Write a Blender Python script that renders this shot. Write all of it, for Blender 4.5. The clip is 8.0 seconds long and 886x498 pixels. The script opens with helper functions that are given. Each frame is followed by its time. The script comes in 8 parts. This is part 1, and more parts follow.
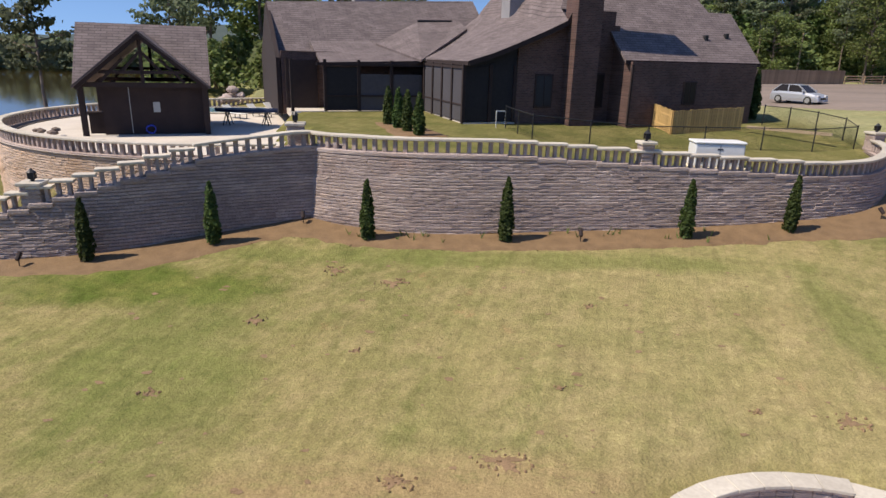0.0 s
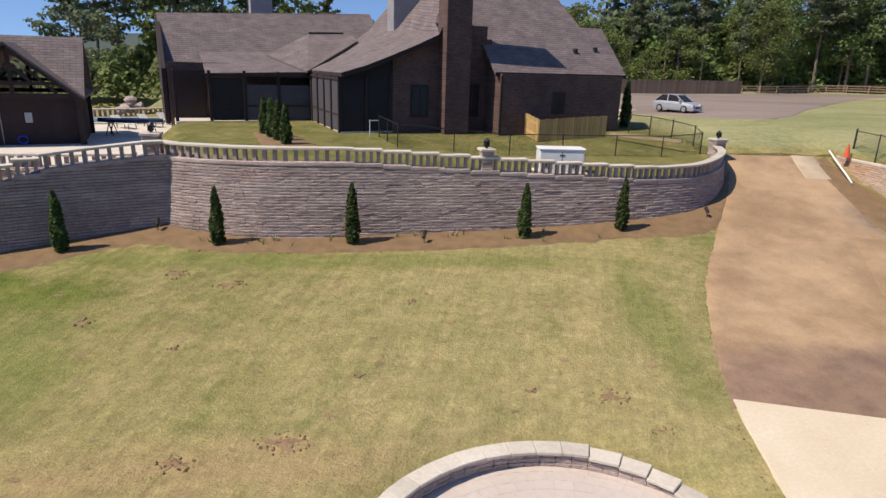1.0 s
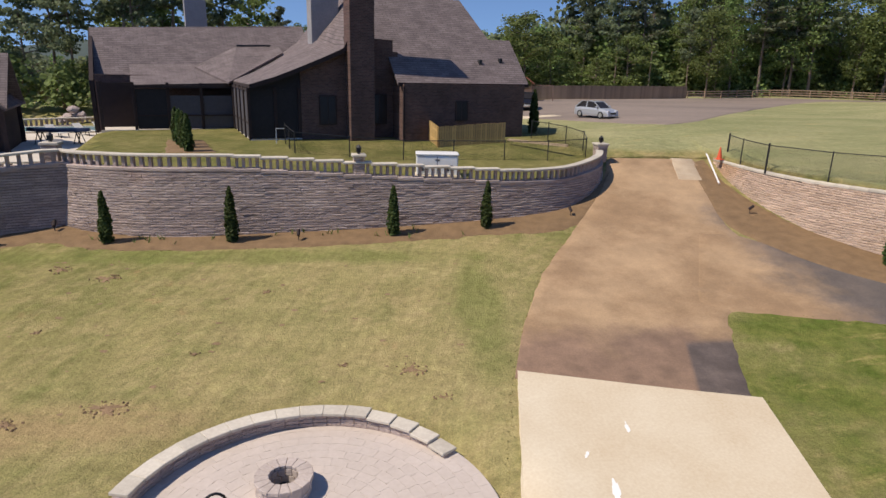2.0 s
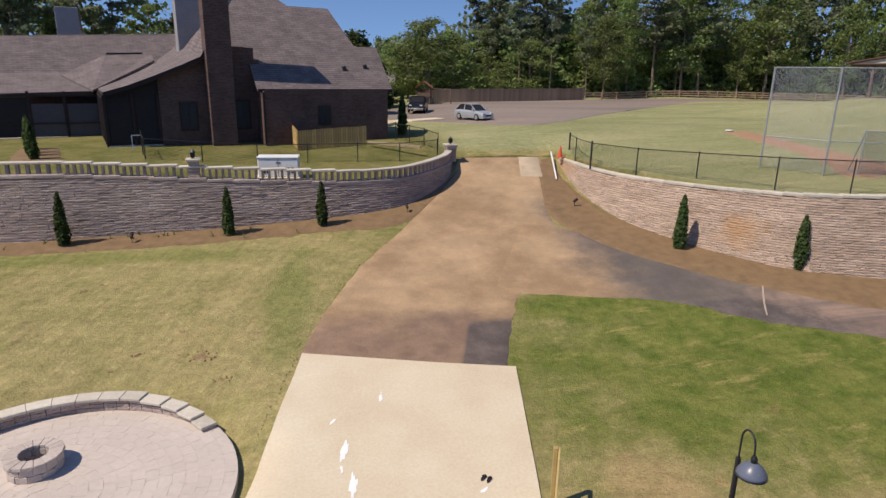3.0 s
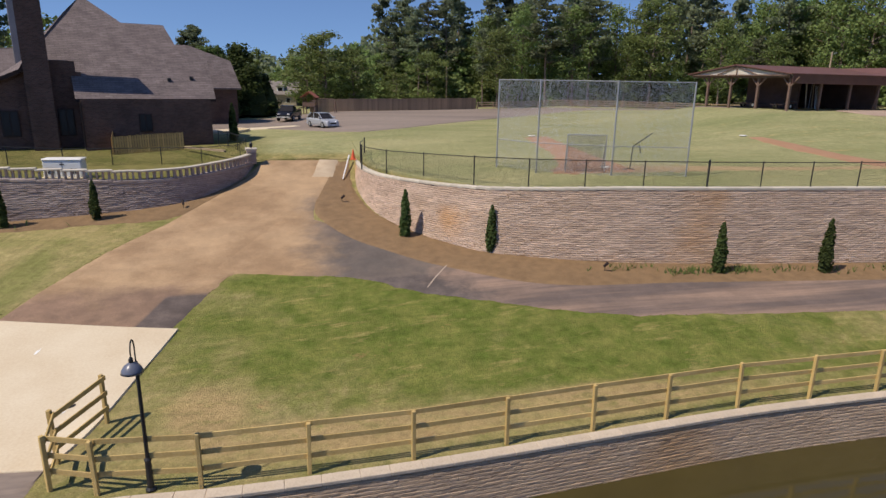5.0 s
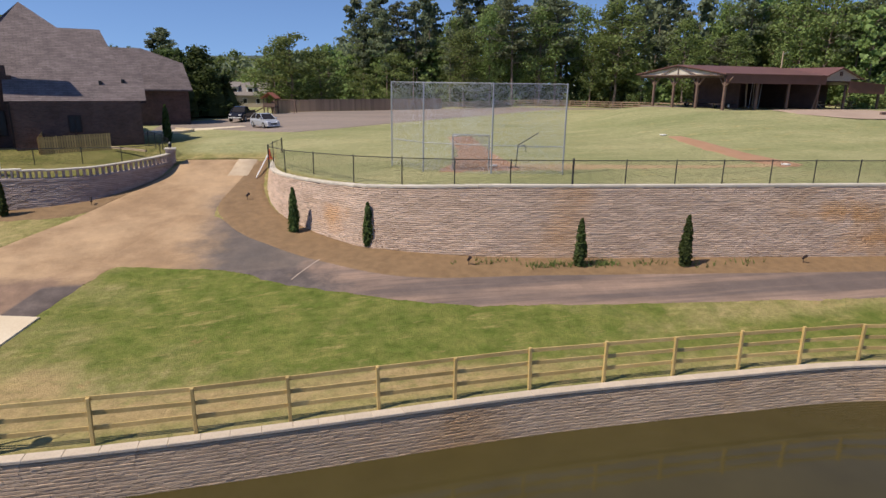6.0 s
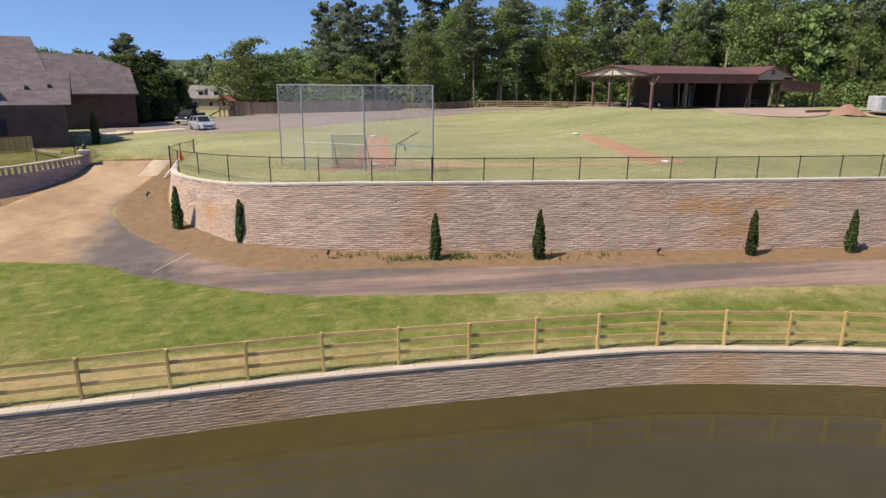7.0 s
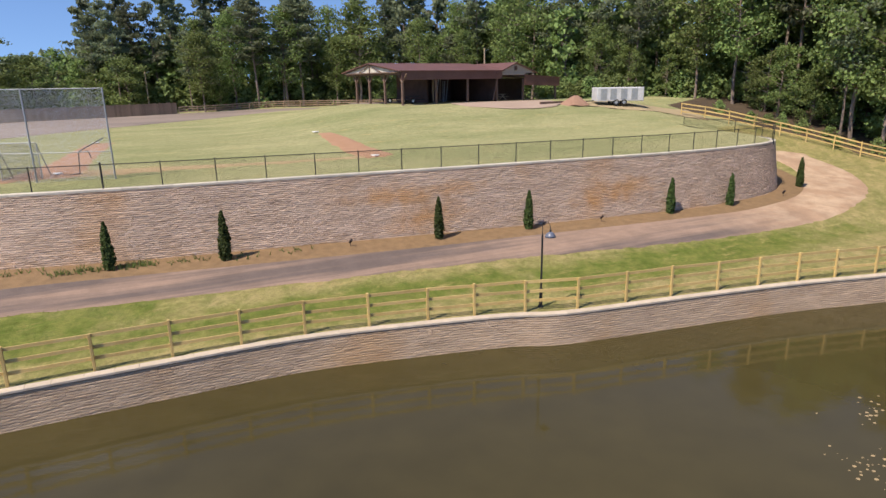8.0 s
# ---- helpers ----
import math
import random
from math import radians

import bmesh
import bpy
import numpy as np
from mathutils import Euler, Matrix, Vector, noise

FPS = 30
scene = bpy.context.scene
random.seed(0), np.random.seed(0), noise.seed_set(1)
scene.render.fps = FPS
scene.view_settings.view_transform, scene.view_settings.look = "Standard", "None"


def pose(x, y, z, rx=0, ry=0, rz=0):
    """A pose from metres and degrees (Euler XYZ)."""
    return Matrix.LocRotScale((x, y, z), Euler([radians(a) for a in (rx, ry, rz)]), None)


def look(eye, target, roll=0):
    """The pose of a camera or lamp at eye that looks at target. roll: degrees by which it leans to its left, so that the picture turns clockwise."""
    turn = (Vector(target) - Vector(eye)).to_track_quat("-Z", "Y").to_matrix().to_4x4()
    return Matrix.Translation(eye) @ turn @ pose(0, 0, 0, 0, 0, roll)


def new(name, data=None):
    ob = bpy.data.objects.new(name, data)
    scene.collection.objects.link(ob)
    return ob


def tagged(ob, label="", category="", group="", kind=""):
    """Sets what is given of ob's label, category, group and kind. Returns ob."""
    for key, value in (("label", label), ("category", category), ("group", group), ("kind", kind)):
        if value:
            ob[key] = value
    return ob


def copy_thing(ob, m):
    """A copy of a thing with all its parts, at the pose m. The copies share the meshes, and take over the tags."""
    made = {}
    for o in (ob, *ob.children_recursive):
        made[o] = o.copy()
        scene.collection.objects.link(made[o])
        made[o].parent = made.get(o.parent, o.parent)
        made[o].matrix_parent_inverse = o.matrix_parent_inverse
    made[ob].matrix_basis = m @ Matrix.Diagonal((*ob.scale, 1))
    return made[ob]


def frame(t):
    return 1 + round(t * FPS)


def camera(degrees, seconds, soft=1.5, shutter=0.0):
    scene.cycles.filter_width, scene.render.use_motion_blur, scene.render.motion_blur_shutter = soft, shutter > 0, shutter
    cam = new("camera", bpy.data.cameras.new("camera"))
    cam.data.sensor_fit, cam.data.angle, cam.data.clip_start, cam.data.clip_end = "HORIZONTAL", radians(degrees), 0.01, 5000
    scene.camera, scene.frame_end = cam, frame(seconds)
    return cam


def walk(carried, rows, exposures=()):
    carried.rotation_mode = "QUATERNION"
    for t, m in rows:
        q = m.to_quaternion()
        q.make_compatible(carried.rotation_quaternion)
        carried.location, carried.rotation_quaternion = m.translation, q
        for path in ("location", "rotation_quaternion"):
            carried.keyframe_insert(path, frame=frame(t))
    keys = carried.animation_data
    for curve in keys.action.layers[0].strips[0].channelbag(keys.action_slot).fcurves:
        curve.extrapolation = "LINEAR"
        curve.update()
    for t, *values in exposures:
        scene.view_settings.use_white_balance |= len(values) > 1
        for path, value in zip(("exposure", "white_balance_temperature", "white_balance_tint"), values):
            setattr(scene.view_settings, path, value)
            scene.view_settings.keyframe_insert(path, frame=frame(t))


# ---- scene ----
cam = camera(71.3, 8.0)
PATH = [
    (0, (-2.842, 1.793, 8.390), (-2.830, 3.699, 7.784), 1.6),
    (0.5, (-0.930, 1.257, 8.468), (-0.790, 3.164, 7.880), 1.7),
    (1, (1.055, 0.343, 8.653), (1.220, 2.251, 8.077), 1.8),
    (2.3, (7.538, -3.231, 9.253), (7.751, -1.322, 8.695), 1.1),
    (2.5, (8.553, -3.625, 9.277), (8.830, -1.723, 8.723), 1.1),
    (3, (11.062, -5.087, 9.449), (11.413, -3.196, 8.899), 1.0),
    (3.5, (13.473, -6.660, 9.638), (13.864, -4.777, 9.090), 1.2),
    (4, (16.207, -8.286, 9.549), (16.622, -6.403, 9.016), 1.0),
    (4.5, (18.967, -9.948, 9.613), (19.395, -8.066, 9.089), 1.1),
    (5, (21.841, -11.678, 9.721), (22.268, -9.794, 9.202), 1.0),
    (5.2, (23.042, -12.464, 9.823), (23.465, -10.579, 9.304), 1.0),
    (6.3, (30.350, -15.429, 10.045), (30.725, -13.535, 9.523), 0.6),
    (6.5, (31.798, -16.127, 10.100), (32.159, -14.230, 9.578), 0.5),
    (7, (35.568, -17.586, 10.067), (35.936, -15.689, 9.550), 0.3),
    (7.5, (39.682, -19.133, 10.054), (40.212, -17.275, 9.538), -0.3),
    (8, (43.651, -20.876, 10.013), (44.472, -19.128, 9.490), -0.9),
]
walk(cam, [(t, look(eye, target, roll)) for t, eye, target, roll in PATH],
     exposures=[(t, stops, 7200, 14) for t, stops in ((0, 0.10), (1, 0.06), (2.5, -0.16), (5, -0.16), (6.5, 0.14), (8, 0.30))])


# ---- world, sun, exposure ----
SUN_AZ = math.atan2(-0.295, -0.955)          # where the sun stands, seen from above
SUN_EL = radians(54)
world = bpy.data.worlds.new("sky")
world.use_nodes = True
scene.world = world
wn = world.node_tree
sky = wn.nodes.new("ShaderNodeTexSky")
sky.sky_type = "NISHITA"
sky.sun_disc = False
sky.sun_elevation = SUN_EL
sky.sun_rotation = math.pi / 2 - SUN_AZ
sky.altitude = 400
sky.texture_mapping.vector_type, sky.texture_mapping.translation = "POINT", (0, 0, 0.14)   # clear air down to the horizon
sky.air_density, sky.dust_density, sky.ozone_density = 1.0, 0.0, 3.0
tint = wn.nodes.new("ShaderNodeMix")
tint.data_type, tint.blend_type, tint.inputs[0].default_value, tint.inputs[7].default_value = "RGBA", "MULTIPLY", 1.0, (0.79, 0.98, 1.25, 1)
wn.links.new(sky.outputs[0], tint.inputs[6]), wn.links.new(tint.outputs[2], wn.nodes["Background"].inputs[0])
wn.nodes["Background"].inputs[1].default_value = 0.115
sun_data = bpy.data.lights.new("sun", "SUN")
sun_data.energy, sun_data.angle, sun_data.color = 4.9, radians(0.5), (1.0, 0.95, 0.86)
sun = new("sun", sun_data)
sun_from = Vector((math.cos(SUN_EL) * math.cos(SUN_AZ), math.cos(SUN_EL) * math.sin(SUN_AZ), math.sin(SUN_EL)))
sun.matrix_world = look(sun_from * 200, (0, 0, 0))


# ---- materials ----
def material(name, dark, light, scale=3.0, rough=0.85, metal=0.0, bump=0.3, fine=14.0, spread=0.0, contrast=0.35, coords="Object", squash=(1, 1, 1)):
    """Two colours mixed by noise at two scales, with a fine relief. spread: how much each piece differs in brightness."""
    m = bpy.data.materials.new(name)
    m.use_nodes = True
    n, k = m.node_tree.nodes, m.node_tree.links
    b = n["Principled BSDF"]
    tc, mp = n.new("ShaderNodeTexCoord"), n.new("ShaderNodeMapping")
    mp.inputs["Scale"].default_value = squash
    k.new(tc.outputs[coords], mp.inputs[0])
    big, small, add = n.new("ShaderNodeTexNoise"), n.new("ShaderNodeTexNoise"), n.new("ShaderNodeMix")
    big.inputs["Scale"].default_value, big.inputs["Detail"].default_value = scale, 4
    small.inputs["Scale"].default_value, small.inputs["Detail"].default_value = scale * fine, 3
    k.new(mp.outputs[0], big.inputs[0]), k.new(mp.outputs[0], small.inputs[0])
    add.inputs[0].default_value = 0.45
    k.new(big.outputs[0], add.inputs[2]), k.new(small.outputs[0], add.inputs[3])
    ramp = n.new("ShaderNodeValToRGB")
    ramp.color_ramp.elements[0].position, ramp.color_ramp.elements[1].position = 0.5 - contrast / 2, 0.5 + contrast / 2
    ramp.color_ramp.elements[0].color, ramp.color_ramp.elements[1].color = (*dark, 1), (*light, 1)
    k.new(add.outputs[0], ramp.inputs[0])
    out = ramp.outputs[0]
    if spread:
        oi, geo, hs = n.new("ShaderNodeObjectInfo"), n.new("ShaderNodeNewGeometry"), n.new("ShaderNodeHueSaturation")
        s1, mr = n.new("ShaderNodeMath"), n.new("ShaderNodeMapRange")
        k.new(oi.outputs["Random"], s1.inputs[0]), k.new(geo.outputs["Random Per Island"], s1.inputs[1])
        fr = n.new("ShaderNodeMath")
        fr.operation = "FRACT"
        k.new(s1.outputs[0], fr.inputs[0]), k.new(fr.outputs[0], mr.inputs[0])
        mr.inputs[3].default_value, mr.inputs[4].default_value = 1 - spread, 1 + spread
        k.new(mr.outputs[0], hs.inputs["Value"]), k.new(out, hs.inputs["Color"])
        out = hs.outputs[0]
    k.new(out, b.inputs["Base Color"])
    b.inputs["Roughness"].default_value, b.inputs["Metallic"].default_value = rough, metal
    if bump:
        bp = n.new("ShaderNodeBump")
        bp.inputs["Strength"].default_value, bp.inputs["Distance"].default_value = bump, 0.03
        k.new(small.outputs[0], bp.inputs["Height"]), k.new(bp.outputs[0], b.inputs["Normal"])
    return m


def masonry(name, dark, light, mortar, width, height, gap=0.012, squash=(1, 1, 1), turn=(90, 0, 0), rough=0.9, bump=0.5):
    """Courses too fine to build: bricks far off, shingles."""
    m = bpy.data.materials.new(name)
    m.use_nodes = True
    n, k = m.node_tree.nodes, m.node_tree.links
    b = n["Principled BSDF"]
    tc, mp, br, nz, mx = (n.new(x) for x in ("ShaderNodeTexCoord", "ShaderNodeMapping", "ShaderNodeTexBrick", "ShaderNodeTexNoise", "ShaderNodeMix"))
    mp.inputs["Rotation"].default_value = [radians(a) for a in turn]
    k.new(tc.outputs["Object"], mp.inputs[0]), k.new(mp.outputs[0], br.inputs[0]), k.new(tc.outputs["Object"], nz.inputs[0])
    br.inputs["Color1"].default_value, br.inputs["Color2"].default_value, br.inputs["Mortar"].default_value = (*dark, 1), (*light, 1), (*mortar, 1)
    br.inputs["Scale"].default_value, br.inputs["Brick Width"].default_value, br.inputs["Row Height"].default_value = 1, width, height
    br.inputs["Mortar Size"].default_value = gap
    nz.inputs["Scale"].default_value, nz.inputs["Detail"].default_value = 1.3, 6
    mx.data_type, mx.blend_type = "RGBA", "OVERLAY"
    mx.inputs[0].default_value = 0.5
    k.new(br.outputs[0], mx.inputs[6]), k.new(nz.outputs[0], mx.inputs[7]), k.new(mx.outputs[2], b.inputs["Base Color"])
    bp = n.new("ShaderNodeBump")
    bp.inputs["Strength"].default_value, bp.inputs["Distance"].default_value, bp.invert = bump, 0.02, True
    k.new(br.outputs["Fac"], bp.inputs["Height"]), k.new(bp.outputs[0], b.inputs["Normal"])
    b.inputs["Roughness"].default_value = rough
    return m


def mesh_fabric(name, colour, pitch, wire):
    """Woven wire: a diamond net whose gaps let everything through."""
    m = bpy.data.materials.new(name)
    m.use_nodes = True
    n, k = m.node_tree.nodes, m.node_tree.links
    b = n["Principled BSDF"]
    b.inputs["Base Color"].default_value, b.inputs["Roughness"].default_value, b.inputs["Metallic"].default_value = (*colour, 1), 0.5, 0.6
    uv, sep = n.new("ShaderNodeUVMap"), n.new("ShaderNodeSeparateXYZ")
    k.new(uv.outputs[0], sep.inputs[0])
    lines = []
    for op in ("ADD", "SUBTRACT"):
        a, f, c = n.new("ShaderNodeMath"), n.new("ShaderNodeMath"), n.new("ShaderNodeMath")
        a.operation, f.operation, c.operation = op, "PINGPONG", "LESS_THAN"
        k.new(sep.outputs[0], a.inputs[0]), k.new(sep.outputs[1], a.inputs[1]), k.new(a.outputs[0], f.inputs[0]), k.new(f.outputs[0], c.inputs[0])
        f.inputs[1].default_value, c.inputs[1].default_value = pitch / 2, wire / 2
        lines.append(c)
    mx = n.new("ShaderNodeMath")
    mx.operation = "MAXIMUM"
    k.new(lines[0].outputs[0], mx.inputs[0]), k.new(lines[1].outputs[0], mx.inputs[1]), k.new(mx.outputs[0], b.inputs["Alpha"])
    return m


def lawn_material():
    m = bpy.data.materials.new("lawn_grass")
    m.use_nodes = True
    n, k = m.node_tree.nodes, m.node_tree.links
    b = n["Principled BSDF"]
    tc = n.new("ShaderNodeTexCoord")

    def noise_at(scale, detail, sq=(1, 1, 1), rough=0.6, turn=0):
        mp, nz = n.new("ShaderNodeMapping"), n.new("ShaderNodeTexNoise")
        mp.vector_type = "TEXTURE"
        mp.inputs["Scale"].default_value, mp.inputs["Rotation"].default_value[2] = [1 / q for q in sq], radians(turn)
        nz.inputs["Scale"].default_value, nz.inputs["Detail"].default_value, nz.inputs["Roughness"].default_value = scale, detail, rough
        k.new(tc.outputs["Object"], mp.inputs[0]), k.new(mp.outputs[0], nz.inputs[0])
        return nz.outputs[0]

    def mix(fac, a, c, kind="MIX"):
        mx = n.new("ShaderNodeMix")
        mx.data_type, mx.blend_type = "RGBA", kind
        for sock, v in ((0, fac), (6, a), (7, c)):
            if isinstance(v, (float, int)):
                mx.inputs[sock].default_value = v
            elif isinstance(v, tuple):
                mx.inputs[sock].default_value = (*v, 1)
            else:
                k.new(v, mx.inputs[sock])
        return mx.outputs[2]

    def step(v, lo, hi):
        mr = n.new("ShaderNodeMapRange")
        mr.inputs[1].default_value, mr.inputs[2].default_value = lo, hi
        k.new(v, mr.inputs[0])
        return mr.outputs[0]

    col = mix(step(noise_at(0.22, 6, (1, 1, 1), 0.65), 0.36, 0.68), (0.205, 0.198, 0.072), (0.315, 0.262, 0.112))
    col = mix(step(noise_at(1.1, 6, (0.6, 1.2, 1), 0.72, 35), 0.46, 0.80), col, (0.42, 0.325, 0.165))
    col = mix(step(noise_at(0.9, 6, (1.2, 0.6, 1), 0.7, -20), 0.50, 0.78), col, (0.140, 0.160, 0.045))
    sep = n.new("ShaderNodeSeparateXYZ")
    k.new(tc.outputs["Object"], sep.inputs[0])

    def blob(cx, cy, rx, ry):
        """A well watered or a worn stretch: 1 at its middle, 0 past its rim."""
        mp, gr = n.new("ShaderNodeMapping"), n.new("ShaderNodeVectorMath")
        mp.inputs["Location"].default_value, mp.inputs["Scale"].default_value = (-cx / rx, -cy / ry, 0), (1 / rx, 1 / ry, 0)
        gr.operation = "LENGTH"
        k.new(tc.outputs["Object"], mp.inputs[0]), k.new(mp.outputs[0], gr.inputs[0])
        sub, ad = n.new("ShaderNodeMath"), n.new("ShaderNodeMath")
        ad.operation, sub.operation = "MULTIPLY_ADD", "ADD"
        k.new(noise_at(0.5, 5, rough=0.65), ad.inputs[0])
        ad.inputs[1].default_value, ad.inputs[2].default_value = 1.6, -0.8
        k.new(gr.outputs["Value"], sub.inputs[0]), k.new(ad.outputs[0], sub.inputs[1])
        mr = n.new("ShaderNodeMapRange")
        mr.inputs[1].default_value, mr.inputs[2].default_value = 1.15, 0.55
        k.new(sub.outputs[0], mr.inputs[0])
        return mr.outputs[0]

    for spot_at in ((25.5, 11.5, 10.5, 5.5), (33.0, 8.0, 13.0, 3.6), (-12.0, 19.6, 4.5, 1.6), (72.0, 4.5, 16.0, 2.2), (52.0, 6.0, 14.0, 1.6), (21.0, 16.2, 4.0, 1.6)):
        col = mix(blob(*spot_at), col, mix(step(noise_at(1.2, 5), 0.35, 0.7), (0.098, 0.132, 0.026), (0.190, 0.196, 0.054)))
    for spot_at in ((-4.0, 11.8, 3.4, 1.3), (18.5, 6.5, 1.6, 1.6), (22.5, 4.6, 5.5, 1.1), (31.0, 5.0, 6.0, 0.9), (-1.0, 12.2, 2.6, 1.0)):
        worn = n.new("ShaderNodeMath")
        worn.operation = "MULTIPLY"
        k.new(blob(*spot_at), worn.inputs[0])
        k.new(step(noise_at(1.6, 6, (0.6, 1.3, 1), 0.75), 0.30, 0.54), worn.inputs[1])
        col = mix(worn.outputs[0], col, (0.36, 0.265, 0.130))
    col = mix(step(noise_at(0.35, 8, (1, 1, 1), 0.75), 0.62, 0.72), col, (0.33, 0.205, 0.10))
    dry = n.new("ShaderNodeMath")
    dry.operation = "MULTIPLY"
    k.new(step(sep.outputs[0], -6.0, 3.0), dry.inputs[0]), k.new(step(noise_at(0.3, 6, (0.5, 1.2, 1), 0.7, 12), 0.2, 0.6), dry.inputs[1])
    keep = n.new("ShaderNodeMath")
    keep.operation = "MULTIPLY"
    k.new(dry.outputs[0], keep.inputs[0]), k.new(step(sep.outputs[0], 13.0, 9.0), keep.inputs[1])
    col = mix(keep.outputs[0], col, mix(0.42, col, (0.44, 0.36, 0.175)))
    for spot_at in ((-1.0, 21.9, 12.0, 0.75), (9.3, 18.0, 0.9, 4.5), (-10.0, 16.0, 3.5, 4.0)):
        lush = n.new("ShaderNodeMath")
        lush.operation = "MULTIPLY"
        lush.inputs[1].default_value = 0.55
        k.new(blob(*spot_at), lush.inputs[0])
        col = mix(lush.outputs[0], col, (0.145, 0.175, 0.045))
    field = n.new("ShaderNodeMapRange")
    field.inputs[1].default_value, field.inputs[2].default_value = 4.55, 4.75
    k.new(sep.outputs[2], field.inputs[0])
    turf = mix(step(noise_at(0.16, 7, (0.45, 1.2, 1), 0.7, 4), 0.36, 0.66), (0.225, 0.240, 0.110), (0.354, 0.334, 0.176))
    col = mix(field.outputs[0], col, turf)
    terrace = n.new("ShaderNodeMath")
    terrace.operation = "MULTIPLY"
    k.new(step(sep.outputs[0], 20.0, 17.0), terrace.inputs[0]), k.new(step(sep.outputs[1], 46.0, 40.0), terrace.inputs[1])
    house_side = n.new("ShaderNodeMath")
    house_side.operation = "MULTIPLY"
    k.new(terrace.outputs[0], house_side.inputs[0]), k.new(step(sep.outputs[2], 3.9, 4.0), house_side.inputs[1])
    col = mix(house_side.outputs[0], col, mix(step(noise_at(0.5, 6, (1, 1, 1), 0.7), 0.36, 0.66), (0.125, 0.130, 0.040), (0.235, 0.205, 0.080)))
    flecks = n.new("ShaderNodeMath")
    flecks.operation = "MULTIPLY"
    k.new(step(noise_at(1.0, 7, (0.40, 1.5, 1), 0.75, 8), 0.56, 0.72), flecks.inputs[0]), k.new(step(sep.outputs[0], 13.0, 18.0), flecks.inputs[1])
    col = mix(flecks.outputs[0], col, mix(0.62, col, (0.46, 0.345, 0.150)))
    mown = n.new("ShaderNodeMath")
    mown.operation = "MULTIPLY"
    k.new(step(sep.outputs[0], 13.0, 8.0), mown.inputs[0])
    mown.inputs[1].default_value = 0.13
    col = mix(0.30, col, step(noise_at(3.2, 6, (1, 1, 1), 0.75), 0.25, 0.75), "OVERLAY")
    col = mix(mown.outputs[0], col, step(noise_at(1.0, 5, (4.5, 0.28, 1), 0.7, -15), 0.3, 0.7), "OVERLAY")
    col = mix(0.07, col, step(noise_at(1.0, 4, (0.35, 3.0, 1), 0.6, -8), 0.3, 0.7), "OVERLAY")
    col = mix(0.22, col, step(noise_at(42, 3, (1, 1, 1), 0.8), 0.25, 0.75), "OVERLAY")
    col = mix(0.38, col, step(noise_at(16, 5, (1, 1, 1), 0.8), 0.2, 0.8), "OVERLAY")
    k.new(col, b.inputs["Base Color"])
    b.inputs["Roughness"].default_value = 0.95
    b.inputs["Specular IOR Level"].default_value = 0.1
    bp = n.new("ShaderNodeBump")
    bp.inputs["Strength"].default_value, bp.inputs["Distance"].default_value = 0.8, 0.08
    k.new(noise_at(9, 4, (1, 1, 1), 0.8), bp.inputs["Height"]), k.new(bp.outputs[0], b.inputs["Normal"])
    return m


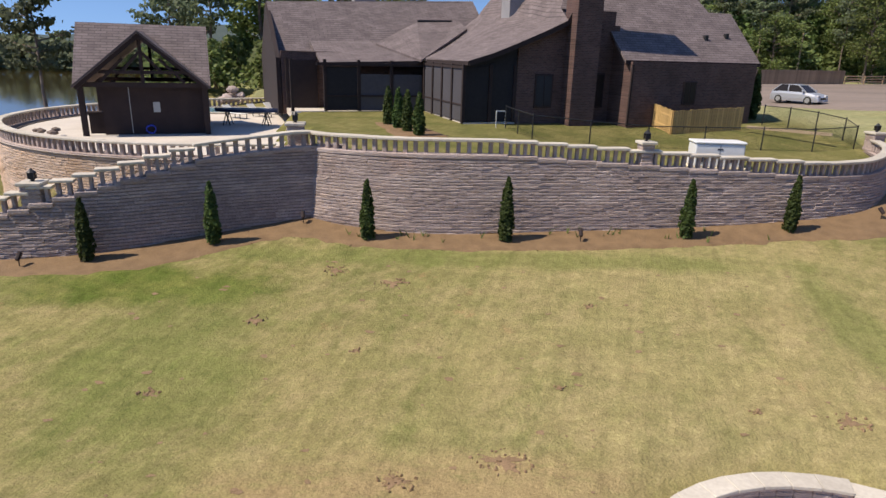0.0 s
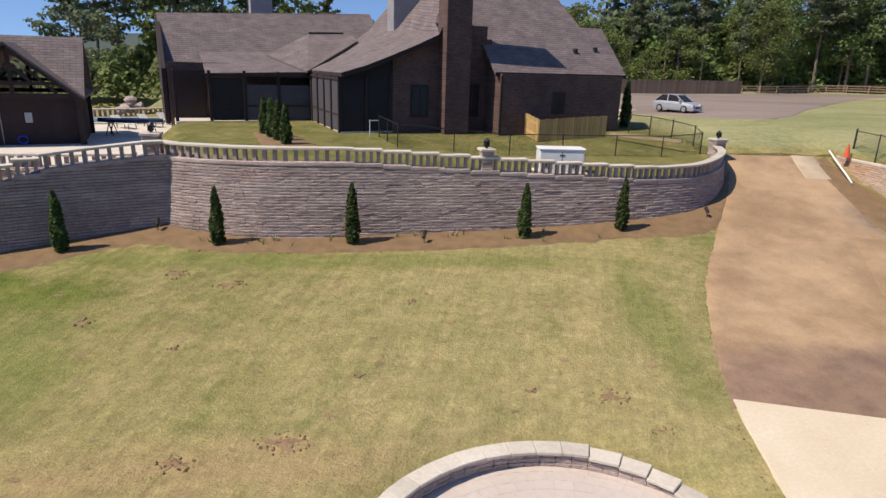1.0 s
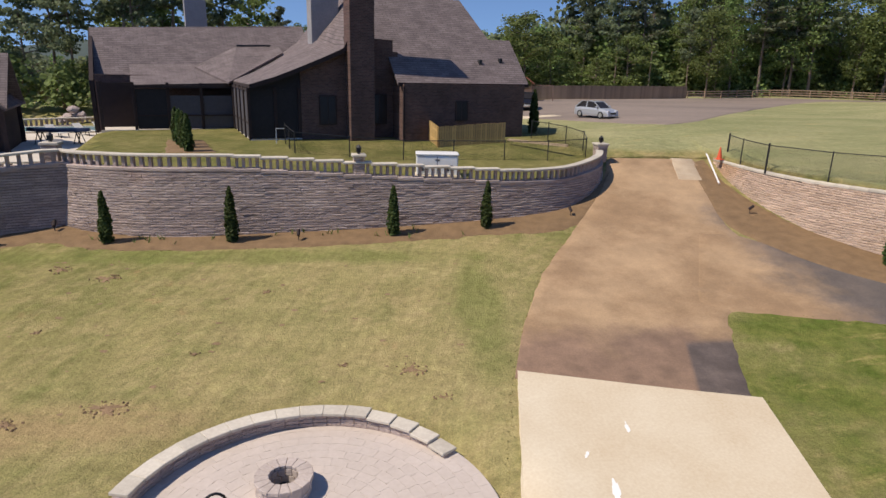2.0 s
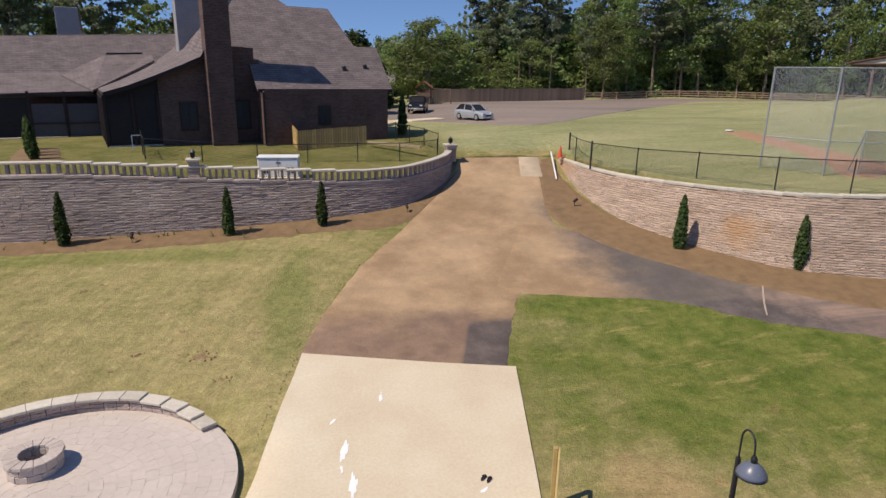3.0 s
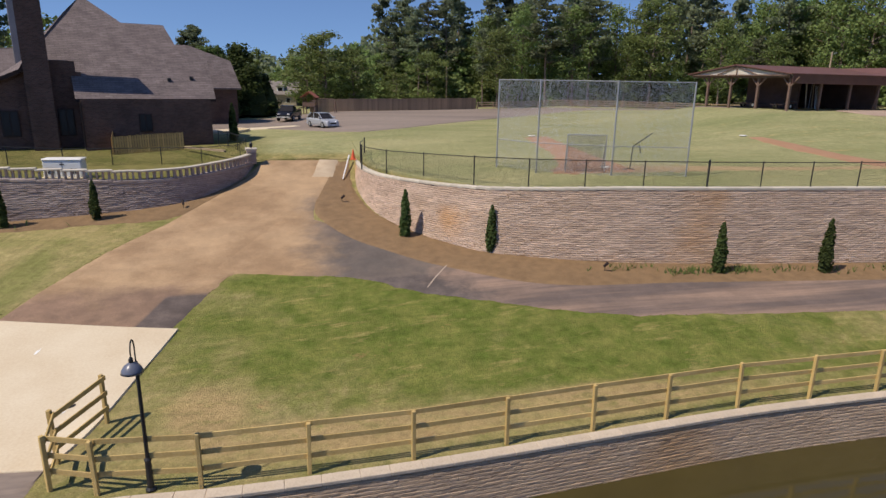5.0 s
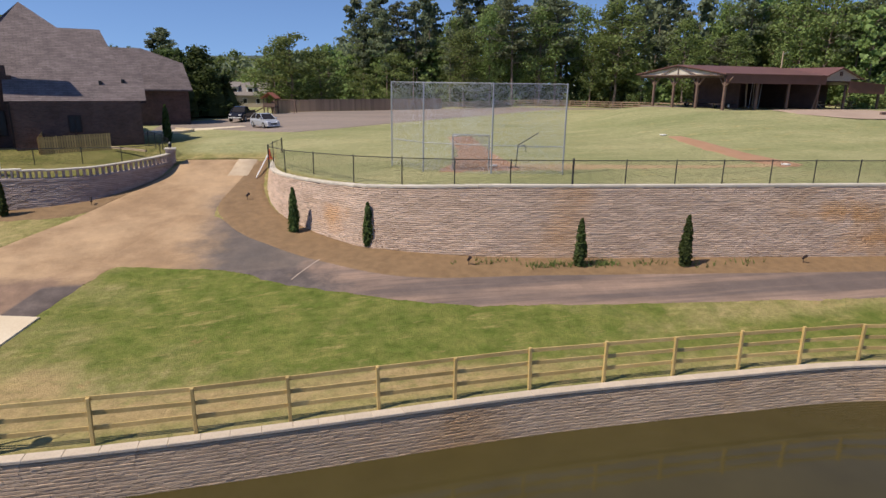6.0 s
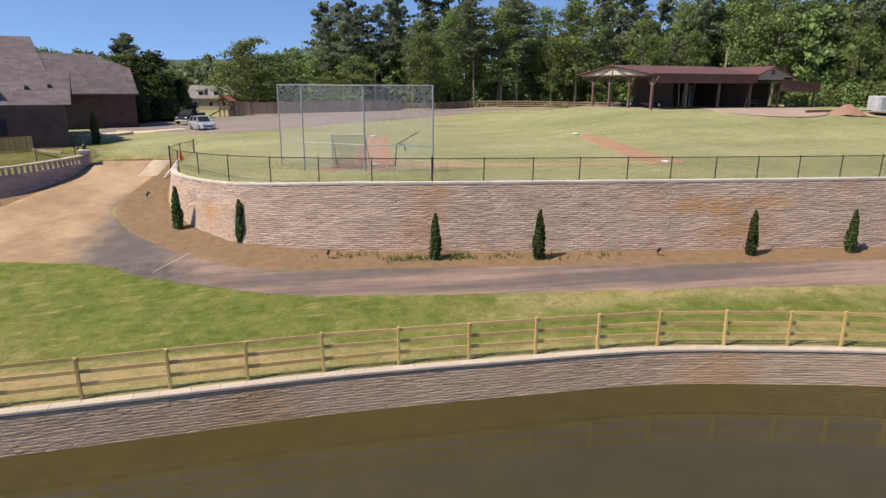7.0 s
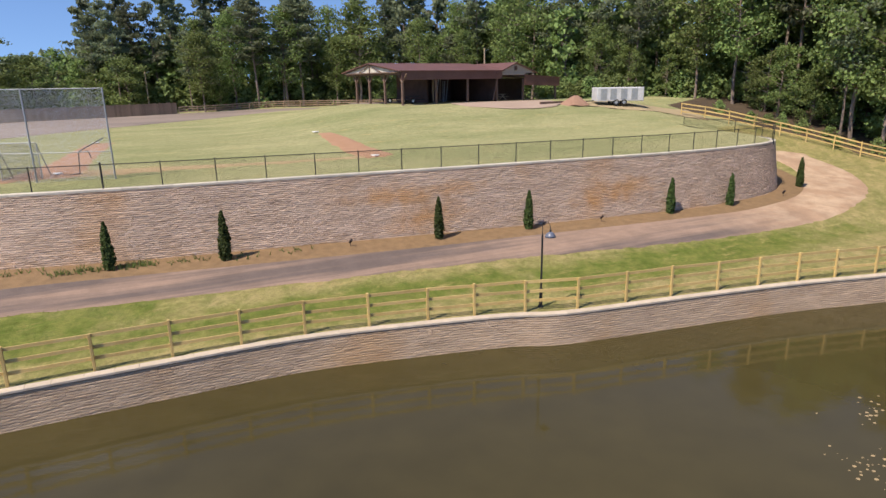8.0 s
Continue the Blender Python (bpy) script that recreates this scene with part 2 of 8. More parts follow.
def drive_material():
    """Tan clay and gravel tracked over dark asphalt: bare asphalt on the bend, damp clay by the concrete, dusty wheel tracks along the road."""
    m = bpy.data.materials.new("dusty_drive")
    m.use_nodes = True
    n, k = m.node_tree.nodes, m.node_tree.links
    b = n["Principled BSDF"]
    tc, sep = n.new("ShaderNodeTexCoord"), n.new("ShaderNodeSeparateXYZ")
    k.new(tc.outputs["Object"], sep.inputs[0])

    def noise_at(scale, detail, sq=(1, 1, 1), turn=0):
        mp, nz = n.new("ShaderNodeMapping"), n.new("ShaderNodeTexNoise")
        mp.inputs["Scale"].default_value, mp.inputs["Rotation"].default_value[2] = sq, radians(turn)
        nz.inputs["Scale"].default_value, nz.inputs["Detail"].default_value, nz.inputs["Roughness"].default_value = scale, detail, 0.65
        k.new(tc.outputs["Object"], mp.inputs[0]), k.new(mp.outputs[0], nz.inputs[0])
        return nz.outputs[0]

    def math_node(op, a, c):
        nd = n.new("ShaderNodeMath")
        nd.operation = op
        for i, v in enumerate((a, c)):
            if isinstance(v, (int, float)):
                nd.inputs[i].default_value = v
            else:
                k.new(v, nd.inputs[i])
        return nd.outputs[0]

    def step(v, lo, hi):
        mr = n.new("ShaderNodeMapRange")
        mr.interpolation_type = "SMOOTHSTEP"
        mr.inputs[1].default_value, mr.inputs[2].default_value = lo, hi
        k.new(v, mr.inputs[0])
        return mr.outputs[0]

    def mix(fac, a, c, kind="MIX"):
        mx = n.new("ShaderNodeMix")
        mx.data_type, mx.blend_type = "RGBA", kind
        for sock, v in ((0, fac), (6, a), (7, c)):
            if isinstance(v, (float, int)):
                mx.inputs[sock].default_value = v
            elif isinstance(v, tuple):
                mx.inputs[sock].default_value = (*v, 1)
            else:
                k.new(v, mx.inputs[sock])
        return mx.outputs[2]

    x, y = sep.outputs[0], sep.outputs[1]
    wob = math_node("MULTIPLY", math_node("SUBTRACT", noise_at(0.35, 5), 0.5), 6.0)
    tan = mix(step(noise_at(0.25, 5), 0.35, 0.65), (0.295, 0.190, 0.106), (0.41, 0.278, 0.162))
    asphalt = mix(step(noise_at(0.3, 4), 0.3, 0.7), (0.105, 0.088, 0.078), (0.175, 0.135, 0.11))
    damp = mix(step(noise_at(0.8, 5), 0.3, 0.7), (0.15, 0.095, 0.07), (0.26, 0.165, 0.115))
    col = mix(math_node("MULTIPLY", step(math_node("ADD", math_node("MULTIPLY", y, -1), wob), -16.8, -14.6), 0.85), tan, damp)
    bend = math_node("MULTIPLY", step(math_node("ADD", x, wob), 20.5, 23.5), step(math_node("ADD", math_node("MULTIPLY", y, -1), wob), -29.0, -25.0))
    col = mix(bend, col, asphalt)
    bare = math_node("MULTIPLY", step(math_node("SUBTRACT", x, math_node("MULTIPLY", y, 0.30)), 11.15, 11.35), step(math_node("ADD", y, math_node("MULTIPLY", wob, 0.08)), 15.6, 15.2))
    col = mix(math_node("MULTIPLY", bare, 0.9), col, mix(step(noise_at(1.4, 5), 0.35, 0.7), (0.075, 0.062, 0.058), (0.125, 0.10, 0.09)))
    road = mix(step(noise_at(0.5, 4, (0.10, 1.5, 1), 6), 0.36, 0.62), (0.125, 0.095, 0.084), (0.285, 0.195, 0.145))
    col = mix(step(math_node("ADD", x, wob), 27.5, 29.5), col, road)
    col = mix(step(math_node("ADD", x, wob), 74, 90), col, mix(step(noise_at(0.4, 4), 0.4, 0.6), (0.36, 0.235, 0.15), (0.45, 0.32, 0.215)))
    col = mix(0.14, col, step(noise_at(0.9, 7), 0.25, 0.75), "OVERLAY")
    col = mix(0.35, col, noise_at(18, 5), "OVERLAY")
    k.new(col, b.inputs["Base Color"])
    b.inputs["Roughness"].default_value = 0.95
    bp = n.new("ShaderNodeBump")
    bp.inputs["Strength"].default_value, bp.inputs["Distance"].default_value = 0.4, 0.03
    k.new(noise_at(14, 5), bp.inputs["Height"]), k.new(bp.outputs[0], b.inputs["Normal"])
    return m


def stain_wall(m, colour=(0.60, 0.32, 0.12), start=0.57, spots=()):
    """Rust-coloured clay stains over a wall's stones."""
    n, k = m.node_tree.nodes, m.node_tree.links
    b = n["Principled BSDF"]
    old = b.inputs["Base Color"].links[0].from_socket
    geo, nz, mr, mx = n.new("ShaderNodeNewGeometry"), n.new("ShaderNodeTexNoise"), n.new("ShaderNodeMapRange"), n.new("ShaderNodeMix")
    nz.inputs["Scale"].default_value, nz.inputs["Detail"].default_value = 0.16, 6
    mr.inputs[1].default_value, mr.inputs[2].default_value, mr.inputs[4].default_value = start, start + 0.16, 0.6
    mx.data_type = "RGBA"
    k.new(geo.outputs["Position"], nz.inputs[0]), k.new(nz.outputs[0], mr.inputs[0]), k.new(mr.outputs[0], mx.inputs[0])
    k.new(old, mx.inputs[6])
    mx.inputs[7].default_value = (*colour, 1)
    out = mx.outputs[2]
    ragged = n.new("ShaderNodeTexNoise")
    ragged.inputs["Scale"].default_value, ragged.inputs["Detail"].default_value = 1.1, 7
    k.new(geo.outputs["Position"], ragged.inputs[0])
    for x, y, z, wide, tall in spots:            # seeping clay
        mp, ln, ad, mr, mx = n.new("ShaderNodeMapping"), n.new("ShaderNodeVectorMath"), n.new("ShaderNodeMath"), n.new("ShaderNodeMapRange"), n.new("ShaderNodeMix")
        mp.inputs["Location"].default_value, mp.inputs["Scale"].default_value = (-x / wide, -y / wide, -z / tall), (1 / wide, 1 / wide, 1 / tall)
        ln.operation, ad.operation, mx.data_type = "LENGTH", "MULTIPLY_ADD", "RGBA"
        k.new(geo.outputs["Position"], mp.inputs[0]), k.new(mp.outputs[0], ln.inputs[0])
        k.new(ragged.outputs[0], ad.inputs[0]), k.new(ln.outputs["Value"], ad.inputs[2])
        ad.inputs[1].default_value = 2.0
        mr.inputs[1].default_value, mr.inputs[2].default_value, mr.inputs[4].default_value = 2.0, 1.0, 0.72
        k.new(ad.outputs[0], mr.inputs[0]), k.new(mr.outputs[0], mx.inputs[0]), k.new(out, mx.inputs[6])
        mx.inputs[7].default_value = (*colour, 1)
        out = mx.outputs[2]
    k.new(out, b.inputs["Base Color"])


def leaf_material(name, dark, light):
    m = material(name, dark, light, scale=0.5, rough=0.6, bump=0, fine=8, spread=0.35, contrast=0.5)
    n, k = m.node_tree.nodes, m.node_tree.links
    b = n["Principled BSDF"]
    b.inputs["Specular IOR Level"].default_value = 0.2
    tr, mx = n.new("ShaderNodeBsdfTranslucent"), n.new("ShaderNodeMixShader")
    mx.inputs[0].default_value = 0.42
    oi, hs = n.new("ShaderNodeObjectInfo"), n.new("ShaderNodeHueSaturation")
    for sock, lo, hi in (("Hue", 0.475, 0.515), ("Value", 0.72, 1.35)):
        mr = n.new("ShaderNodeMapRange")
        mr.inputs[3].default_value, mr.inputs[4].default_value = lo, hi
        k.new(oi.outputs["Random"], mr.inputs[0]), k.new(mr.outputs[0], hs.inputs[sock])
    k.new(b.inputs["Base Color"].links[0].from_socket, hs.inputs["Color"])
    k.new(hs.outputs[0], b.inputs["Base Color"]), k.new(hs.outputs[0], tr.inputs[0])
    k.new(b.outputs[0], mx.inputs[1]), k.new(tr.outputs[0], mx.inputs[2]), k.new(mx.outputs[0], n["Material Output"].inputs[0])
    return m


LAWN = lawn_material()
WALL_STONE = material("split_face_block", (0.335, 0.256, 0.230), (0.555, 0.455, 0.410), scale=0.9, bump=1.0, fine=16, spread=0.13, contrast=0.30, squash=(0.7, 0.7, 2.4))
WALL_STONE_TAN = material("split_face_block_tan", (0.480, 0.350, 0.262), (0.690, 0.530, 0.420), scale=0.9, bump=1.0, fine=16, spread=0.12, contrast=0.30, squash=(0.7, 0.7, 2.4))
WALL_STONE_POND = material("split_face_block_pond", (0.455, 0.325, 0.225), (0.640, 0.480, 0.345), scale=0.9, bump=1.0, fine=20, spread=0.07, contrast=0.35, squash=(0.7, 0.7, 2.4))
for m in (WALL_STONE, WALL_STONE_TAN, WALL_STONE_POND):
    m.node_tree.nodes["Bump"].inputs["Distance"].default_value = 0.07
stain_wall(WALL_STONE_TAN, spots=((29.0, 18.9, 2.8, 1.3, 0.9), (58.4, 12.8, 2.2, 3.0, 1.2), (56.3, 13.0, 3.5, 3.2, 0.8), (60.5, 12.7, 3.8, 2.0, 0.6), (73.0, 11.8, 2.7, 3.2, 1.1), (70.5, 11.9, 2.2, 2.0, 0.9)))
stain_wall(WALL_STONE, (0.40, 0.22, 0.15), 0.60)
stain_wall(WALL_STONE_POND, (0.52, 0.29, 0.12), 0.56)
WALL_CORE = material("wall_joint", (0.13, 0.10, 0.085), (0.20, 0.155, 0.13), scale=1.0)
CAP_STONE = material("cap_stone", (0.46, 0.41, 0.34), (0.62, 0.57, 0.48), scale=0.8, bump=0.3, spread=0.1)
CAP_TAN = material("tan_cap_stone", (0.42, 0.345, 0.265), (0.60, 0.51, 0.405), scale=1.4, bump=0.5, spread=0.06)
DRIVE = drive_material()
MULCH = material("pine_straw_mulch", (0.100, 0.058, 0.028), (0.330, 0.210, 0.105), scale=2.2, bump=1.2, fine=11, contrast=0.75)
CONCRETE = material("new_concrete", (0.52, 0.405, 0.265), (0.71, 0.635, 0.49), scale=0.55, bump=0.15, fine=24, contrast=0.62)
PATIO = material("patio_concrete", (0.52, 0.46, 0.39), (0.68, 0.62, 0.54), scale=0.6, bump=0.2, fine=20)
GRAVEL = material("gravel_lot", (0.115, 0.092, 0.082), (0.335, 0.265, 0.215), scale=0.14, bump=0.3, fine=30, contrast=0.55, squash=(0.35, 1.3, 1))
INFIELD = material("infield_clay", (0.30, 0.165, 0.085), (0.41, 0.235, 0.145), scale=0.9, bump=0.3, fine=14, contrast=0.6)
WORN = material("worn_straw_clay", (0.33, 0.24, 0.12), (0.42, 0.30, 0.16), scale=0.8, bump=0.3, fine=20, contrast=0.5)
BRICK = masonry("brown_brick", (0.076, 0.040, 0.034), (0.128, 0.069, 0.057), (0.130, 0.098, 0.085), 0.22, 0.085, gap=0.010)
SHINGLE = masonry("asphalt_shingle", (0.146, 0.115, 0.113), (0.198, 0.160, 0.156), (0.097, 0.078, 0.077), 0.55, 0.14, gap=0.016, turn=(0, 0, 0), bump=0.8)
SHINGLE_WEST = masonry("asphalt_shingle_west", (0.146, 0.115, 0.113), (0.198, 0.160, 0.156), (0.097, 0.078, 0.077), 0.55, 0.14, gap=0.016, turn=(0, 0, 90), bump=0.8)
WOOD_DARK = material("dark_timber", (0.020, 0.012, 0.012), (0.040, 0.024, 0.022), scale=2, bump=0.3)
WOOD_FENCE = material("treated_pine", (0.43, 0.295, 0.100), (0.60, 0.435, 0.185), scale=1.2, bump=0.3, spread=0.18)
WOOD_PICKET = material("raw_pine_board", (0.46, 0.29, 0.105), (0.62, 0.41, 0.175), scale=1.2, bump=0.3, spread=0.2)
WOOD_GREY = material("weathered_fence", (0.27, 0.18, 0.115), (0.42, 0.30, 0.20), scale=1.0, bump=0.3, spread=0.2)
BLACK_METAL = material("black_coated_steel", (0.012, 0.012, 0.013), (0.025, 0.025, 0.026), scale=4, rough=0.45, bump=0)
GALV = material("galvanised_steel", (0.30, 0.315, 0.32), (0.42, 0.435, 0.44), scale=3, rough=0.5, metal=0.4, bump=0)
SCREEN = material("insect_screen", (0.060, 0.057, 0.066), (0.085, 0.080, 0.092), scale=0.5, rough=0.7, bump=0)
# same insect screen, with porch shade put into its near-black colour
SCREEN_SHADED = material("shaded_insect_screen", (0.010, 0.009, 0.011), (0.020, 0.018, 0.021), scale=0.5, rough=0.8, bump=0)
CLAD = material("grey_chimney_boards", (0.24, 0.235, 0.24), (0.34, 0.33, 0.33), scale=1.0, rough=0.8, bump=0.2)
WHITE_PAINT = material("white_enamel", (0.74, 0.74, 0.73), (0.82, 0.82, 0.80), scale=1, rough=0.4, bump=0)
METAL_ROOF = material("brown_metal_roof", (0.12, 0.055, 0.045), (0.18, 0.085, 0.07), scale=0.6, rough=0.5, bump=0.1)
SIDING = material("tan_siding", (0.34, 0.28, 0.22), (0.44, 0.37, 0.30), scale=0.8)
BAY_WOOD = material("storage_bay_boards", (0.075, 0.040, 0.032), (0.13, 0.075, 0.06), scale=1.5, bump=0.3)
POST_WOOD = material("pavilion_timber", (0.115, 0.070, 0.055), (0.20, 0.130, 0.10), scale=1.5, bump=0.3)
LINK_BLACK = mesh_fabric("black_chain_link", (0.015, 0.015, 0.016), 0.056, 0.0045)
LINK_GALV = mesh_fabric("galvanised_chain_link", (0.62, 0.64, 0.67), 0.056, 0.0050)
LEAF_ARB = leaf_material("arborvitae_leaf", (0.036, 0.062, 0.018), (0.095, 0.140, 0.042))
LEAF_OAK = leaf_material("broad_leaf", (0.105, 0.155, 0.046), (0.245, 0.325, 0.115))
LEAF_PINE = leaf_material("pine_needle", (0.095, 0.122, 0.070), (0.205, 0.235, 0.135))
BARK = material("bark", (0.13, 0.095, 0.075), (0.27, 0.21, 0.17), scale=2, bump=0.6)


def water_material():
    m = material("pond_water", (0.050, 0.040, 0.014), (0.066, 0.053, 0.019), scale=0.05, rough=0.07, bump=0)
    n, k = m.node_tree.nodes, m.node_tree.links
    tc, nz, bp = n.new("ShaderNodeTexCoord"), n.new("ShaderNodeTexNoise"), n.new("ShaderNodeBump")
    nz.inputs["Scale"].default_value, nz.inputs["Detail"].default_value = 1.6, 3
    bp.inputs["Strength"].default_value, bp.inputs["Distance"].default_value = 0.24, 0.02
    k.new(tc.outputs["Object"], nz.inputs[0]), k.new(nz.outputs[0], bp.inputs["Height"]), k.new(bp.outputs[0], n["Principled BSDF"].inputs["Normal"])
    n["Principled BSDF"].inputs["IOR"].default_value = 1.42
    return m


WATER = water_material()


# ---- mesh helpers ----
def finish(name, bm, mat, smooth=False):
    me = bpy.data.meshes.new(name)
    bm.to_mesh(me)
    bm.free()
    for m in (mat if isinstance(mat, (list, tuple)) else [mat]):
        me.materials.append(m)
    if smooth:
        me.shade_smooth()
    return new(name, me)


def part(name, bm, mat, parent, label="", smooth=False):
    ob = finish(name, bm, mat, smooth)
    ob.parent = parent
    return tagged(ob, label)


def thing(name, m, label, category, group="", kind=""):
    ob = new(name)
    ob.empty_display_size = 0.2
    ob.matrix_basis = m
    return tagged(ob, label, category, group, kind)


def share(name, data, parent, m, label=""):
    ob = new(name, data)
    ob.parent = parent
    ob.matrix_basis = m
    return tagged(ob, label)


def box(bm, x0, x1, y0, y1, z0, z1, bevel=0.0):
    v = [bm.verts.new(p) for p in ((x0, y0, z0), (x1, y0, z0), (x1, y1, z0), (x0, y1, z0), (x0, y0, z1), (x1, y0, z1), (x1, y1, z1), (x0, y1, z1))]
    f = [bm.faces.new([v[i] for i in q]) for q in ((3, 2, 1, 0), (4, 5, 6, 7), (0, 1, 5, 4), (1, 2, 6, 5), (2, 3, 7, 6), (3, 0, 4, 7))]
    if bevel:
        bmesh.ops.bevel(bm, geom=list({e for g in f for e in g.edges}), offset=bevel, segments=1, affect="EDGES")
    return bm


def boxes(*rows, bevel=0.0):
    bm = bmesh.new()
    for r in rows:
        box(bm, *r, bevel=bevel)
    return bm


def beam(bm, a, b, w, h=None, sides=4, w2=None):
    """A bar from a to b; sides > 4 gives a round one, w2 another width at b."""
    a, b = Vector(a), Vector(b)
    d = (b - a).normalized()
    x = d.cross((0, 0, 1)) if abs(d.z) < 0.99 else Vector((1, 0, 0))
    x.normalize()
    y = d.cross(x)
    h = h or w
    rings = []
    for p, s in ((a, 1.0), (b, (w2 / w) if w2 else 1.0)):
        ring = []
        for i in range(sides):
            t = 2 * math.pi * (i + 0.5) / sides
            r = 0.5 if sides > 4 else 0.70711
            ring.append(bm.verts.new(p + x * (math.cos(t) * w * r * s) + y * (math.sin(t) * h * r * s)))
        rings.append(ring)
    for i in range(sides):
        j = (i + 1) % sides
        bm.faces.new((rings[0][i], rings[0][j], rings[1][j], rings[1][i]))
    bm.faces.new(rings[0][::-1]), bm.faces.new(rings[1])
    return bm


def beams(*rows, **kw):
    bm = bmesh.new()
    for r in rows:
        beam(bm, *r, **kw)
    return bm


def prism(points, thick=0.15, down=True):
    """A flat slab: the polygon and its copy moved down."""
    bm = bmesh.new()
    top = [bm.verts.new(p) for p in points]
    low = [bm.verts.new((p[0], p[1], p[2] - thick)) for p in points]
    bm.faces.new(top), bm.faces.new(low[::-1])
    for i in range(len(points)):
        j = (i + 1) % len(points)
        bm.faces.new((top[j], top[i], low[i], low[j]))
    bmesh.ops.recalc_face_normals(bm, faces=bm.faces)
    return bm


def lathe(bm, rings, sides=12, cx=0, cy=0):
    """Rings of (radius, z), turned round a vertical axis."""
    loops = [[bm.verts.new((cx + r * math.cos(2 * math.pi * i / sides), cy + r * math.sin(2 * math.pi * i / sides), z)) for i in range(sides)] for r, z in rings]
    for a, b in zip(loops, loops[1:]):
        for i in range(sides):
            j = (i + 1) % sides
            bm.faces.new((a[i], a[j], b[j], b[i]))
    bm.faces.new(loops[0][::-1]), bm.faces.new(loops[-1])
    return bm


def ease(a, b, v):
    v = min(max((v - a) / (b - a), 0), 1)
    return v * v * (3 - 2 * v)


def resample(line, step):
    """Points every step metres along a plan line that runs smoothly through the given ones."""
    p = [Vector(q) for q in line]
    fine = []
    for i in range(len(p) - 1):
        a, b, c, d = p[max(i - 1, 0)], p[i], p[i + 1], p[min(i + 2, len(p) - 1)]
        for j in range(12):
            t = j / 12
            fine.append(0.5 * (2 * b + (c - a) * t + (2 * a - 5 * b + 4 * c - d) * t * t + (3 * b - a - 3 * c + d) * t ** 3))
    fine.append(p[-1])
    length = [0.0]
    for a, b in zip(fine, fine[1:]):
        length.append(length[-1] + (b - a).length)
    n = max(1, round(length[-1] / step))
    s = np.linspace(0, length[-1], n + 1)
    cols = [np.interp(s, length, [q[i] for q in fine]) for i in range(len(fine[0]))]
    return [Vector(q) for q in zip(*cols)], s


# ---- the lie of the land ----
LEFT_WALL = [(-17.3, 20.9), (-15.6, 21.2), (-13.9, 21.7), (-11.7, 22.9), (-9.8, 23.9), (-7.6, 24.9), (-6.5, 25.5)]
MID_WALL = [(-8.9, 25.5), (-7.95, 24.85), (-6.7, 24.3), (-4.4, 23.8), (-2.4, 23.75), (-0.5, 23.9), (1.9, 24.2), (5.8, 24.6), (10.9, 25.4), (13.7, 26.1), (15.3, 26.9), (16.8, 28.3), (18.1, 30.2), (18.8, 32.2)]
FIELD_WALL = [(24.9, 32.6), (24.75, 29.0), (25.0, 26.5), (25.5, 24.4), (26.5, 22.2), (27.5, 20.7), (28.9, 18.9), (31.1, 16.9), (36.2, 15.1), (42.0, 14.2), (48.0, 13.6), (58.4, 12.6), (67.6, 11.9), (77.5, 11.3), (83.3, 11.5), (88.0, 12.2), (91.0, 13.6), (92.6, 16.0), (93.2, 19.5), (93.6, 26.0)]
LAKE_WALL = [(13.0, 0.6), (14.6, 1.9), (16.5, 2.35), (20.0, 2.25), (24.8, 2.45), (30.0, 2.85), (35.8, 3.28), (42.3, 3.35), (48.4, 3.25), (54.0, 2.25), (57.5, 1.42), (60.0, 0.5), (66.0, -0.4), (72.5, -1.45), (78.2, -2.75), (95.0, -6.5), (120.0, -14.0)]
WATER_Z, QUAY_Z = -1.75, -0.3


def table(points):
    xs, ys = [p[0] for p in points], [p[1] for p in points]
    order = np.argsort(xs)
    return np.array(xs)[order], np.array(ys)[order]


def set_back(line, off):
    """The same line, moved to its left by off metres."""
    out = []
    for i, p in enumerate(line):
        a, b = line[max(i - 1, 0)], line[min(i + 1, len(line) - 1)]
        d = Vector((b[0] - a[0], b[1] - a[1])).normalized()
        out.append((p[0] - d.y * off, p[1] + d.x * off))
    return out


LEFT_X, LEFT_Y = table([(-60, 16), (-40, 16.5)] + set_back(LEFT_WALL, 0.8)[:-2] + [(-7.6, 25.6)] + set_back(MID_WALL, 0.8)[2:])
FIELD_X, FIELD_Y = table(set_back(FIELD_WALL, 0.85)[1:-1])
LAKE_X, LAKE_Y = table([(-400, 0.6)] + LAKE_WALL + [(400, -110)])


def lower(x, y):
    """Height of the lawn between the pond and the retaining walls."""
    a = np.interp(y, [-50, 4, 13, 17, 24, 30.4, 33, 60], [-0.3, -0.3, 0.3, 0.9, 2.0, 3.5, 4.3, 5.3])
    b = np.interp(y, [-50, 4.4, 8, 13, 20, 30.4, 33, 60], [-0.3, -0.3, 0.42, 1.05, 1.8, 3.5, 4.3, 5.3])
    c = np.interp(y, [-50, 3, 8, 13, 20, 30, 42, 100], [-0.3, -0.3, 0.3, 0.95, 2.0, 4.8, 7.4, 8.4])
    h = a + (b - a) * ease(17, 34, x)
    h = h + (c - h) * ease(88, 100, x)
    d = math.hypot(x - 4.3, y - 8.3)       # the round patio lies in a shallow cut
    rim = (-0.36 if x - 4.3 > 0.8 * (y - 8.3) else -0.14) + 0.45 * max(d - 4.4, 0)
    return float(min(h, rim) if d < 6.5 else h)


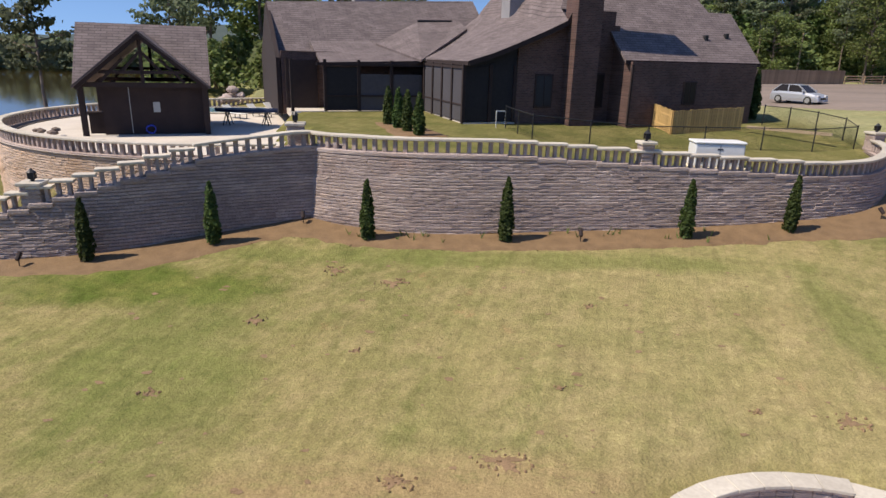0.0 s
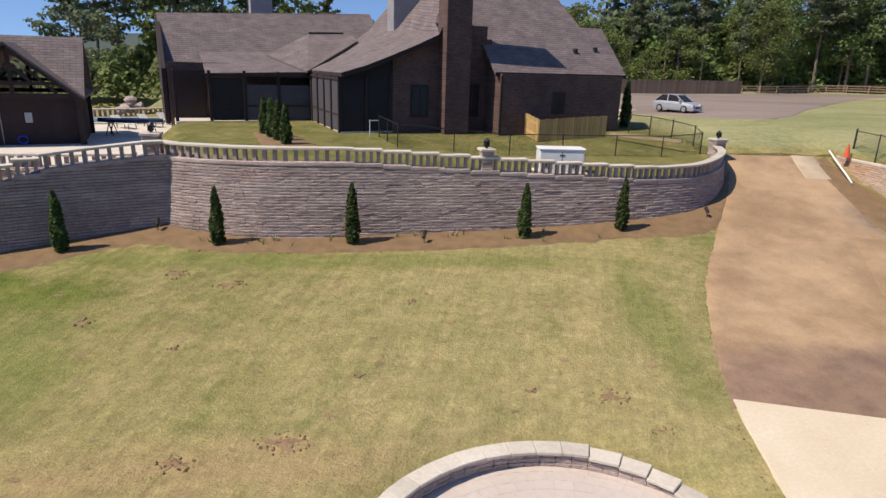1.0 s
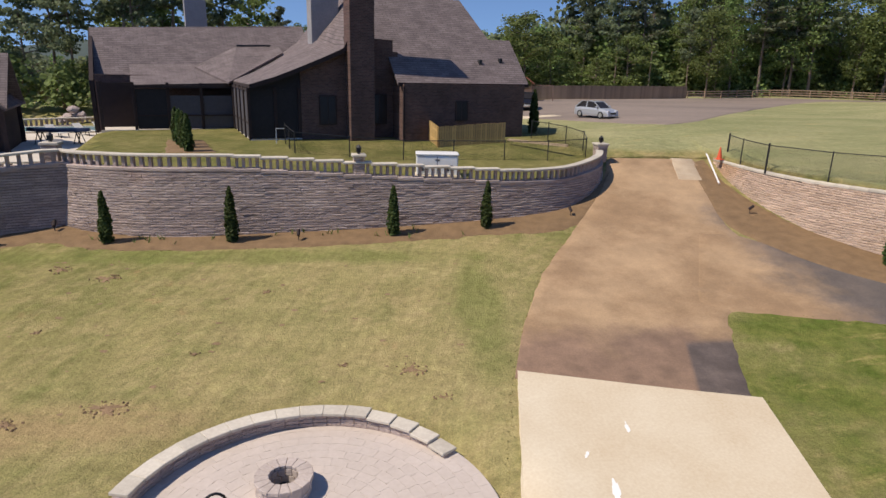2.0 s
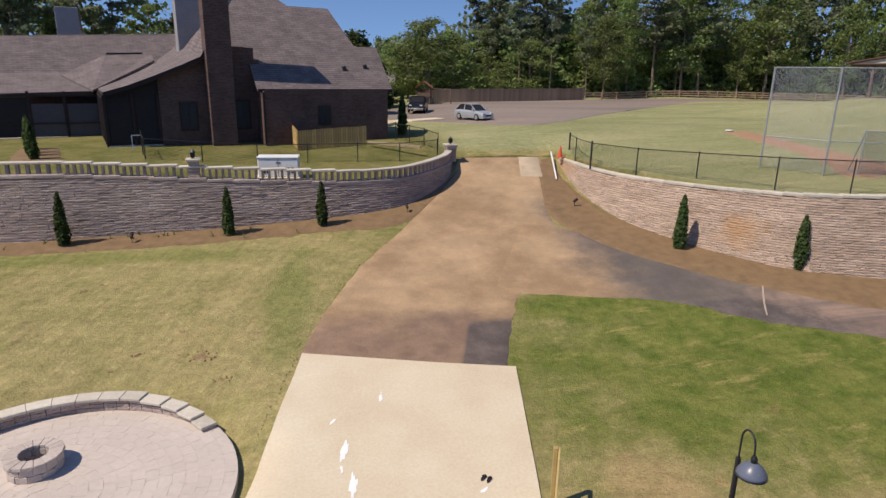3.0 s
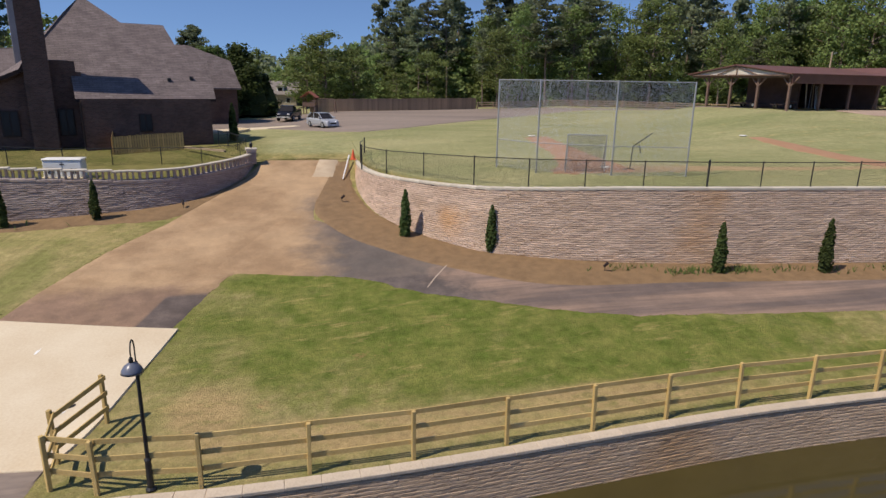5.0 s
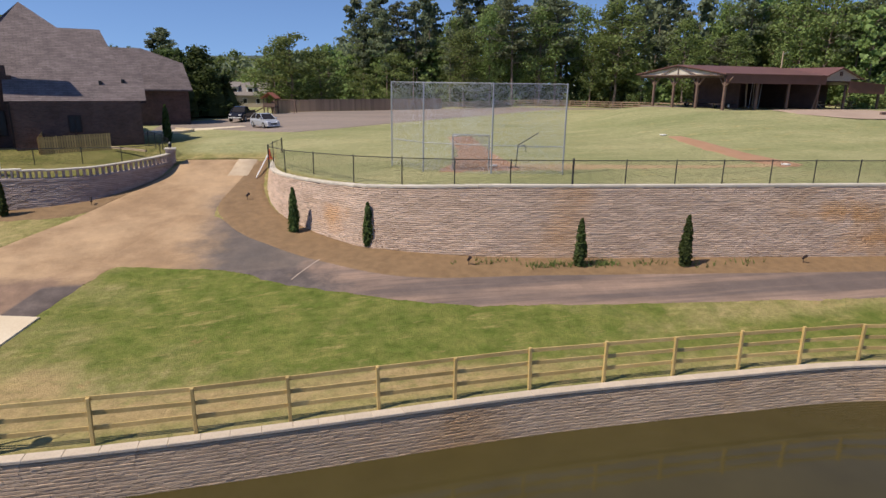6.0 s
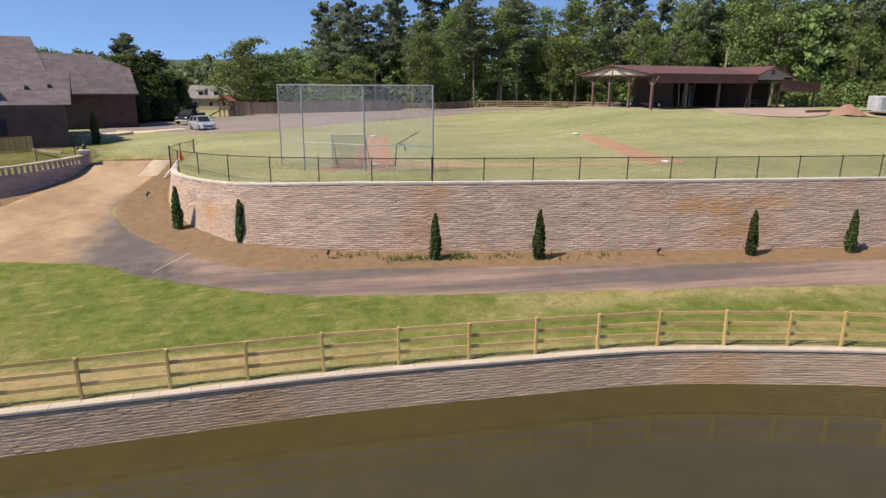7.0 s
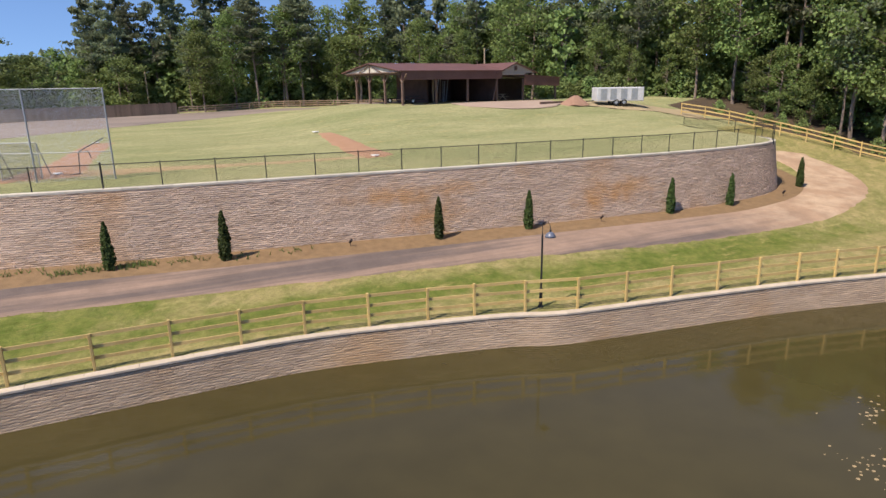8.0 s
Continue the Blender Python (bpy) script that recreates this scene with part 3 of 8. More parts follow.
def upper(x, y):
    """Height of the house terrace and the ball field."""
    left = 4.72 + 0.012 * (y - 25)
    right = np.interp(y, [14.5, 18, 36, 75, 140], [4.88, 5.12, 5.66, 5.74, 6.6]) + 2.0 * ease(24, 42, y) * ease(50, 67, x) * (1 - 0.8 * ease(50, 66, y))
    h = left + (right - left) * ease(15, 30, x)
    h -= 0.62 * ease(-1, 8, x) * (1 - ease(24, 27, x)) * (1 - ease(31, 37, y))
    h -= 0.42 * ease(22, 25, x) * (1 - ease(29, 42, x)) * (1 - ease(32, 40, y))
    if y < 54 and x < np.interp(y, [26, 28.5, 37.5, 41, 52], [-9.6, -9.3, -11.8, -10.6, -10.5]):
        front_y = np.interp(x, [-23, -19.5, -16, -12.5, -9.6], [30, 27.6, 26.5, 26.4, 27.0])
        h = 3.6 if y > front_y + 0.6 else float(np.interp(x, [-21, -17, -13, -10.2, -9.6], [0.2, 0.9, 2.4, 3.6, 4.0]))
    return float(h)


def east(x, y):
    """Height past the end of the field wall, where the field runs down to the woods."""
    low, high = lower(x, y), upper(x, y)
    return low + (high - low) * (1 - ease(94, 103, x)) * ease(21, 27, y)


def wall_line(x):
    if x < LEFT_X[-1]:
        return float(np.interp(x, LEFT_X, LEFT_Y))
    if FIELD_X[0] <= x <= FIELD_X[-1]:
        return float(np.interp(x, FIELD_X, FIELD_Y))
    return 33.0 if x < 50 else 20.0


def shore(x, y):
    """The far bank of the pond, with a wooded spit behind the pool patio."""
    return float(max(-3.2 + 4.4 * ease(0.2, 1.0, 1.2 - math.hypot((x + 31) / 13, (y - 72) / 16)), -3.2 + 3.9 * ease(226, 238, y)))


def land(x, y):
    """Height of the ground anywhere."""
    if x < -27:
        return shore(x, y)
    if x > FIELD_X[-1]:
        return east(x, y)
    return upper(x, y) if y > wall_line(x) else lower(x, y)


# ---- ground ----
def build_ground():
    xs = [-420, -260, -160, -100, -70, -60, -54, -48, -44, -40, -36, -33, -30, -27.05] + list(np.arange(-27, 14, 0.75)) + list(np.arange(14, 32, 0.2)) + list(np.arange(32, 96, 0.75)) + list(np.arange(96, 130, 1.5)) + [140, 160, 200, 280, 420]
    verts, faces, rows = [], [], None
    for x in xs:
        yl, yw = float(np.interp(x, LAKE_X, LAKE_Y)) + 0.25, wall_line(x)
        ramp = LEFT_X[-1] <= x < FIELD_X[0] or x > FIELD_X[-1]
        col = [(-420, -3.2), (-60, -3.2), (yl - 0.02, -3.2)]
        for i in range(41):
            y = yl + (yw - yl) * i / 40
            col.append((y, lower(x, y)))
        for i in range(46):
            y = yw + 0.02 + (900 - yw) * (i / 45) ** 3.0
            if ramp:
                q = east(x, y) if x > 50 else max(upper(x, y), 0) if y > 36 else lower(x, y) + (upper(x, y) - lower(x, y)) * ease(31, 36, y)
            else:
                q = upper(x, y)
            col.append((y, q))
        if x < -27:
            col = [(y, shore(x, y)) for y, z in col]
        ids = []
        for y, z in col:
            ids.append(len(verts))
            verts.append((x, y, z))
        if rows:
            for i in range(len(ids) - 1):
                faces.append((rows[i], ids[i], ids[i + 1], rows[i + 1]))
        rows = ids
    me = bpy.data.meshes.new("ground")
    me.from_pydata(verts, [], faces)
    me.materials.append(LAWN)
    me.shade_smooth()
    me.set_sharp_from_angle(angle=radians(30))
    tagged(new("ground", me), "mown lawn of patchy green and straw-coloured grass", "lawn", kind="structure")


build_ground()

bm = bmesh.new()
w = [bm.verts.new(p) for p in ((-600, -600, WATER_Z), (600, -600, WATER_Z), (600, 300, WATER_Z), (-600, 300, WATER_Z))]
bm.faces.new(w)
tagged(finish("water", bm, WATER), "still brown pond water below the stone wall", "pond", kind="structure")


def sheet(name, side_a, side_b, mat, lift, label, category="", height=None, step=0.5, kind="structure", rag=0.12):
    """A surface laid on the ground between two plan lines."""
    n = max(len(resample(side_a, step)[0]), len(resample(side_b, step)[0]))
    lines = []
    for side in (side_a, side_b):
        pts, s = resample(side, step)
        k = np.linspace(0, s[-1], n)
        lines.append(list(zip(np.interp(k, s, [p[0] for p in pts]), np.interp(k, s, [p[1] for p in pts]))))
    width = max((Vector(a) - Vector(b)).length for a, b in zip(*lines))
    m = max(2, int(width / 0.5) + 1)
    bm = bmesh.new()
    grid = []
    for a, b in zip(*lines):
        row = []
        for j in range(m):
            t = j / (m - 1)
            x, y = a[0] + (b[0] - a[0]) * t, a[1] + (b[1] - a[1]) * t
            row.append(bm.verts.new((x, y, (height or land)(x, y) + lift)))
        grid.append(row)
    for i in range(n - 1):
        for j in range(m - 1):
            bm.faces.new((grid[i][j], grid[i + 1][j], grid[i + 1][j + 1], grid[i][j + 1]))
    rim = [r[0] for r in grid] + grid[-1][1:] + [r[-1] for r in grid[-2::-1]] + grid[0][-2:0:-1]
    turned = sum(p.co.x * q.co.y - q.co.x * p.co.y for p, q in zip(rim, rim[1:] + rim[:1]))
    foot = []
    for i, v in enumerate(rim):
        d = (rim[(i + 1) % len(rim)].co - rim[i - 1].co).to_2d().normalized()
        out = Vector((d.y, -d.x, 0)) * (1 if turned > 0 else -1)
        foot.append(bm.verts.new(v.co + out * rag * (1.0 + 1.6 * noise.noise(v.co * 1.7)) - Vector((0, 0, lift + 0.03))))
    for i in range(len(rim)):
        j = (i + 1) % len(rim)
        bm.faces.new((rim[i], rim[j], foot[j], foot[i]))
    bmesh.ops.recalc_face_normals(bm, faces=bm.faces)
    if sum(f.normal.z for f in bm.faces) < 0:
        bmesh.ops.reverse_faces(bm, faces=bm.faces)
    ob = finish(name, bm, mat, True)
    ob.data.set_sharp_from_angle(angle=radians(40))
    return tagged(ob, label, category, kind=kind)


def ramp_height(x, y):
    return lower(x, y) + (max(upper(x, y), lower(x, y)) - lower(x, y)) * ease(31, 36, y)


sheet("driveway", [(9.85, 13.7), (10.9, 17.0), (12.5, 20.7), (14.7, 24.4), (17.1, 28.5), (19.2, 32.8)],
      [(16.4, 12.2), (17.45, 15.4), (18.6, 17.6), (22.0, 21.5), (22.3, 25.5), (24.2, 32.6)], DRIVE, 0.03, "packed tan clay and gravel driveway climbing between the walls", "driveway", ramp_height)
sheet("road", [(17.6, 18.0), (18.5, 17.4), (21.8, 16.6), (24.5, 15.5), (26.8, 13.6), (32.9, 10.4), (38.6, 9.5), (46.7, 8.8), (55.2, 8.2), (63.3, 7.6), (72.5, 6.6), (82.9, 6.3), (90.3, 7.3), (97.8, 10.4), (102.5, 15.0), (104.5, 21.0)],
      [(20.5, 24.0), (22.4, 23.5), (23.6, 21.5), (25.9, 18.5), (28.4, 15.9), (32.5, 13.2), (38.9, 12.5), (47.8, 11.7), (57.0, 10.9), (65.7, 10.4), (77.2, 9.8), (83.5, 9.8), (90.3, 11.3), (95.5, 14.5), (98.5, 18.0), (100.5, 23.0)], DRIVE, 0.036, "dusty asphalt cart road below the field wall", "road", lambda x, y: lower(x, y))
sheet("concrete_pad", [(14.85, 4.3), (15.5, 5.9), (16.15, 9.1), (16.78, 12.4)], [(8.05, 4.9), (8.4, 6.2), (8.95, 8.3), (9.95, 13.98)], CONCRETE, 0.06, "pale new concrete pad with white paint splashes", "concrete pad", lambda x, y: lower(x, y), rag=0.03)
sheet("gravel_bed", [(7.3, 1.2), (11.0, 1.3), (13.6, 1.5), (14.5, 2.4)], [(7.7, 4.95), (11.8, 4.6), (13.6, 4.45), (14.85, 4.3)], GRAVEL, 0.035, "bed of grey gravel between the concrete pad and the pond", "gravel bed", lambda x, y: lower(x, y))
sheet("mulch_bed", [(-17.5, 20.0), (-14.1, 20.3), (-11.7, 21.1), (-10.2, 22.2), (-8.2, 23.3), (-5.6, 22.7), (-2.4, 22.6), (1.6, 22.8), (5.8, 23.3), (10.2, 24.0), (14.4, 24.8), (16.5, 27.4), (18.6, 31.2)],
      [(-17.5, 21.2)] + [(x, y + 0.25) for x, y in LEFT_WALL[1:-1]] + [(x, y + 0.25) for x, y in MID_WALL[2:-1]] + [(18.9, 31.6)], MULCH, 0.04, "brown pine straw mulch bed at the wall's foot", "mulch bed", lambda x, y: lower(x, y))
sheet("mulch_bed", [(24.0, 32.4), (22.9, 28.0), (22.4, 25.0), (23.6, 21.4), (25.9, 18.4), (28.4, 15.8), (32.5, 13.0), (38.9, 12.4), (47.8, 11.6), (57.0, 10.8), (65.7, 10.3), (77.2, 9.7), (83.5, 9.7), (90.3, 11.2), (95.0, 14.5), (97.0, 19.0)],
      [(x, y + 0.25) for x, y in FIELD_WALL[:16]] + [(91.2, 13.8), (92.9, 16.0), (93.4, 19.0)], MULCH, 0.04, "reddish brown mulch bed below the field wall", "mulch bed", lambda x, y: lower(x, y))
sheet("gravel_lot", [(13.0, 50.0), (18.5, 51.5), (25.0, 43.4), (28.8, 43.2), (38.2, 54.0), (53.0, 69.5), (62.0, 75.5), (70.0, 77.4), (80.0, 79.0)],
      [(12.0, 62.0), (18.0, 66.0), (24.5, 74.2), (32.0, 77.0), (47.0, 83.4), (58.0, 85.3), (65.0, 81.6), (72.0, 80.0), (80.0, 82.0)], GRAVEL, 0.05, "grey gravel parking lot", "parking lot", lambda x, y: upper(x, y))


# ---- retaining walls ----
def block_wall(name, line, foot, crest, mat, label, batter=0.15, course=0.115, long=0.30, named=None, thick=0.45, low=None, relief=(0.012, 0.042)):
    """A dry-laid wall: a dark core with every block a piece of its own. named: the stretch of x whose blocks are separate parts."""
    pts, s = resample([(p[0], p[1], 0) for p in line], 0.25)
    sx, sy = np.array([p.x for p in pts]), np.array([p.y for p in pts])
    tx, ty = np.gradient(sx), np.gradient(sy)
    tl = np.hypot(tx, ty)
    nx, ny = ty / tl, -tx / tl
    base = np.array([foot(x, y) for x, y in zip(sx, sy)])
    top = np.array([crest(x, y, d) for x, y, d in zip(sx, sy, s)])
    z0 = (low if low is not None else float(base.min())) - 0.15
    root = thing(name, Matrix.Identity(4), label, "retaining wall", kind="structure")
    # core
    verts, faces = [], []
    for i in range(len(sx)):
        for off, z in ((0.03, z0 - 0.3), (None, top[i] - 0.02), (-thick - 0.5, top[i] - 0.02), (-thick - 0.5, z0 - 0.3)):
            lean = 0 if z < z0 else batter * (z - z0)
            o = off if off is not None else -lean - 0.01
            if off == 0.03:
                o = -0.01
            verts.append((sx[i] + nx[i] * o, sy[i] + ny[i] * o, z))
    for i in range(len(sx) - 1):
        for j in range(4):
            a, b = 4 * i + j, 4 * i + (j + 1) % 4
            faces.append((a, b, b + 4, a + 4))
    faces += [(3, 2, 1, 0), tuple(4 * (len(sx) - 1) + j for j in range(4))]
    me = bpy.data.meshes.new("core")
    me.from_pydata(verts, [], faces)
    me.materials.append(WALL_CORE)
    core = new("core", me)
    core.parent = root
    rnd = random.Random(name + str(line[0]))
    verts, faces, count = [], [], 0
    shared = []
    z = z0
    row = 0
    while z < top.max():
        d = -(row % 2) * long * 0.5 - rnd.random() * 0.1
        while d < s[-1]:
            ln = long * rnd.uniform(0.7, 1.6)
            a, b = max(d, 0), min(d + ln, s[-1])
            d += ln
            if b - a < 0.08:
                continue
            mid = (a + b) / 2
            if np.interp(mid, s, top) < z + course * 0.6 or np.interp(mid, s, base) > z + course:
                continue
            gap, tilt = 0.0015, rnd.uniform(-0.007, 0.007)
            corner = []
            lean, proud = batter * (z - z0), rnd.uniform(*relief)
            for q in (a + gap, b - gap):
                corner.append((float(np.interp(q, s, sx)), float(np.interp(q, s, sy)), float(np.interp(q, s, nx)), float(np.interp(q, s, ny))))
            box_v = []
            for o, inset in ((-lean - 0.03, 0.0), (-lean + proud, 1.0)):
                for (px, py, qx, qy), e in zip(corner, (1, -1)):
                    ex, ey = (corner[1][0] - corner[0][0]) * 0.006 * inset * e, (corner[1][1] - corner[0][1]) * 0.006 * inset * e
                    for zz in (z + 0.005 + 0.010 * inset, z + course - 0.005 - 0.017 * inset):
                        oo = o + (rnd.uniform(-0.006, 0.006) if inset else 0)
                        box_v.append((px + qx * oo + ex, py + qy * oo + ey, zz + (tilt + rnd.uniform(-0.004, 0.004) if inset else 0)))
            box_f = [(4, 6, 7, 5), (0, 4, 5, 1), (2, 3, 7, 6), (1, 5, 7, 3), (0, 2, 6, 4)]
            if named and named[0] < corner[0][0] < named[1] and count < 300:
                count += 1
                cx, cy = corner[0][0], corner[0][1]
                me = bpy.data.meshes.new("stone_block")
                me.from_pydata([(v[0] - cx, v[1] - cy, v[2] - z) for v in box_v], [], box_f)
                me.materials.append(mat)
                share("stone_block", me, root, Matrix.Translation((cx, cy, z)))
            else:
                k = len(verts)
                verts += box_v
                faces += [tuple(k + i for i in f) for f in box_f]
        z += course
        row += 1
    me = bpy.data.meshes.new("stone_courses")
    me.from_pydata(verts, [], faces)
    me.materials.append(mat)
    ob = new("stone_courses", me)
    ob.parent = root
    tagged(ob, kind="stuff")
    return root, (pts, s, nx, ny, top, z0)


def cap_run(root, line_info, mat, length=0.9, wide=0.42, tall=0.11, batter=0.15, out=0.06, skip=None):
    """Cap stones along a wall's crest, one after another."""
    pts, s, nx, ny, top, z0 = line_info
    rnd = random.Random(5)
    sx, sy = [p.x for p in pts], [p.y for p in pts]
    d = 0.0
    while d < s[-1] - 0.05:
        e = min(d + length * rnd.uniform(0.85, 1.15), s[-1])
        at = lambda q, arr: float(np.interp(q, s, arr))
        if skip and skip(at(d, sx), at(d, sy)):
            d = e
            continue
        z = (at(d, top) + at(e, top)) / 2
        lean = batter * (z - z0)
        bm = bmesh.new()
        low, high = [], []
        cx, cy = at(d, sx), at(d, sy)
        for q, o in ((d + 0.002, out), (e - 0.002, out), (e - 0.002, out - wide), (d + 0.002, out - wide)):
            x, y = at(q, sx) + at(q, nx) * (o - lean) - cx, at(q, sy) + at(q, ny) * (o - lean) - cy
            low.append(bm.verts.new((x, y, -0.01))), high.append(bm.verts.new((x, y, tall)))
        bm.faces.new(high), bm.faces.new(low[::-1])
        for i in range(4):
            j = (i + 1) % 4
            bm.faces.new((low[i], low[j], high[j], high[i]))
        bmesh.ops.recalc_face_normals(bm, faces=bm.faces)
        bmesh.ops.bevel(bm, geom=list(bm.edges), offset=0.015, segments=1, affect="EDGES")
        part("cap_stone", bm, mat, root).matrix_basis = Matrix.Translation((cx, cy, z))
        d = e
    return root


def left_crest(x, y, d):
    return float(np.interp(x, [-17.3, -16.4, -15.4, -11.7, -11.35, -8.1], [2.95, 3.2, 3.5, 4.44, 4.60, 4.92]))


def mid_crest(x, y, d):
    z = float(np.interp(x, [-7.6, -0.6, 12.5, 15.0, 18.8], [4.85, 4.88, 4.08, 4.10, 4.35]))
    return z


RAIL_Z = 0.56
_, LEFT_INFO = block_wall("wall_west", LEFT_WALL, lower, left_crest, WALL_STONE, "weathered grey brown split-face block retaining wall along the stairs", batter=0.06, named=(-16.0, -9.0))
_, MID_INFO = block_wall("wall_terrace", MID_WALL, lower, mid_crest, WALL_STONE, "tall grey brown split-face block retaining wall under the house terrace", named=(-4.5, 6.0))
FIELD_ROOT, FIELD_INFO = block_wall("wall_field", FIELD_WALL, lower, lambda x, y, d: float(np.interp(d, [0, 3, 8, 14, 24], [4.33, 4.33, 4.38, 4.5, 4.85])), WALL_STONE_TAN, "long tan split-face block retaining wall under the ball field", course=0.11, long=0.30, named=(26.0, 31.5))
LAKE_ROOT, LAKE_INFO = block_wall("wall_pond", LAKE_WALL, lambda x, y: -2.2, lambda x, y, d: QUAY_Z - 0.03, WALL_STONE_POND, "low tan split-face block wall rising from the pond", batter=0.06, course=0.11, long=0.28, named=(19.0, 31.0), low=-2.2, relief=(0.014, 0.027))
cap_run(FIELD_ROOT, FIELD_INFO, CAP_STONE, 0.8, 0.40, 0.12)
cap_run(LAKE_ROOT, LAKE_INFO, CAP_TAN, 0.9, 0.38, 0.10, batter=0.06)


# ---- balustrade ----
def balustrade(name, info, batter, label, panel=1.45, ends=(), sloped=()):
    """ends: the x of every step of the coping; sloped: the runs, counted from 0, that follow the crest without a step."""
    pts, s, nx, ny, top, z0 = info
    root = thing(name, Matrix.Identity(4), label, "balustrade", kind="structure")
    at = lambda q, arr: float(np.interp(q, s, arr))
    sx, sy = [p.x for p in pts], [p.y for p in pts]
    post = boxes((-0.075, 0.075, -0.09, 0.09, 0, RAIL_Z - 0.10), bevel=0.015)
    me = bpy.data.meshes.new("baluster")
    post.to_mesh(me), post.free()
    me.materials.append(WALL_STONE)
    rnd = random.Random(name + str(len(pts)))
    n = max(1, round(s[-1] / panel))
    cuts = [float(np.interp(x, sx, s)) for x in ends] or [s[-1] * i / n for i in range(n + 1)]
    for i, (a, b) in enumerate(zip(cuts, cuts[1:])):
        follows = not ends or i in sloped
        z = max(at((a + b) / 2, top), 0)
        lift = lambda q: at(q, top) if follows else z
        lean = batter * (z - z0) + 0.16
        k = max(4, round((b - a) / 0.6)) if follows else 3

        def bar(part_name, lo, hi, wide, mat, over, bevel):
            bm = bmesh.new()
            rows = []
            for j in range(k + 1):
                q = min(max(a - over + (b - a + 2 * over) * j / k, 0), s[-1])
                jit = rnd.uniform(-0.008, 0.008)
                rows.append([bm.verts.new((at(q, sx) + at(q, nx) * (o - lean), at(q, sy) + at(q, ny) * (o - lean), lift(q) + h + jit * (h == hi))) for o, h in ((wide, lo), (wide, hi), (-wide, hi), (-wide, lo))])
            for r0, r1 in zip(rows, rows[1:]):
                for j in range(4):
                    bm.faces.new((r0[j], r0[(j + 1) % 4], r1[(j + 1) % 4], r1[j]))
            bm.faces.new(rows[0]), bm.faces.new(rows[-1][::-1])
            bmesh.ops.recalc_face_normals(bm, faces=bm.faces)
            bmesh.ops.bevel(bm, geom=[e for e in bm.edges if e.calc_face_angle(0) > 0.6], offset=bevel, segments=1, affect="EDGES")
            part(part_name, bm, mat, root)

        bar("coping", RAIL_Z - 0.10, RAIL_Z, 0.20, CAP_STONE, 0.025 if ends else 0.0, 0.018)
        bar("ledge", -0.14, 0.004, 0.24, WALL_STONE, 0.0, 0.02)
        m = max(2, round((b - a) / (0.40 if follows else 0.29)))
        thin = 1.0 if follows else 0.80
        for j in range(m):
            q = a + (b - a) * (j + 0.5) / m
            ang = math.degrees(math.atan2(at(q, ny), at(q, nx))) + 90
            share("baluster", me, root, pose(at(q, sx) - at(q, nx) * lean, at(q, sy) - at(q, ny) * lean, lift(q), 0, 0, ang) @ Matrix.Diagonal((thin * rnd.uniform(0.9, 1.1), 1, 1, 1)))
    return root


balustrade("balustrade", MID_INFO, 0.15, "grey stone balustrade with pale coping stepping along the terrace wall", ends=(-8.6, -0.39, 0.73, 1.84, 2.94, 4.2, 5.45, 6.60, 7.80, 9.0, 10.2, 11.4, 12.6, 18.8), sloped=(0, 12))
balustrade("balustrade", LEFT_INFO, 0.06, "grey stone balustrade with pale coping stepping down the stairs", ends=(-17.3, -16.75, -16.1, -15.4, -14.75, -14.1, -13.45, -12.75, -12.05, -11.35, -7.7), sloped=(9,))


# ---- plants ----
def leaf_clumps(bm, count, spot, size, rnd, flat=0.6):
    """Loose triangles and quads of foliage. spot() gives place, outward way and scale."""
    for _ in range(count):
        p, out, k = spot()
        s = size * k * rnd.uniform(0.6, 1.35)
        x = Vector((rnd.uniform(-1, 1), rnd.uniform(-1, 1), rnd.uniform(-flat, flat))).normalized()
        y = (out + Vector((rnd.uniform(-.6, .6), rnd.uniform(-.6, .6), rnd.uniform(-.2, .6)))).cross(x).normalized()
        a = bm.verts.new(p - x * s * 0.5 - y * s * 0.35)
        b = bm.verts.new(p + x * s * 0.55 - y * s * 0.25)
        c = bm.verts.new(p + x * s * 0.25 + y * s * 0.5)
        d = bm.verts.new(p - x * s * 0.4 + y * s * 0.35)
        bm.faces.new((a, b, c, d))


def arborvitae(height, label, m, seed=1):
    rnd = random.Random(seed)
    root = thing("arborvitae", m, label, "shrub", "arborvitae along the walls")
    part("trunk", beam(bmesh.new(), (0, 0, -0.1), (0, 0, 0.5), 0.09, sides=7, w2=0.06), BARK, root)
    bm = bmesh.new()
    wide = lambda t: 0.122 * height * (1 - t) ** 0.60 * min(1.0, 0.62 + 1.5 * t) + 0.012
    lathe(bm, [(0.03, 0.10)] + [(wide(k / 9) * 0.86, 0.10 + k / 9 * (height - 0.2)) for k in range(1, 9)], 9)

    def spot():
        t = rnd.random() ** 1.15
        a = rnd.uniform(0, 6.283)
        r = wide(t) * rnd.uniform(0.82, 1.16) * (1 + 0.13 * math.sin(3 * a + 9 * t) + 0.08 * math.sin(7 * a - 15 * t))
        return Vector((r * math.cos(a), r * math.sin(a), 0.06 + t * (height - 0.02))), Vector((math.cos(a), math.sin(a), 0.4)), rnd.uniform(0.6, 1.1)
    leaf_clumps(bm, 1500, spot, 0.115, rnd, 1.2)
    part("crown", bm, LEAF_ARB, root)
    return root


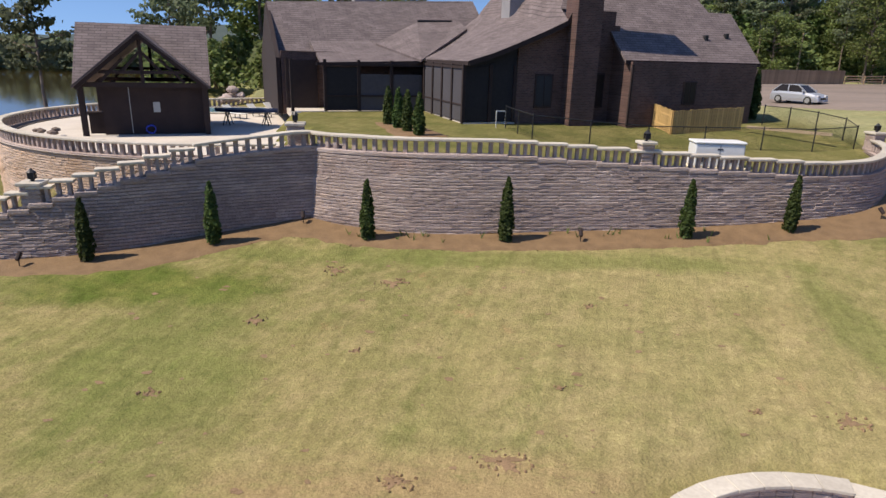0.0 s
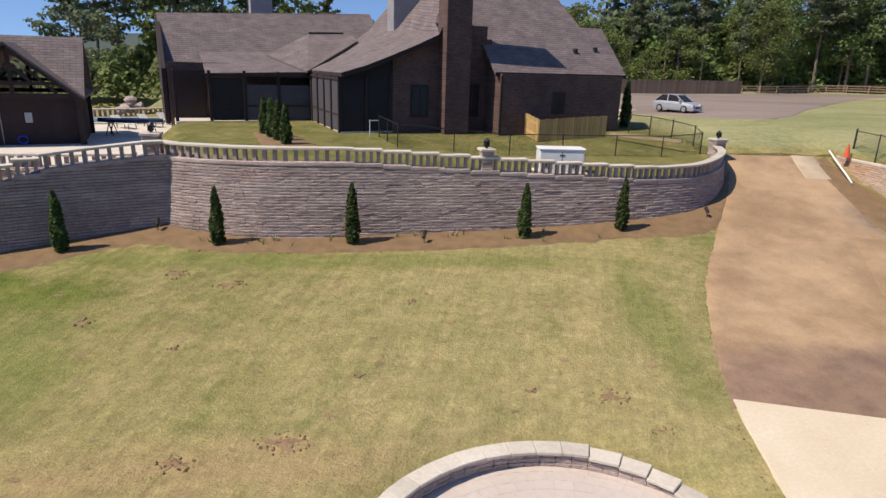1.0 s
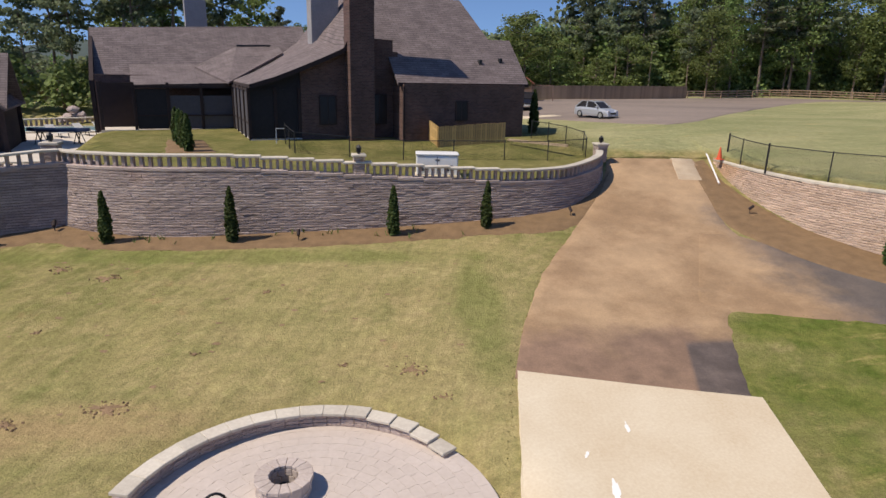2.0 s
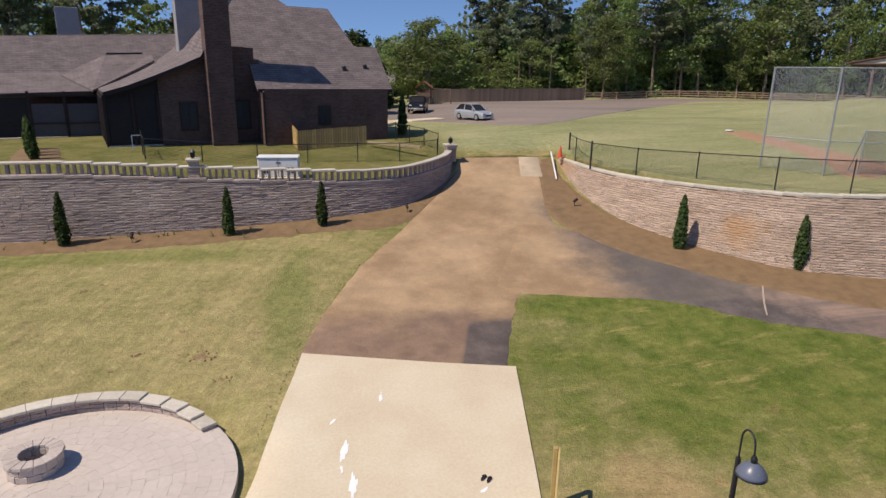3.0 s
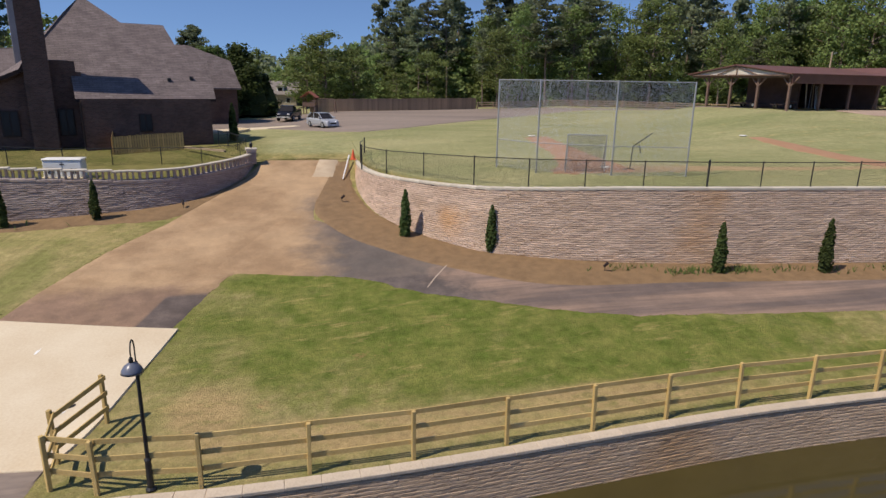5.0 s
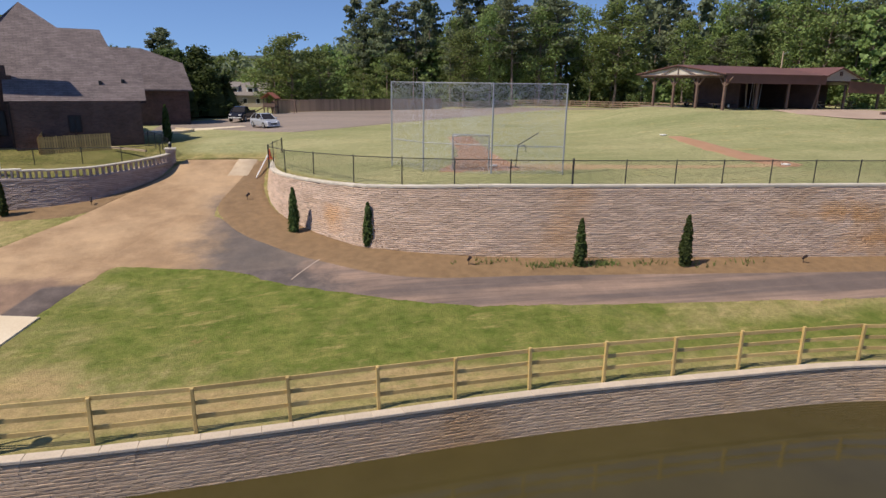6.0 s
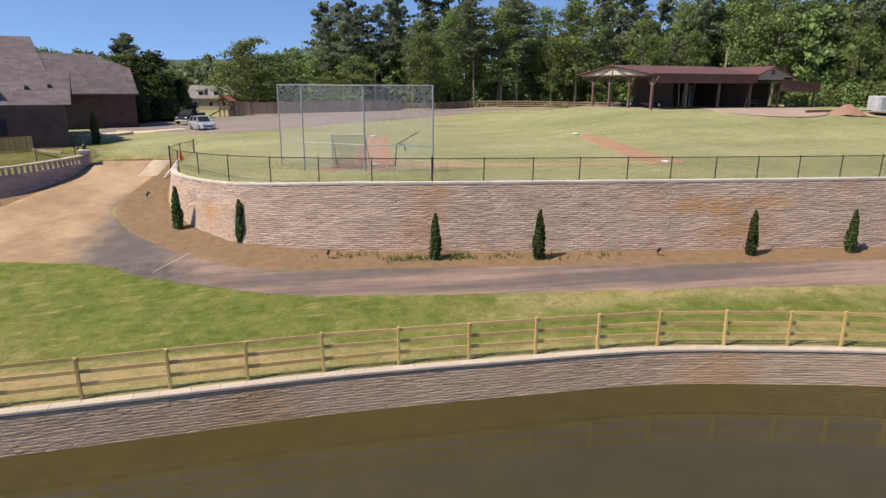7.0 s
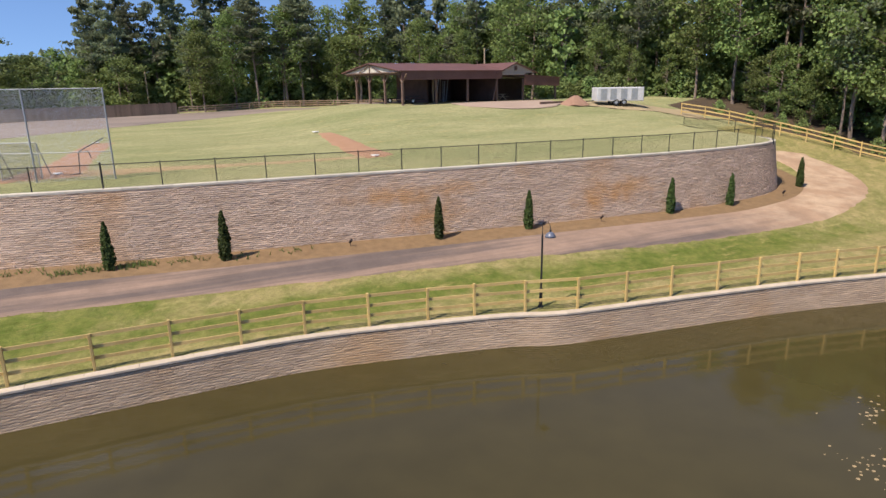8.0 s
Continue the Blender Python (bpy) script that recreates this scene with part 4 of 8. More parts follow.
ARBS = [(-10.75, 22.5), (-14.4, 21.05), (-5.45, 23.2), (-0.45, 23.35), (6.35, 24.0), (10.6, 24.7)]
FIELD_ARBS = [(27.0, 20.3), (30.9, 17.3), (41.15, 13.3), (46.65, 12.7), (58.75, 11.8), (64.9, 11.5), (76.3, 10.9), (82.2, 10.9), (92.7, 12.9)]
first = None
for i, (x, y) in enumerate(ARBS + FIELD_ARBS):
    m = pose(x, y, lower(x, y) + 0.03, 0, 0, 47 * i)
    k = (1.0, 0.95, 0.98, 1.05, 1.0, 0.98)[i % 6] * (1.0 if i < len(ARBS) else 1.14)
    if first is None:
        first = arborvitae(2.15, "narrow dark green arborvitae planted in the mulch bed", m)
    else:
        copy_thing(first, m @ Matrix.Diagonal((k, k, k, 1)))


# ---- house ----
HOUSE = pose(-1.4, 34.8, 4.85, 0, 0, 20)
house = thing("house", HOUSE, "dark brown brick house with steep shingle roofs and tall chimney", "house")


def roof_sheet(points, thick=0.16):
    return prism(points, thick)


def brick(name, *rows):
    return part(name, boxes(*rows), BRICK, house)


def gable_wall(points, thick, axis):
    """An upright slab from a polygon of (run, z) points, run along local x or y."""
    bm = bmesh.new()
    a, b = [], []
    for r, z, o in points:
        p = (r, o, z) if axis == "x" else (o, r, z)
        q = (r, o + thick, z) if axis == "x" else (o + thick, r, z)
        a.append(bm.verts.new(p)), b.append(bm.verts.new(q))
    bm.faces.new(a), bm.faces.new(b[::-1])
    for i in range(len(a)):
        j = (i + 1) % len(a)
        bm.faces.new((a[j], a[i], b[i], b[j]))
    bmesh.ops.recalc_face_normals(bm, faces=bm.faces)
    return bm


# right wing: walls with a gable to the east
part("wall", gable_wall([(8.4, -0.3, -1.9), (16.9, -0.3, -1.9), (16.9, 3.35, -1.9), (8.4, 3.35, -1.9)], 0.3, "x"), BRICK, house)
part("wall", gable_wall([(-1.6, -0.3, 16.6), (6.0, -0.3, 16.6), (6.0, 3.3, 16.6), (1.5, 6.0, 16.6), (-1.6, 3.3, 16.6)], 0.3, "y"), BRICK, house)
part("wall", gable_wall([(-1.6, -0.3, 8.4), (0.2, -0.3, 8.4), (0.2, 4.7, 8.4), (-1.6, 3.3, 8.4)], 0.3, "y"), BRICK, house)
# front gable wall beside the chimney, porch interior
part("wall", gable_wall([(2.6, -0.3, 0.0), (8.7, -0.3, 0.0), (8.7, 5.2, 0.0), (5.4, 5.15, 0.0), (4.0, 4.56, 0.0), (2.6, 3.98, 0.0)], 0.3, "x"), BRICK, house)
part("wall", boxes((2.6, 2.9, 0.3, 9.0, -0.3, 3.6)), BRICK, house)
for w in ((-8.6, 6.0, 9.2, 9.5, -0.3, 3.4), (-8.6, -8.3, 9.5, 20, -0.3, 3.0), (16.3, 16.6, 6, 14, -0.3, 3.3)):
    part("wall", boxes(w), BRICK, house)
for w in ((-8.4, -0.42, 6.7, 9.2, -0.3, 0.06), (-0.4, 2.6, 0.0, 9.2, -0.3, 0.06)):
    part("porch_floor", boxes(w), PATIO, house)
# chimneys
bm = boxes((5.35, 6.85, -1.0, 0.2, -0.3, 12.4))
part("chimney", bm, BRICK, house, "tall brown brick chimney")
part("chimney", boxes((4.85, 6.75, 6.1, 7.3, 4.5, 13.6), bevel=0.02), CLAD, house, "grey clad chimney")
part("chimney", boxes((-2.3, -0.7, 17.4, 18.4, 4.5, 9.0), bevel=0.02), CLAD, house, "grey clad chimney")
# roofs
front = lambda v: 3.42 + 0.90 * (v + 1.65)
on = lambda u, v: (u, v, front(v))
APEX = (9.7, 6.7)
part("roof", roof_sheet([on(8.1, -1.65), on(17.35, -1.65), on(17.6, 1.5), on(15.9, 1.5), on(15.1, 4.5), on(12.1, 4.5), on(*APEX), on(5.6, 1.2), on(8.1, 1.2)]), SHINGLE, house)
part("roof", roof_sheet([(17.6, 1.5, front(1.5)), (17.6, 4.8, 3.5), (15.9, 4.8, 3.5), (15.9, 1.5, front(1.5))]), SHINGLE, house)
part("roof", roof_sheet([on(15.1, 4.5), (15.9, 10.5, 4.6), (12.1, 10.5, 4.6), on(12.1, 4.5)]), SHINGLE, house)
part("roof", roof_sheet([on(15.9, 1.5), (16.4, 4.5, 4.6), (16.4, 10.5, 4.6), on(15.1, 4.5)]), SHINGLE, house)
part("roof", roof_sheet([on(*APEX), on(12.1, 4.5), (13.4, 12.0, 4.6), (9.7, 12.0, front(6.7))]), SHINGLE, house)
part("wall", gable_wall([(1.5, 3.3, 15.7), (10.5, 3.3, 15.7), (10.5, 4.6, 15.7), (4.5, 4.6, 15.7), (1.5, 6.0, 15.7)], 0.2, "y"), BRICK, house)
part("wall", gable_wall([(5.4, 4.8, 0.05), (8.4, 4.8, 0.05), (8.4, 5.9, 0.05), (5.6, 5.9, 0.05)], 0.2, "x"), BRICK, house)
# sweeping west slope of the front gable, which meets the front slope in a hip
bm = bmesh.new()
prof = [(-0.35, 3.16), (1.0, 3.56), (2.4, 4.10), (4.0, 4.76), (5.2, 5.30), (5.6, front(1.2)), (7.0, front(3.08)), (8.4, front(4.96)), (9.7, front(6.7))]
rows = []
back = [3.20, 3.68, 4.30, 5.10, 5.95, 6.50, 8.10, 9.60, front(6.7)]
for k in range(7):
    row = []
    for (u, z), zb in zip(prof, back):
        v0 = -0.4 if z < 5.5 else (z - 3.42) / 0.90 - 1.65
        v = v0 + (12.0 - v0) * k / 6
        row.append(bm.verts.new((u, v, z + (zb - z) * ease(1.0, 6.5, v))))
    rows.append(row)
for r0, r1 in zip(rows, rows[1:]):
    for i in range(len(prof) - 1):
        bm.faces.new((r0[i], r0[i + 1], r1[i + 1], r1[i]))
under = {v: bm.verts.new(v.co - Vector((0, 0, 0.16))) for r in rows for v in r}
for f in list(bm.faces):
    bm.faces.new([under[v] for v in reversed(f.verts)])
rim = rows[0] + [r[-1] for r in rows[1:]] + rows[-1][-2::-1] + [r[0] for r in rows[-2:0:-1]]
for a, b in zip(rim, rim[1:] + rim[:1]):
    bm.faces.new((b, a, under[a], under[b]))
part("roof", bm, SHINGLE_WEST, house)
rake = bmesh.new()
for (u0, z0), (u1, z1) in zip(prof[:5], prof[1:6]):
    beam(rake, (u0, -0.42, z0 - 0.10), (u1, -0.42, z1 - 0.10), 0.06, 0.24)
part("rake_board", rake, WOOD_DARK, house)
# north-west wing: long ridge, front slope with a lower porch roof
part("roof", roof_sheet([(-8.8, 10.6, 3.0), (6.5, 10.6, 3.2), (6.5, 16.1, 7.3), (5.3, 16.1, 7.25), (-8.8, 14.4, 6.45)]), SHINGLE, house)
part("roof", roof_sheet([(-8.8, 14.4, 6.45), (6.5, 16.1, 7.25), (6.5, 21.5, 2.9), (-8.8, 20.5, 2.9)]), SHINGLE, house)
part("roof", roof_sheet([(-6.5, 7.3, 2.82), (-0.7, 6.6, 3.02), (-0.7, 11.6, 4.2), (-6.5, 11.8, 4.05)], 0.2), SHINGLE, house)
part("roof", roof_sheet([(-0.7, 6.3, 3.08), (0.6, 11.3, 5.45), (-2.4, 10.6, 4.0)], 0.12), SHINGLE, house)
part("roof", roof_sheet([(-0.7, 6.3, 3.08), (3.6, 9.8, 5.1), (3.6, 11.2, 5.55), (0.6, 11.3, 5.45)], 0.12), SHINGLE, house)
part("ridge_vent", beams(((0.6, 11.3, 5.5), (3.0, 11.25, 5.58), 0.12)), BLACK_METAL, house)
part("wall", gable_wall([(9.2, -0.3, -8.9), (20.0, -0.3, -8.9), (20.0, 3.0, -8.9), (14.6, 6.4, -8.9), (9.2, 3.0, -8.9)], 0.25, "y"), WOOD_DARK, house)
# rear garage wing
part("wall", boxes((12.5, 23.8, 16.9, 25.0, -0.3, 4.0)), BRICK, house)
part("roof", roof_sheet([(12.0, 16.4, 4.0), (24.15, 16.4, 4.0), (23.8, 18.8, 6.75), (21.3, 18.8, 6.75), (19.9, 20.1, 8.24), (12.0, 20.1, 8.24)]), SHINGLE, house)
part("roof", roof_sheet([(24.15, 25.5, 4.0), (12.0, 25.5, 4.0), (12.0, 20.1, 8.24), (19.9, 20.1, 8.24), (21.3, 18.8, 6.75), (23.8, 18.8, 6.75)]), SHINGLE, house)
part("wall", gable_wall([(16.7, 3.9, 23.5), (25.2, 3.9, 23.5), (18.8, 6.5, 23.5)], 0.2, "y"), BRICK, house)
# fascias along the eaves
for w in (((8.1, -1.68, 3.32), (17.35, -1.68, 3.32), 0.05, 0.2), ((-6.5, 7.27, 2.72), (-0.7, 6.57, 2.92), 0.05, 0.2), ((-0.38, 6.2, 3.02), (-0.38, -0.4, 3.06), 0.05, 0.2)):
    part("fascia", beams(w), WOOD_DARK, house)
# screened porch: posts, rails, screens
for u, v in [(-0.4, 0.1), (-0.4, 1.7), (-0.4, 3.3), (-0.4, 4.9), (-0.4, 6.5), (-2.4, 6.8), (-4.4, 6.8), (-6.4, 6.8), (1.1, 0.1), (2.5, 0.1), (-8.3, 6.9), (-8.3, 9.1)]:
    part("porch_post", boxes((u - 0.09, u + 0.09, v - 0.09, v + 0.09, 0, 3.0), bevel=0.01), WOOD_DARK, house)
for w in (((-0.4, 0.1, 0.95), (-0.4, 6.5, 0.95), 0.08), ((-0.4, 6.6, 0.95), (-6.4, 6.8, 0.95), 0.08), ((-0.4, 0.1, 2.85), (-0.4, 6.5, 2.85), 0.14), ((-0.4, 6.7, 2.75), (-6.9, 6.7, 2.75), 0.16)):
    part("porch_rail", beams(w), WOOD_DARK, house)
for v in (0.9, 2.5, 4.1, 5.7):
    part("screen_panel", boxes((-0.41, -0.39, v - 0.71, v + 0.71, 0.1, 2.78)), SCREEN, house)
# front bays use the screen colour that already holds the shade
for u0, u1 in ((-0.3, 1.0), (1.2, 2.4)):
    part("screen_panel", boxes((u0, u1, 0.09, 0.11, 0.1, 2.9)), SCREEN_SHADED, house, "insect screen with the porch shade put into its colour")
part("screen_panel", boxes((2.42, 2.58, 0.09, 0.11, 0.1, 3.3)), SCREEN_SHADED, house, "insect screen with the porch shade put into its colour")
# added gable filler, its eave shade painted in by the same dark colour
part("screen_panel", gable_wall([(-0.3, 2.85, 0.12), (2.6, 2.85, 0.12), (2.6, 3.98, 0.12), (1.0, 3.36, 0.12), (-0.3, 2.98, 0.12)], 0.03, "x"), SCREEN_SHADED, house, "gable screen under the sweeping eave, eave shade put into its colour")
# dark panel added where the open timber porch lies in deep shade
part("wall", boxes((-8.3, -6.5, 9.0, 9.15, 0.0, 2.9)), WOOD_DARK, house, "added dark timber panel standing in for deep porch shade")
part("screen_panel", boxes((-6.3, -4.5, 6.79, 6.81, 0.1, 2.6)), SCREEN_SHADED, house, "insect screen with the porch shade put into its colour")
for u in (-1.4, -3.4):
    part("screen_panel", boxes((u - 0.9, u + 0.9, 6.79, 6.81, 0.1, 2.2)), SCREEN, house)


def house_window(u, v, z, w, h, face="front"):
    win = part("window", boxes((u - w / 2 - 0.08, u + w / 2 + 0.08, v - 0.07, v + 0.02, z - 0.08, z + h + 0.08)), WOOD_DARK, house)
    part("pane", boxes((u - w / 2, u - 0.03, v - 0.085, v - 0.07, z, z + h), (u + 0.03, u + w / 2, v - 0.085, v - 0.07, z, z + h)), GLASS_DARK, win)


GLASS_DARK = material("dark_window_glass", (0.020, 0.018, 0.018), (0.030, 0.027, 0.027), scale=1, rough=0.25, bump=0)
GLASS_DARK.node_tree.nodes["Principled BSDF"].inputs["Specular IOR Level"].default_value = 0.25
house_window(4.2, 0.0, 0.9, 0.9, 1.6)
house_window(7.5, 0.0, 0.9, 0.8, 1.7)
house_window(12.3, -1.9, 1.2, 0.7, 1.1)
for u, v in ((14.4, -0.25), (16.0, -0.1)):
    part("roof_vent", boxes((u - 0.12, u + 0.12, v - 0.12, v + 0.12, front(v) - 0.1, front(v) + 0.22), bevel=0.03), BLACK_METAL, house)
part("downspout", beams(((8.36, -1.98, 0), (8.36, -1.98, 3.2), 0.1)), WOOD_DARK, house)


# ---- pool house with a timber truss gable ----
SHED = pose(-17.45, 32.75, 3.98, 0, 0, 20)
shed = thing("pool_house", SHED, "dark timber pool house with a trussed open gable and shingle roof", "pavilion")
for w in ((-2.0, 2.75, 0.9, 1.05, 0, 2.45), (-2.0, -1.85, 1.05, 5.6, 0, 2.45), (2.6, 2.75, 1.05, 5.6, 0, 2.45)):
    part("wall", boxes(w), WOOD_DARK, shed)
part("wall", boxes((-2.75, -2.0, 1.5, 1.65, 0, 1.05)), WOOD_DARK, shed)
part("counter", boxes((-2.85, -2.0, 1.35, 1.95, 1.05, 1.12), bevel=0.01), WOOD_DARK, shed)
for u in (-2.8, 2.8):
    for v in (0.55, 6.0):
        part("post", boxes((u - 0.13, u + 0.13, v - 0.13, v + 0.13, 0, 2.6), bevel=0.02), WOOD_DARK, shed)
rise = lambda u: 2.46 + (3.08 - abs(u)) * 0.837
for sgn in (-1, 1):
    gable_roof = part("roof", roof_sheet([(sgn * 3.08, 0, 2.46), (0, 0, rise(0)), (0, 7.0, rise(0)), (sgn * 3.08, 7.0, 2.46)], 0.12), SHINGLE, shed)
    part("soffit", roof_sheet([(sgn * 2.95, 0.3, 2.40), (0, 0.3, rise(0) - 0.18), (0, 6.8, rise(0) - 0.18), (sgn * 2.95, 6.8, 2.40)], 0.04), POST_WOOD, gable_roof, "brown boarded ceiling")
    for lo, hi in ((0.45, 3.14), (6.55, 3.86)):
        part("roof", roof_sheet([(sgn * 3.1, lo, 2.5), (0, hi, 5.06), (0, 3.5, 5.40), (sgn * 3.1, 3.5, 5.40)], 0.10), SHINGLE, shed)
    part("rafter", beams(((sgn * 3.0, 0.2, 2.36), (0, 0.2, rise(0) - 0.20), 0.16, 0.26)), WOOD_DARK, shed)
    part("brace", beams(((sgn * 1.9, 0.45, 2.62), (sgn * 0.8, 0.45, 3.75), 0.14), ((sgn * 0.9, 0.45, 3.1), (0, 0.45, 4.1), 0.14)), WOOD_DARK, shed)
    part("brace", beams(((sgn * 1.9, 6.1, 2.62), (sgn * 0.8, 6.1, 3.75), 0.14)), WOOD_DARK, shed)
for v in (0.45, 6.1):
    part("tie_beam", beams(((-2.9, v, 2.5), (2.9, v, 2.5), 0.22), ((-1.9, v, 3.1), (1.9, v, 3.1), 0.16), ((0, v, 2.6), (0, v, 4.75), 0.16)), WOOD_DARK, shed)
part("vent_cover", boxes((0.30, 0.62, 0.86, 0.9, 1.15, 1.65), bevel=0.01), GALV, shed, "pale grey electrical cover")
part("conduit", beams(((-0.75, 0.88, 0.1), (-0.75, 0.88, 2.4), 0.03)), GALV, shed)

# ---- pool patio ----
PATIO_ARC = [(-9.6, 27.0), (-12.5, 26.4), (-16.0, 26.5), (-19.5, 27.6), (-23.0, 30.0), (-25.8, 34.0), (-26.6, 39.0), (-25.0, 44.5), (-21.0, 49.0), (-15.5, 52.5)]
bm = bmesh.new()
arc, _ = resample([(x, y, 0) for x, y in PATIO_ARC], 0.8)
bm.faces.new([bm.verts.new((p.x, p.y, 4.02)) for p in arc] + [bm.verts.new(q) for q in ((-10.5, 52.0, 4.02), (-10.6, 41.0, 4.02), (-11.8, 37.5, 4.02), (-9.3, 28.5, 4.02))])
bmesh.ops.recalc_face_normals(bm, faces=bm.faces)
tagged(finish("pavement", bm, PATIO), "sunlit pale concrete pool patio", "patio", kind="structure")
_, ARC_INFO = block_wall("wall_patio", PATIO_ARC[::-1], lambda x, y: 0.8, lambda x, y, d: 4.1, WALL_STONE_TAN, "curved tan block wall round the pool patio", batter=0.04, low=1.0)
balustrade("balustrade", ARC_INFO, 0.04, "curved pale stone balustrade round the pool patio")


# ---- fences ----
def chain_link(name, line, height, ground_at, label, material_link, material_post, post=0.06, every=2.45, group="chain link fences", thick_at=()):
    pts = [Vector((x, y, 0)) for x, y in line] if every is None else resample([(x, y, 0) for x, y in line], every)[0]
    root = thing(name, Matrix.Translation((pts[0].x, pts[0].y, ground_at(pts[0].x, pts[0].y))), label, "fence", group)
    inv = root.matrix_basis.inverted()
    feet = [Vector((p.x, p.y, ground_at(p.x, p.y))) for p in pts]
    me = None
    for i, f in enumerate(feet):
        if me is None:
            bm = beam(bmesh.new(), (0, 0, -0.1), (0, 0, height + 0.03), post, sides=8)
            lathe(bm, [(post * 0.55, height + 0.03), (post * 0.35, height + 0.08)], 8)
            me = bpy.data.meshes.new("post")
            bm.to_mesh(me), bm.free()
            me.materials.append(material_post)
        k = 1.7 if i in thick_at else 1.0
        share("post", me, root, inv @ Matrix.Translation(f) @ Matrix.Diagonal((k, k, 1.03 if k > 1 else 1, 1)))
    for a, b in zip(feet, feet[1:]):
        bm = beam(bmesh.new(), inv @ (a + Vector((0, 0, height))), inv @ (b + Vector((0, 0, height))), post * 0.75, sides=6)
        part("top_rail", bm, material_post, root)
        bm = bmesh.new()
        ln = (b - a).length
        uv = bm.loops.layers.uv.new("UVMap")
        vs = [bm.verts.new(inv @ q) for q in (a + Vector((0, 0, 0.03)), b + Vector((0, 0, 0.03)), b + Vector((0, 0, height)), a + Vector((0, 0, height)))]
        f = bm.faces.new(vs)
        for lp, c in zip(f.loops, ((0, 0), (ln, 0), (ln, height), (0, height))):
            lp[uv].uv = c
        part("wire_mesh", bm, material_link, root)
    return root


FIELD_POSTS = (30.3, 32.7, 35.3, 38.1, 41.3, 44.1, 46.8, 49.4, 52.1, 54.6, 57.2, 59.7, 62.2, 64.8, 67.3, 69.8, 72.2, 74.6, 77.0, 79.4, 81.8, 84.2, 86.6, 89.0)
FIELD_FENCE = [(26.0, 32.2), (25.5, 29.9), (25.35, 27.3), (26.5, 24.2), (28.2, 21.5)] + [(x, float(np.interp(x, *table(set_back(FIELD_WALL, 0.85)[2:16])))) for x in FIELD_POSTS] + set_back(FIELD_WALL, 0.85)[16:]
chain_link("chain_link_fence", FIELD_FENCE, 1.33, lambda x, y: 4.86 - (0.36 * ease(16, 27, y) if x < 50 else 0), "low black chain link fence along the field wall", LINK_BLACK, BLACK_METAL, every=None, thick_at=(0, 2, 9))
chain_link("chain_link_fence", [(0.35, 33.6), (0.8, 32.0), (1.3, 30.5), (4.1, 31.1), (7.0, 31.6), (9.8, 31.8), (12.7, 32.0), (15.2, 32.0), (17.6, 32.6)], 1.1, upper, "low black chain link fence across the terrace lawn", LINK_BLACK, BLACK_METAL, every=None)
chain_link("chain_link_fence", [(17.6, 32.6), (17.9, 34.0), (16.5, 36.5), (15.6, 38.0)], 1.1, upper, "low black chain link fence with a gate by the house corner", LINK_BLACK, BLACK_METAL, every=1.4)


def rail_fence(line, every, height, ground_at, mat, label, rails=3, post=0.11, group="rail fences", side=-1):
    pts = [Vector((x, y, 0)) for x, y in line] if every is None else resample([(x, y, 0) for x, y in line], every)[0]
    feet = [Vector((p.x, p.y, ground_at(p.x, p.y))) for p in pts]
    root = thing("rail_fence", Matrix.Translation(feet[0]), label, "fence", group)
    rnd = random.Random(len(line))
    inv = root.matrix_basis.inverted()
    me = None
    for i, f in enumerate(feet):
        d = (feet[min(i + 1, len(feet) - 1)] - feet[max(i - 1, 0)])
        if me is None:
            bm = boxes((-post / 2, post / 2, -post / 2, post / 2, -0.15, height), bevel=0.012)
            me = bpy.data.meshes.new("post")
            bm.to_mesh(me), bm.free()
            me.materials.append(mat)
        lean = rnd.uniform(-1.5, 1.5)
        share("post", me, root, inv @ Matrix.Translation(f) @ pose(0, 0, 0, lean, rnd.uniform(-1, 1), math.degrees(math.atan2(d.y, d.x))) @ Matrix.Diagonal((1, 1, rnd.uniform(0.97, 1.03), 1)))
    for a, b in zip(feet, feet[1:]):
        d = (b - a).normalized()
        o = Vector((d.y, -d.x, 0)) * (post / 2 + 0.02) * side
        for j in range(rails):
            z = height * (0.93 - j * 0.90 / rails)
            sag = rnd.uniform(-0.02, 0.02)
            bm = beam(bmesh.new(), inv @ (a - d * 0.05 + o + Vector((0, 0, z + sag))), inv @ (b + d * 0.05 + o + Vector((0, 0, z - sag))), 0.035, 0.14)
            part("rail", bm, mat, root)
    return root


WOODS_FENCE = [(100.8, 34.3), (102.4, 32.8), (104.4, 29.7), (107.5, 25.4), (109.0, 23.1), (110.3, 20.1), (110.4, 16.5), (110.0, 11.0)]
POND_POSTS = [18.97, 21.65, 24.45, 27.2, 29.98, 32.55, 35.25, 38.05, 40.8, 43.5, 46.1, 48.7, 51.4, 54.0, 56.1, 58.4, 60.8, 63.35, 65.85, 68.5, 70.95, 73.35, 75.6] + [78.1 + 2.45 * i for i in range(8)]
POND_FENCE = [(15.85, 6.35), (15.1, 4.6), (15.3, 3.45), (16.5, 3.05)] + [(x, float(np.interp(x, *table(set_back(LAKE_WALL, 0.60)[3:])))) for x in POND_POSTS]
rail_fence(POND_FENCE, None, 1.54, lambda x, y: lower(x, y), WOOD_FENCE, "new yellow pine three-rail fence along the pond wall")
rail_fence(WOODS_FENCE, 2.7, 1.5, lower, WOOD_FENCE, "yellow pine three-rail fence along the woods")
rail_fence([(48.6, 83.9), (52.4, 84.4), (61.4, 86.0), (68.3, 84.3), (80.0, 79.3), (92.0, 72.5)], 2.7, 1.1, upper, WOOD_GREY, "pale split rail fence behind the field")


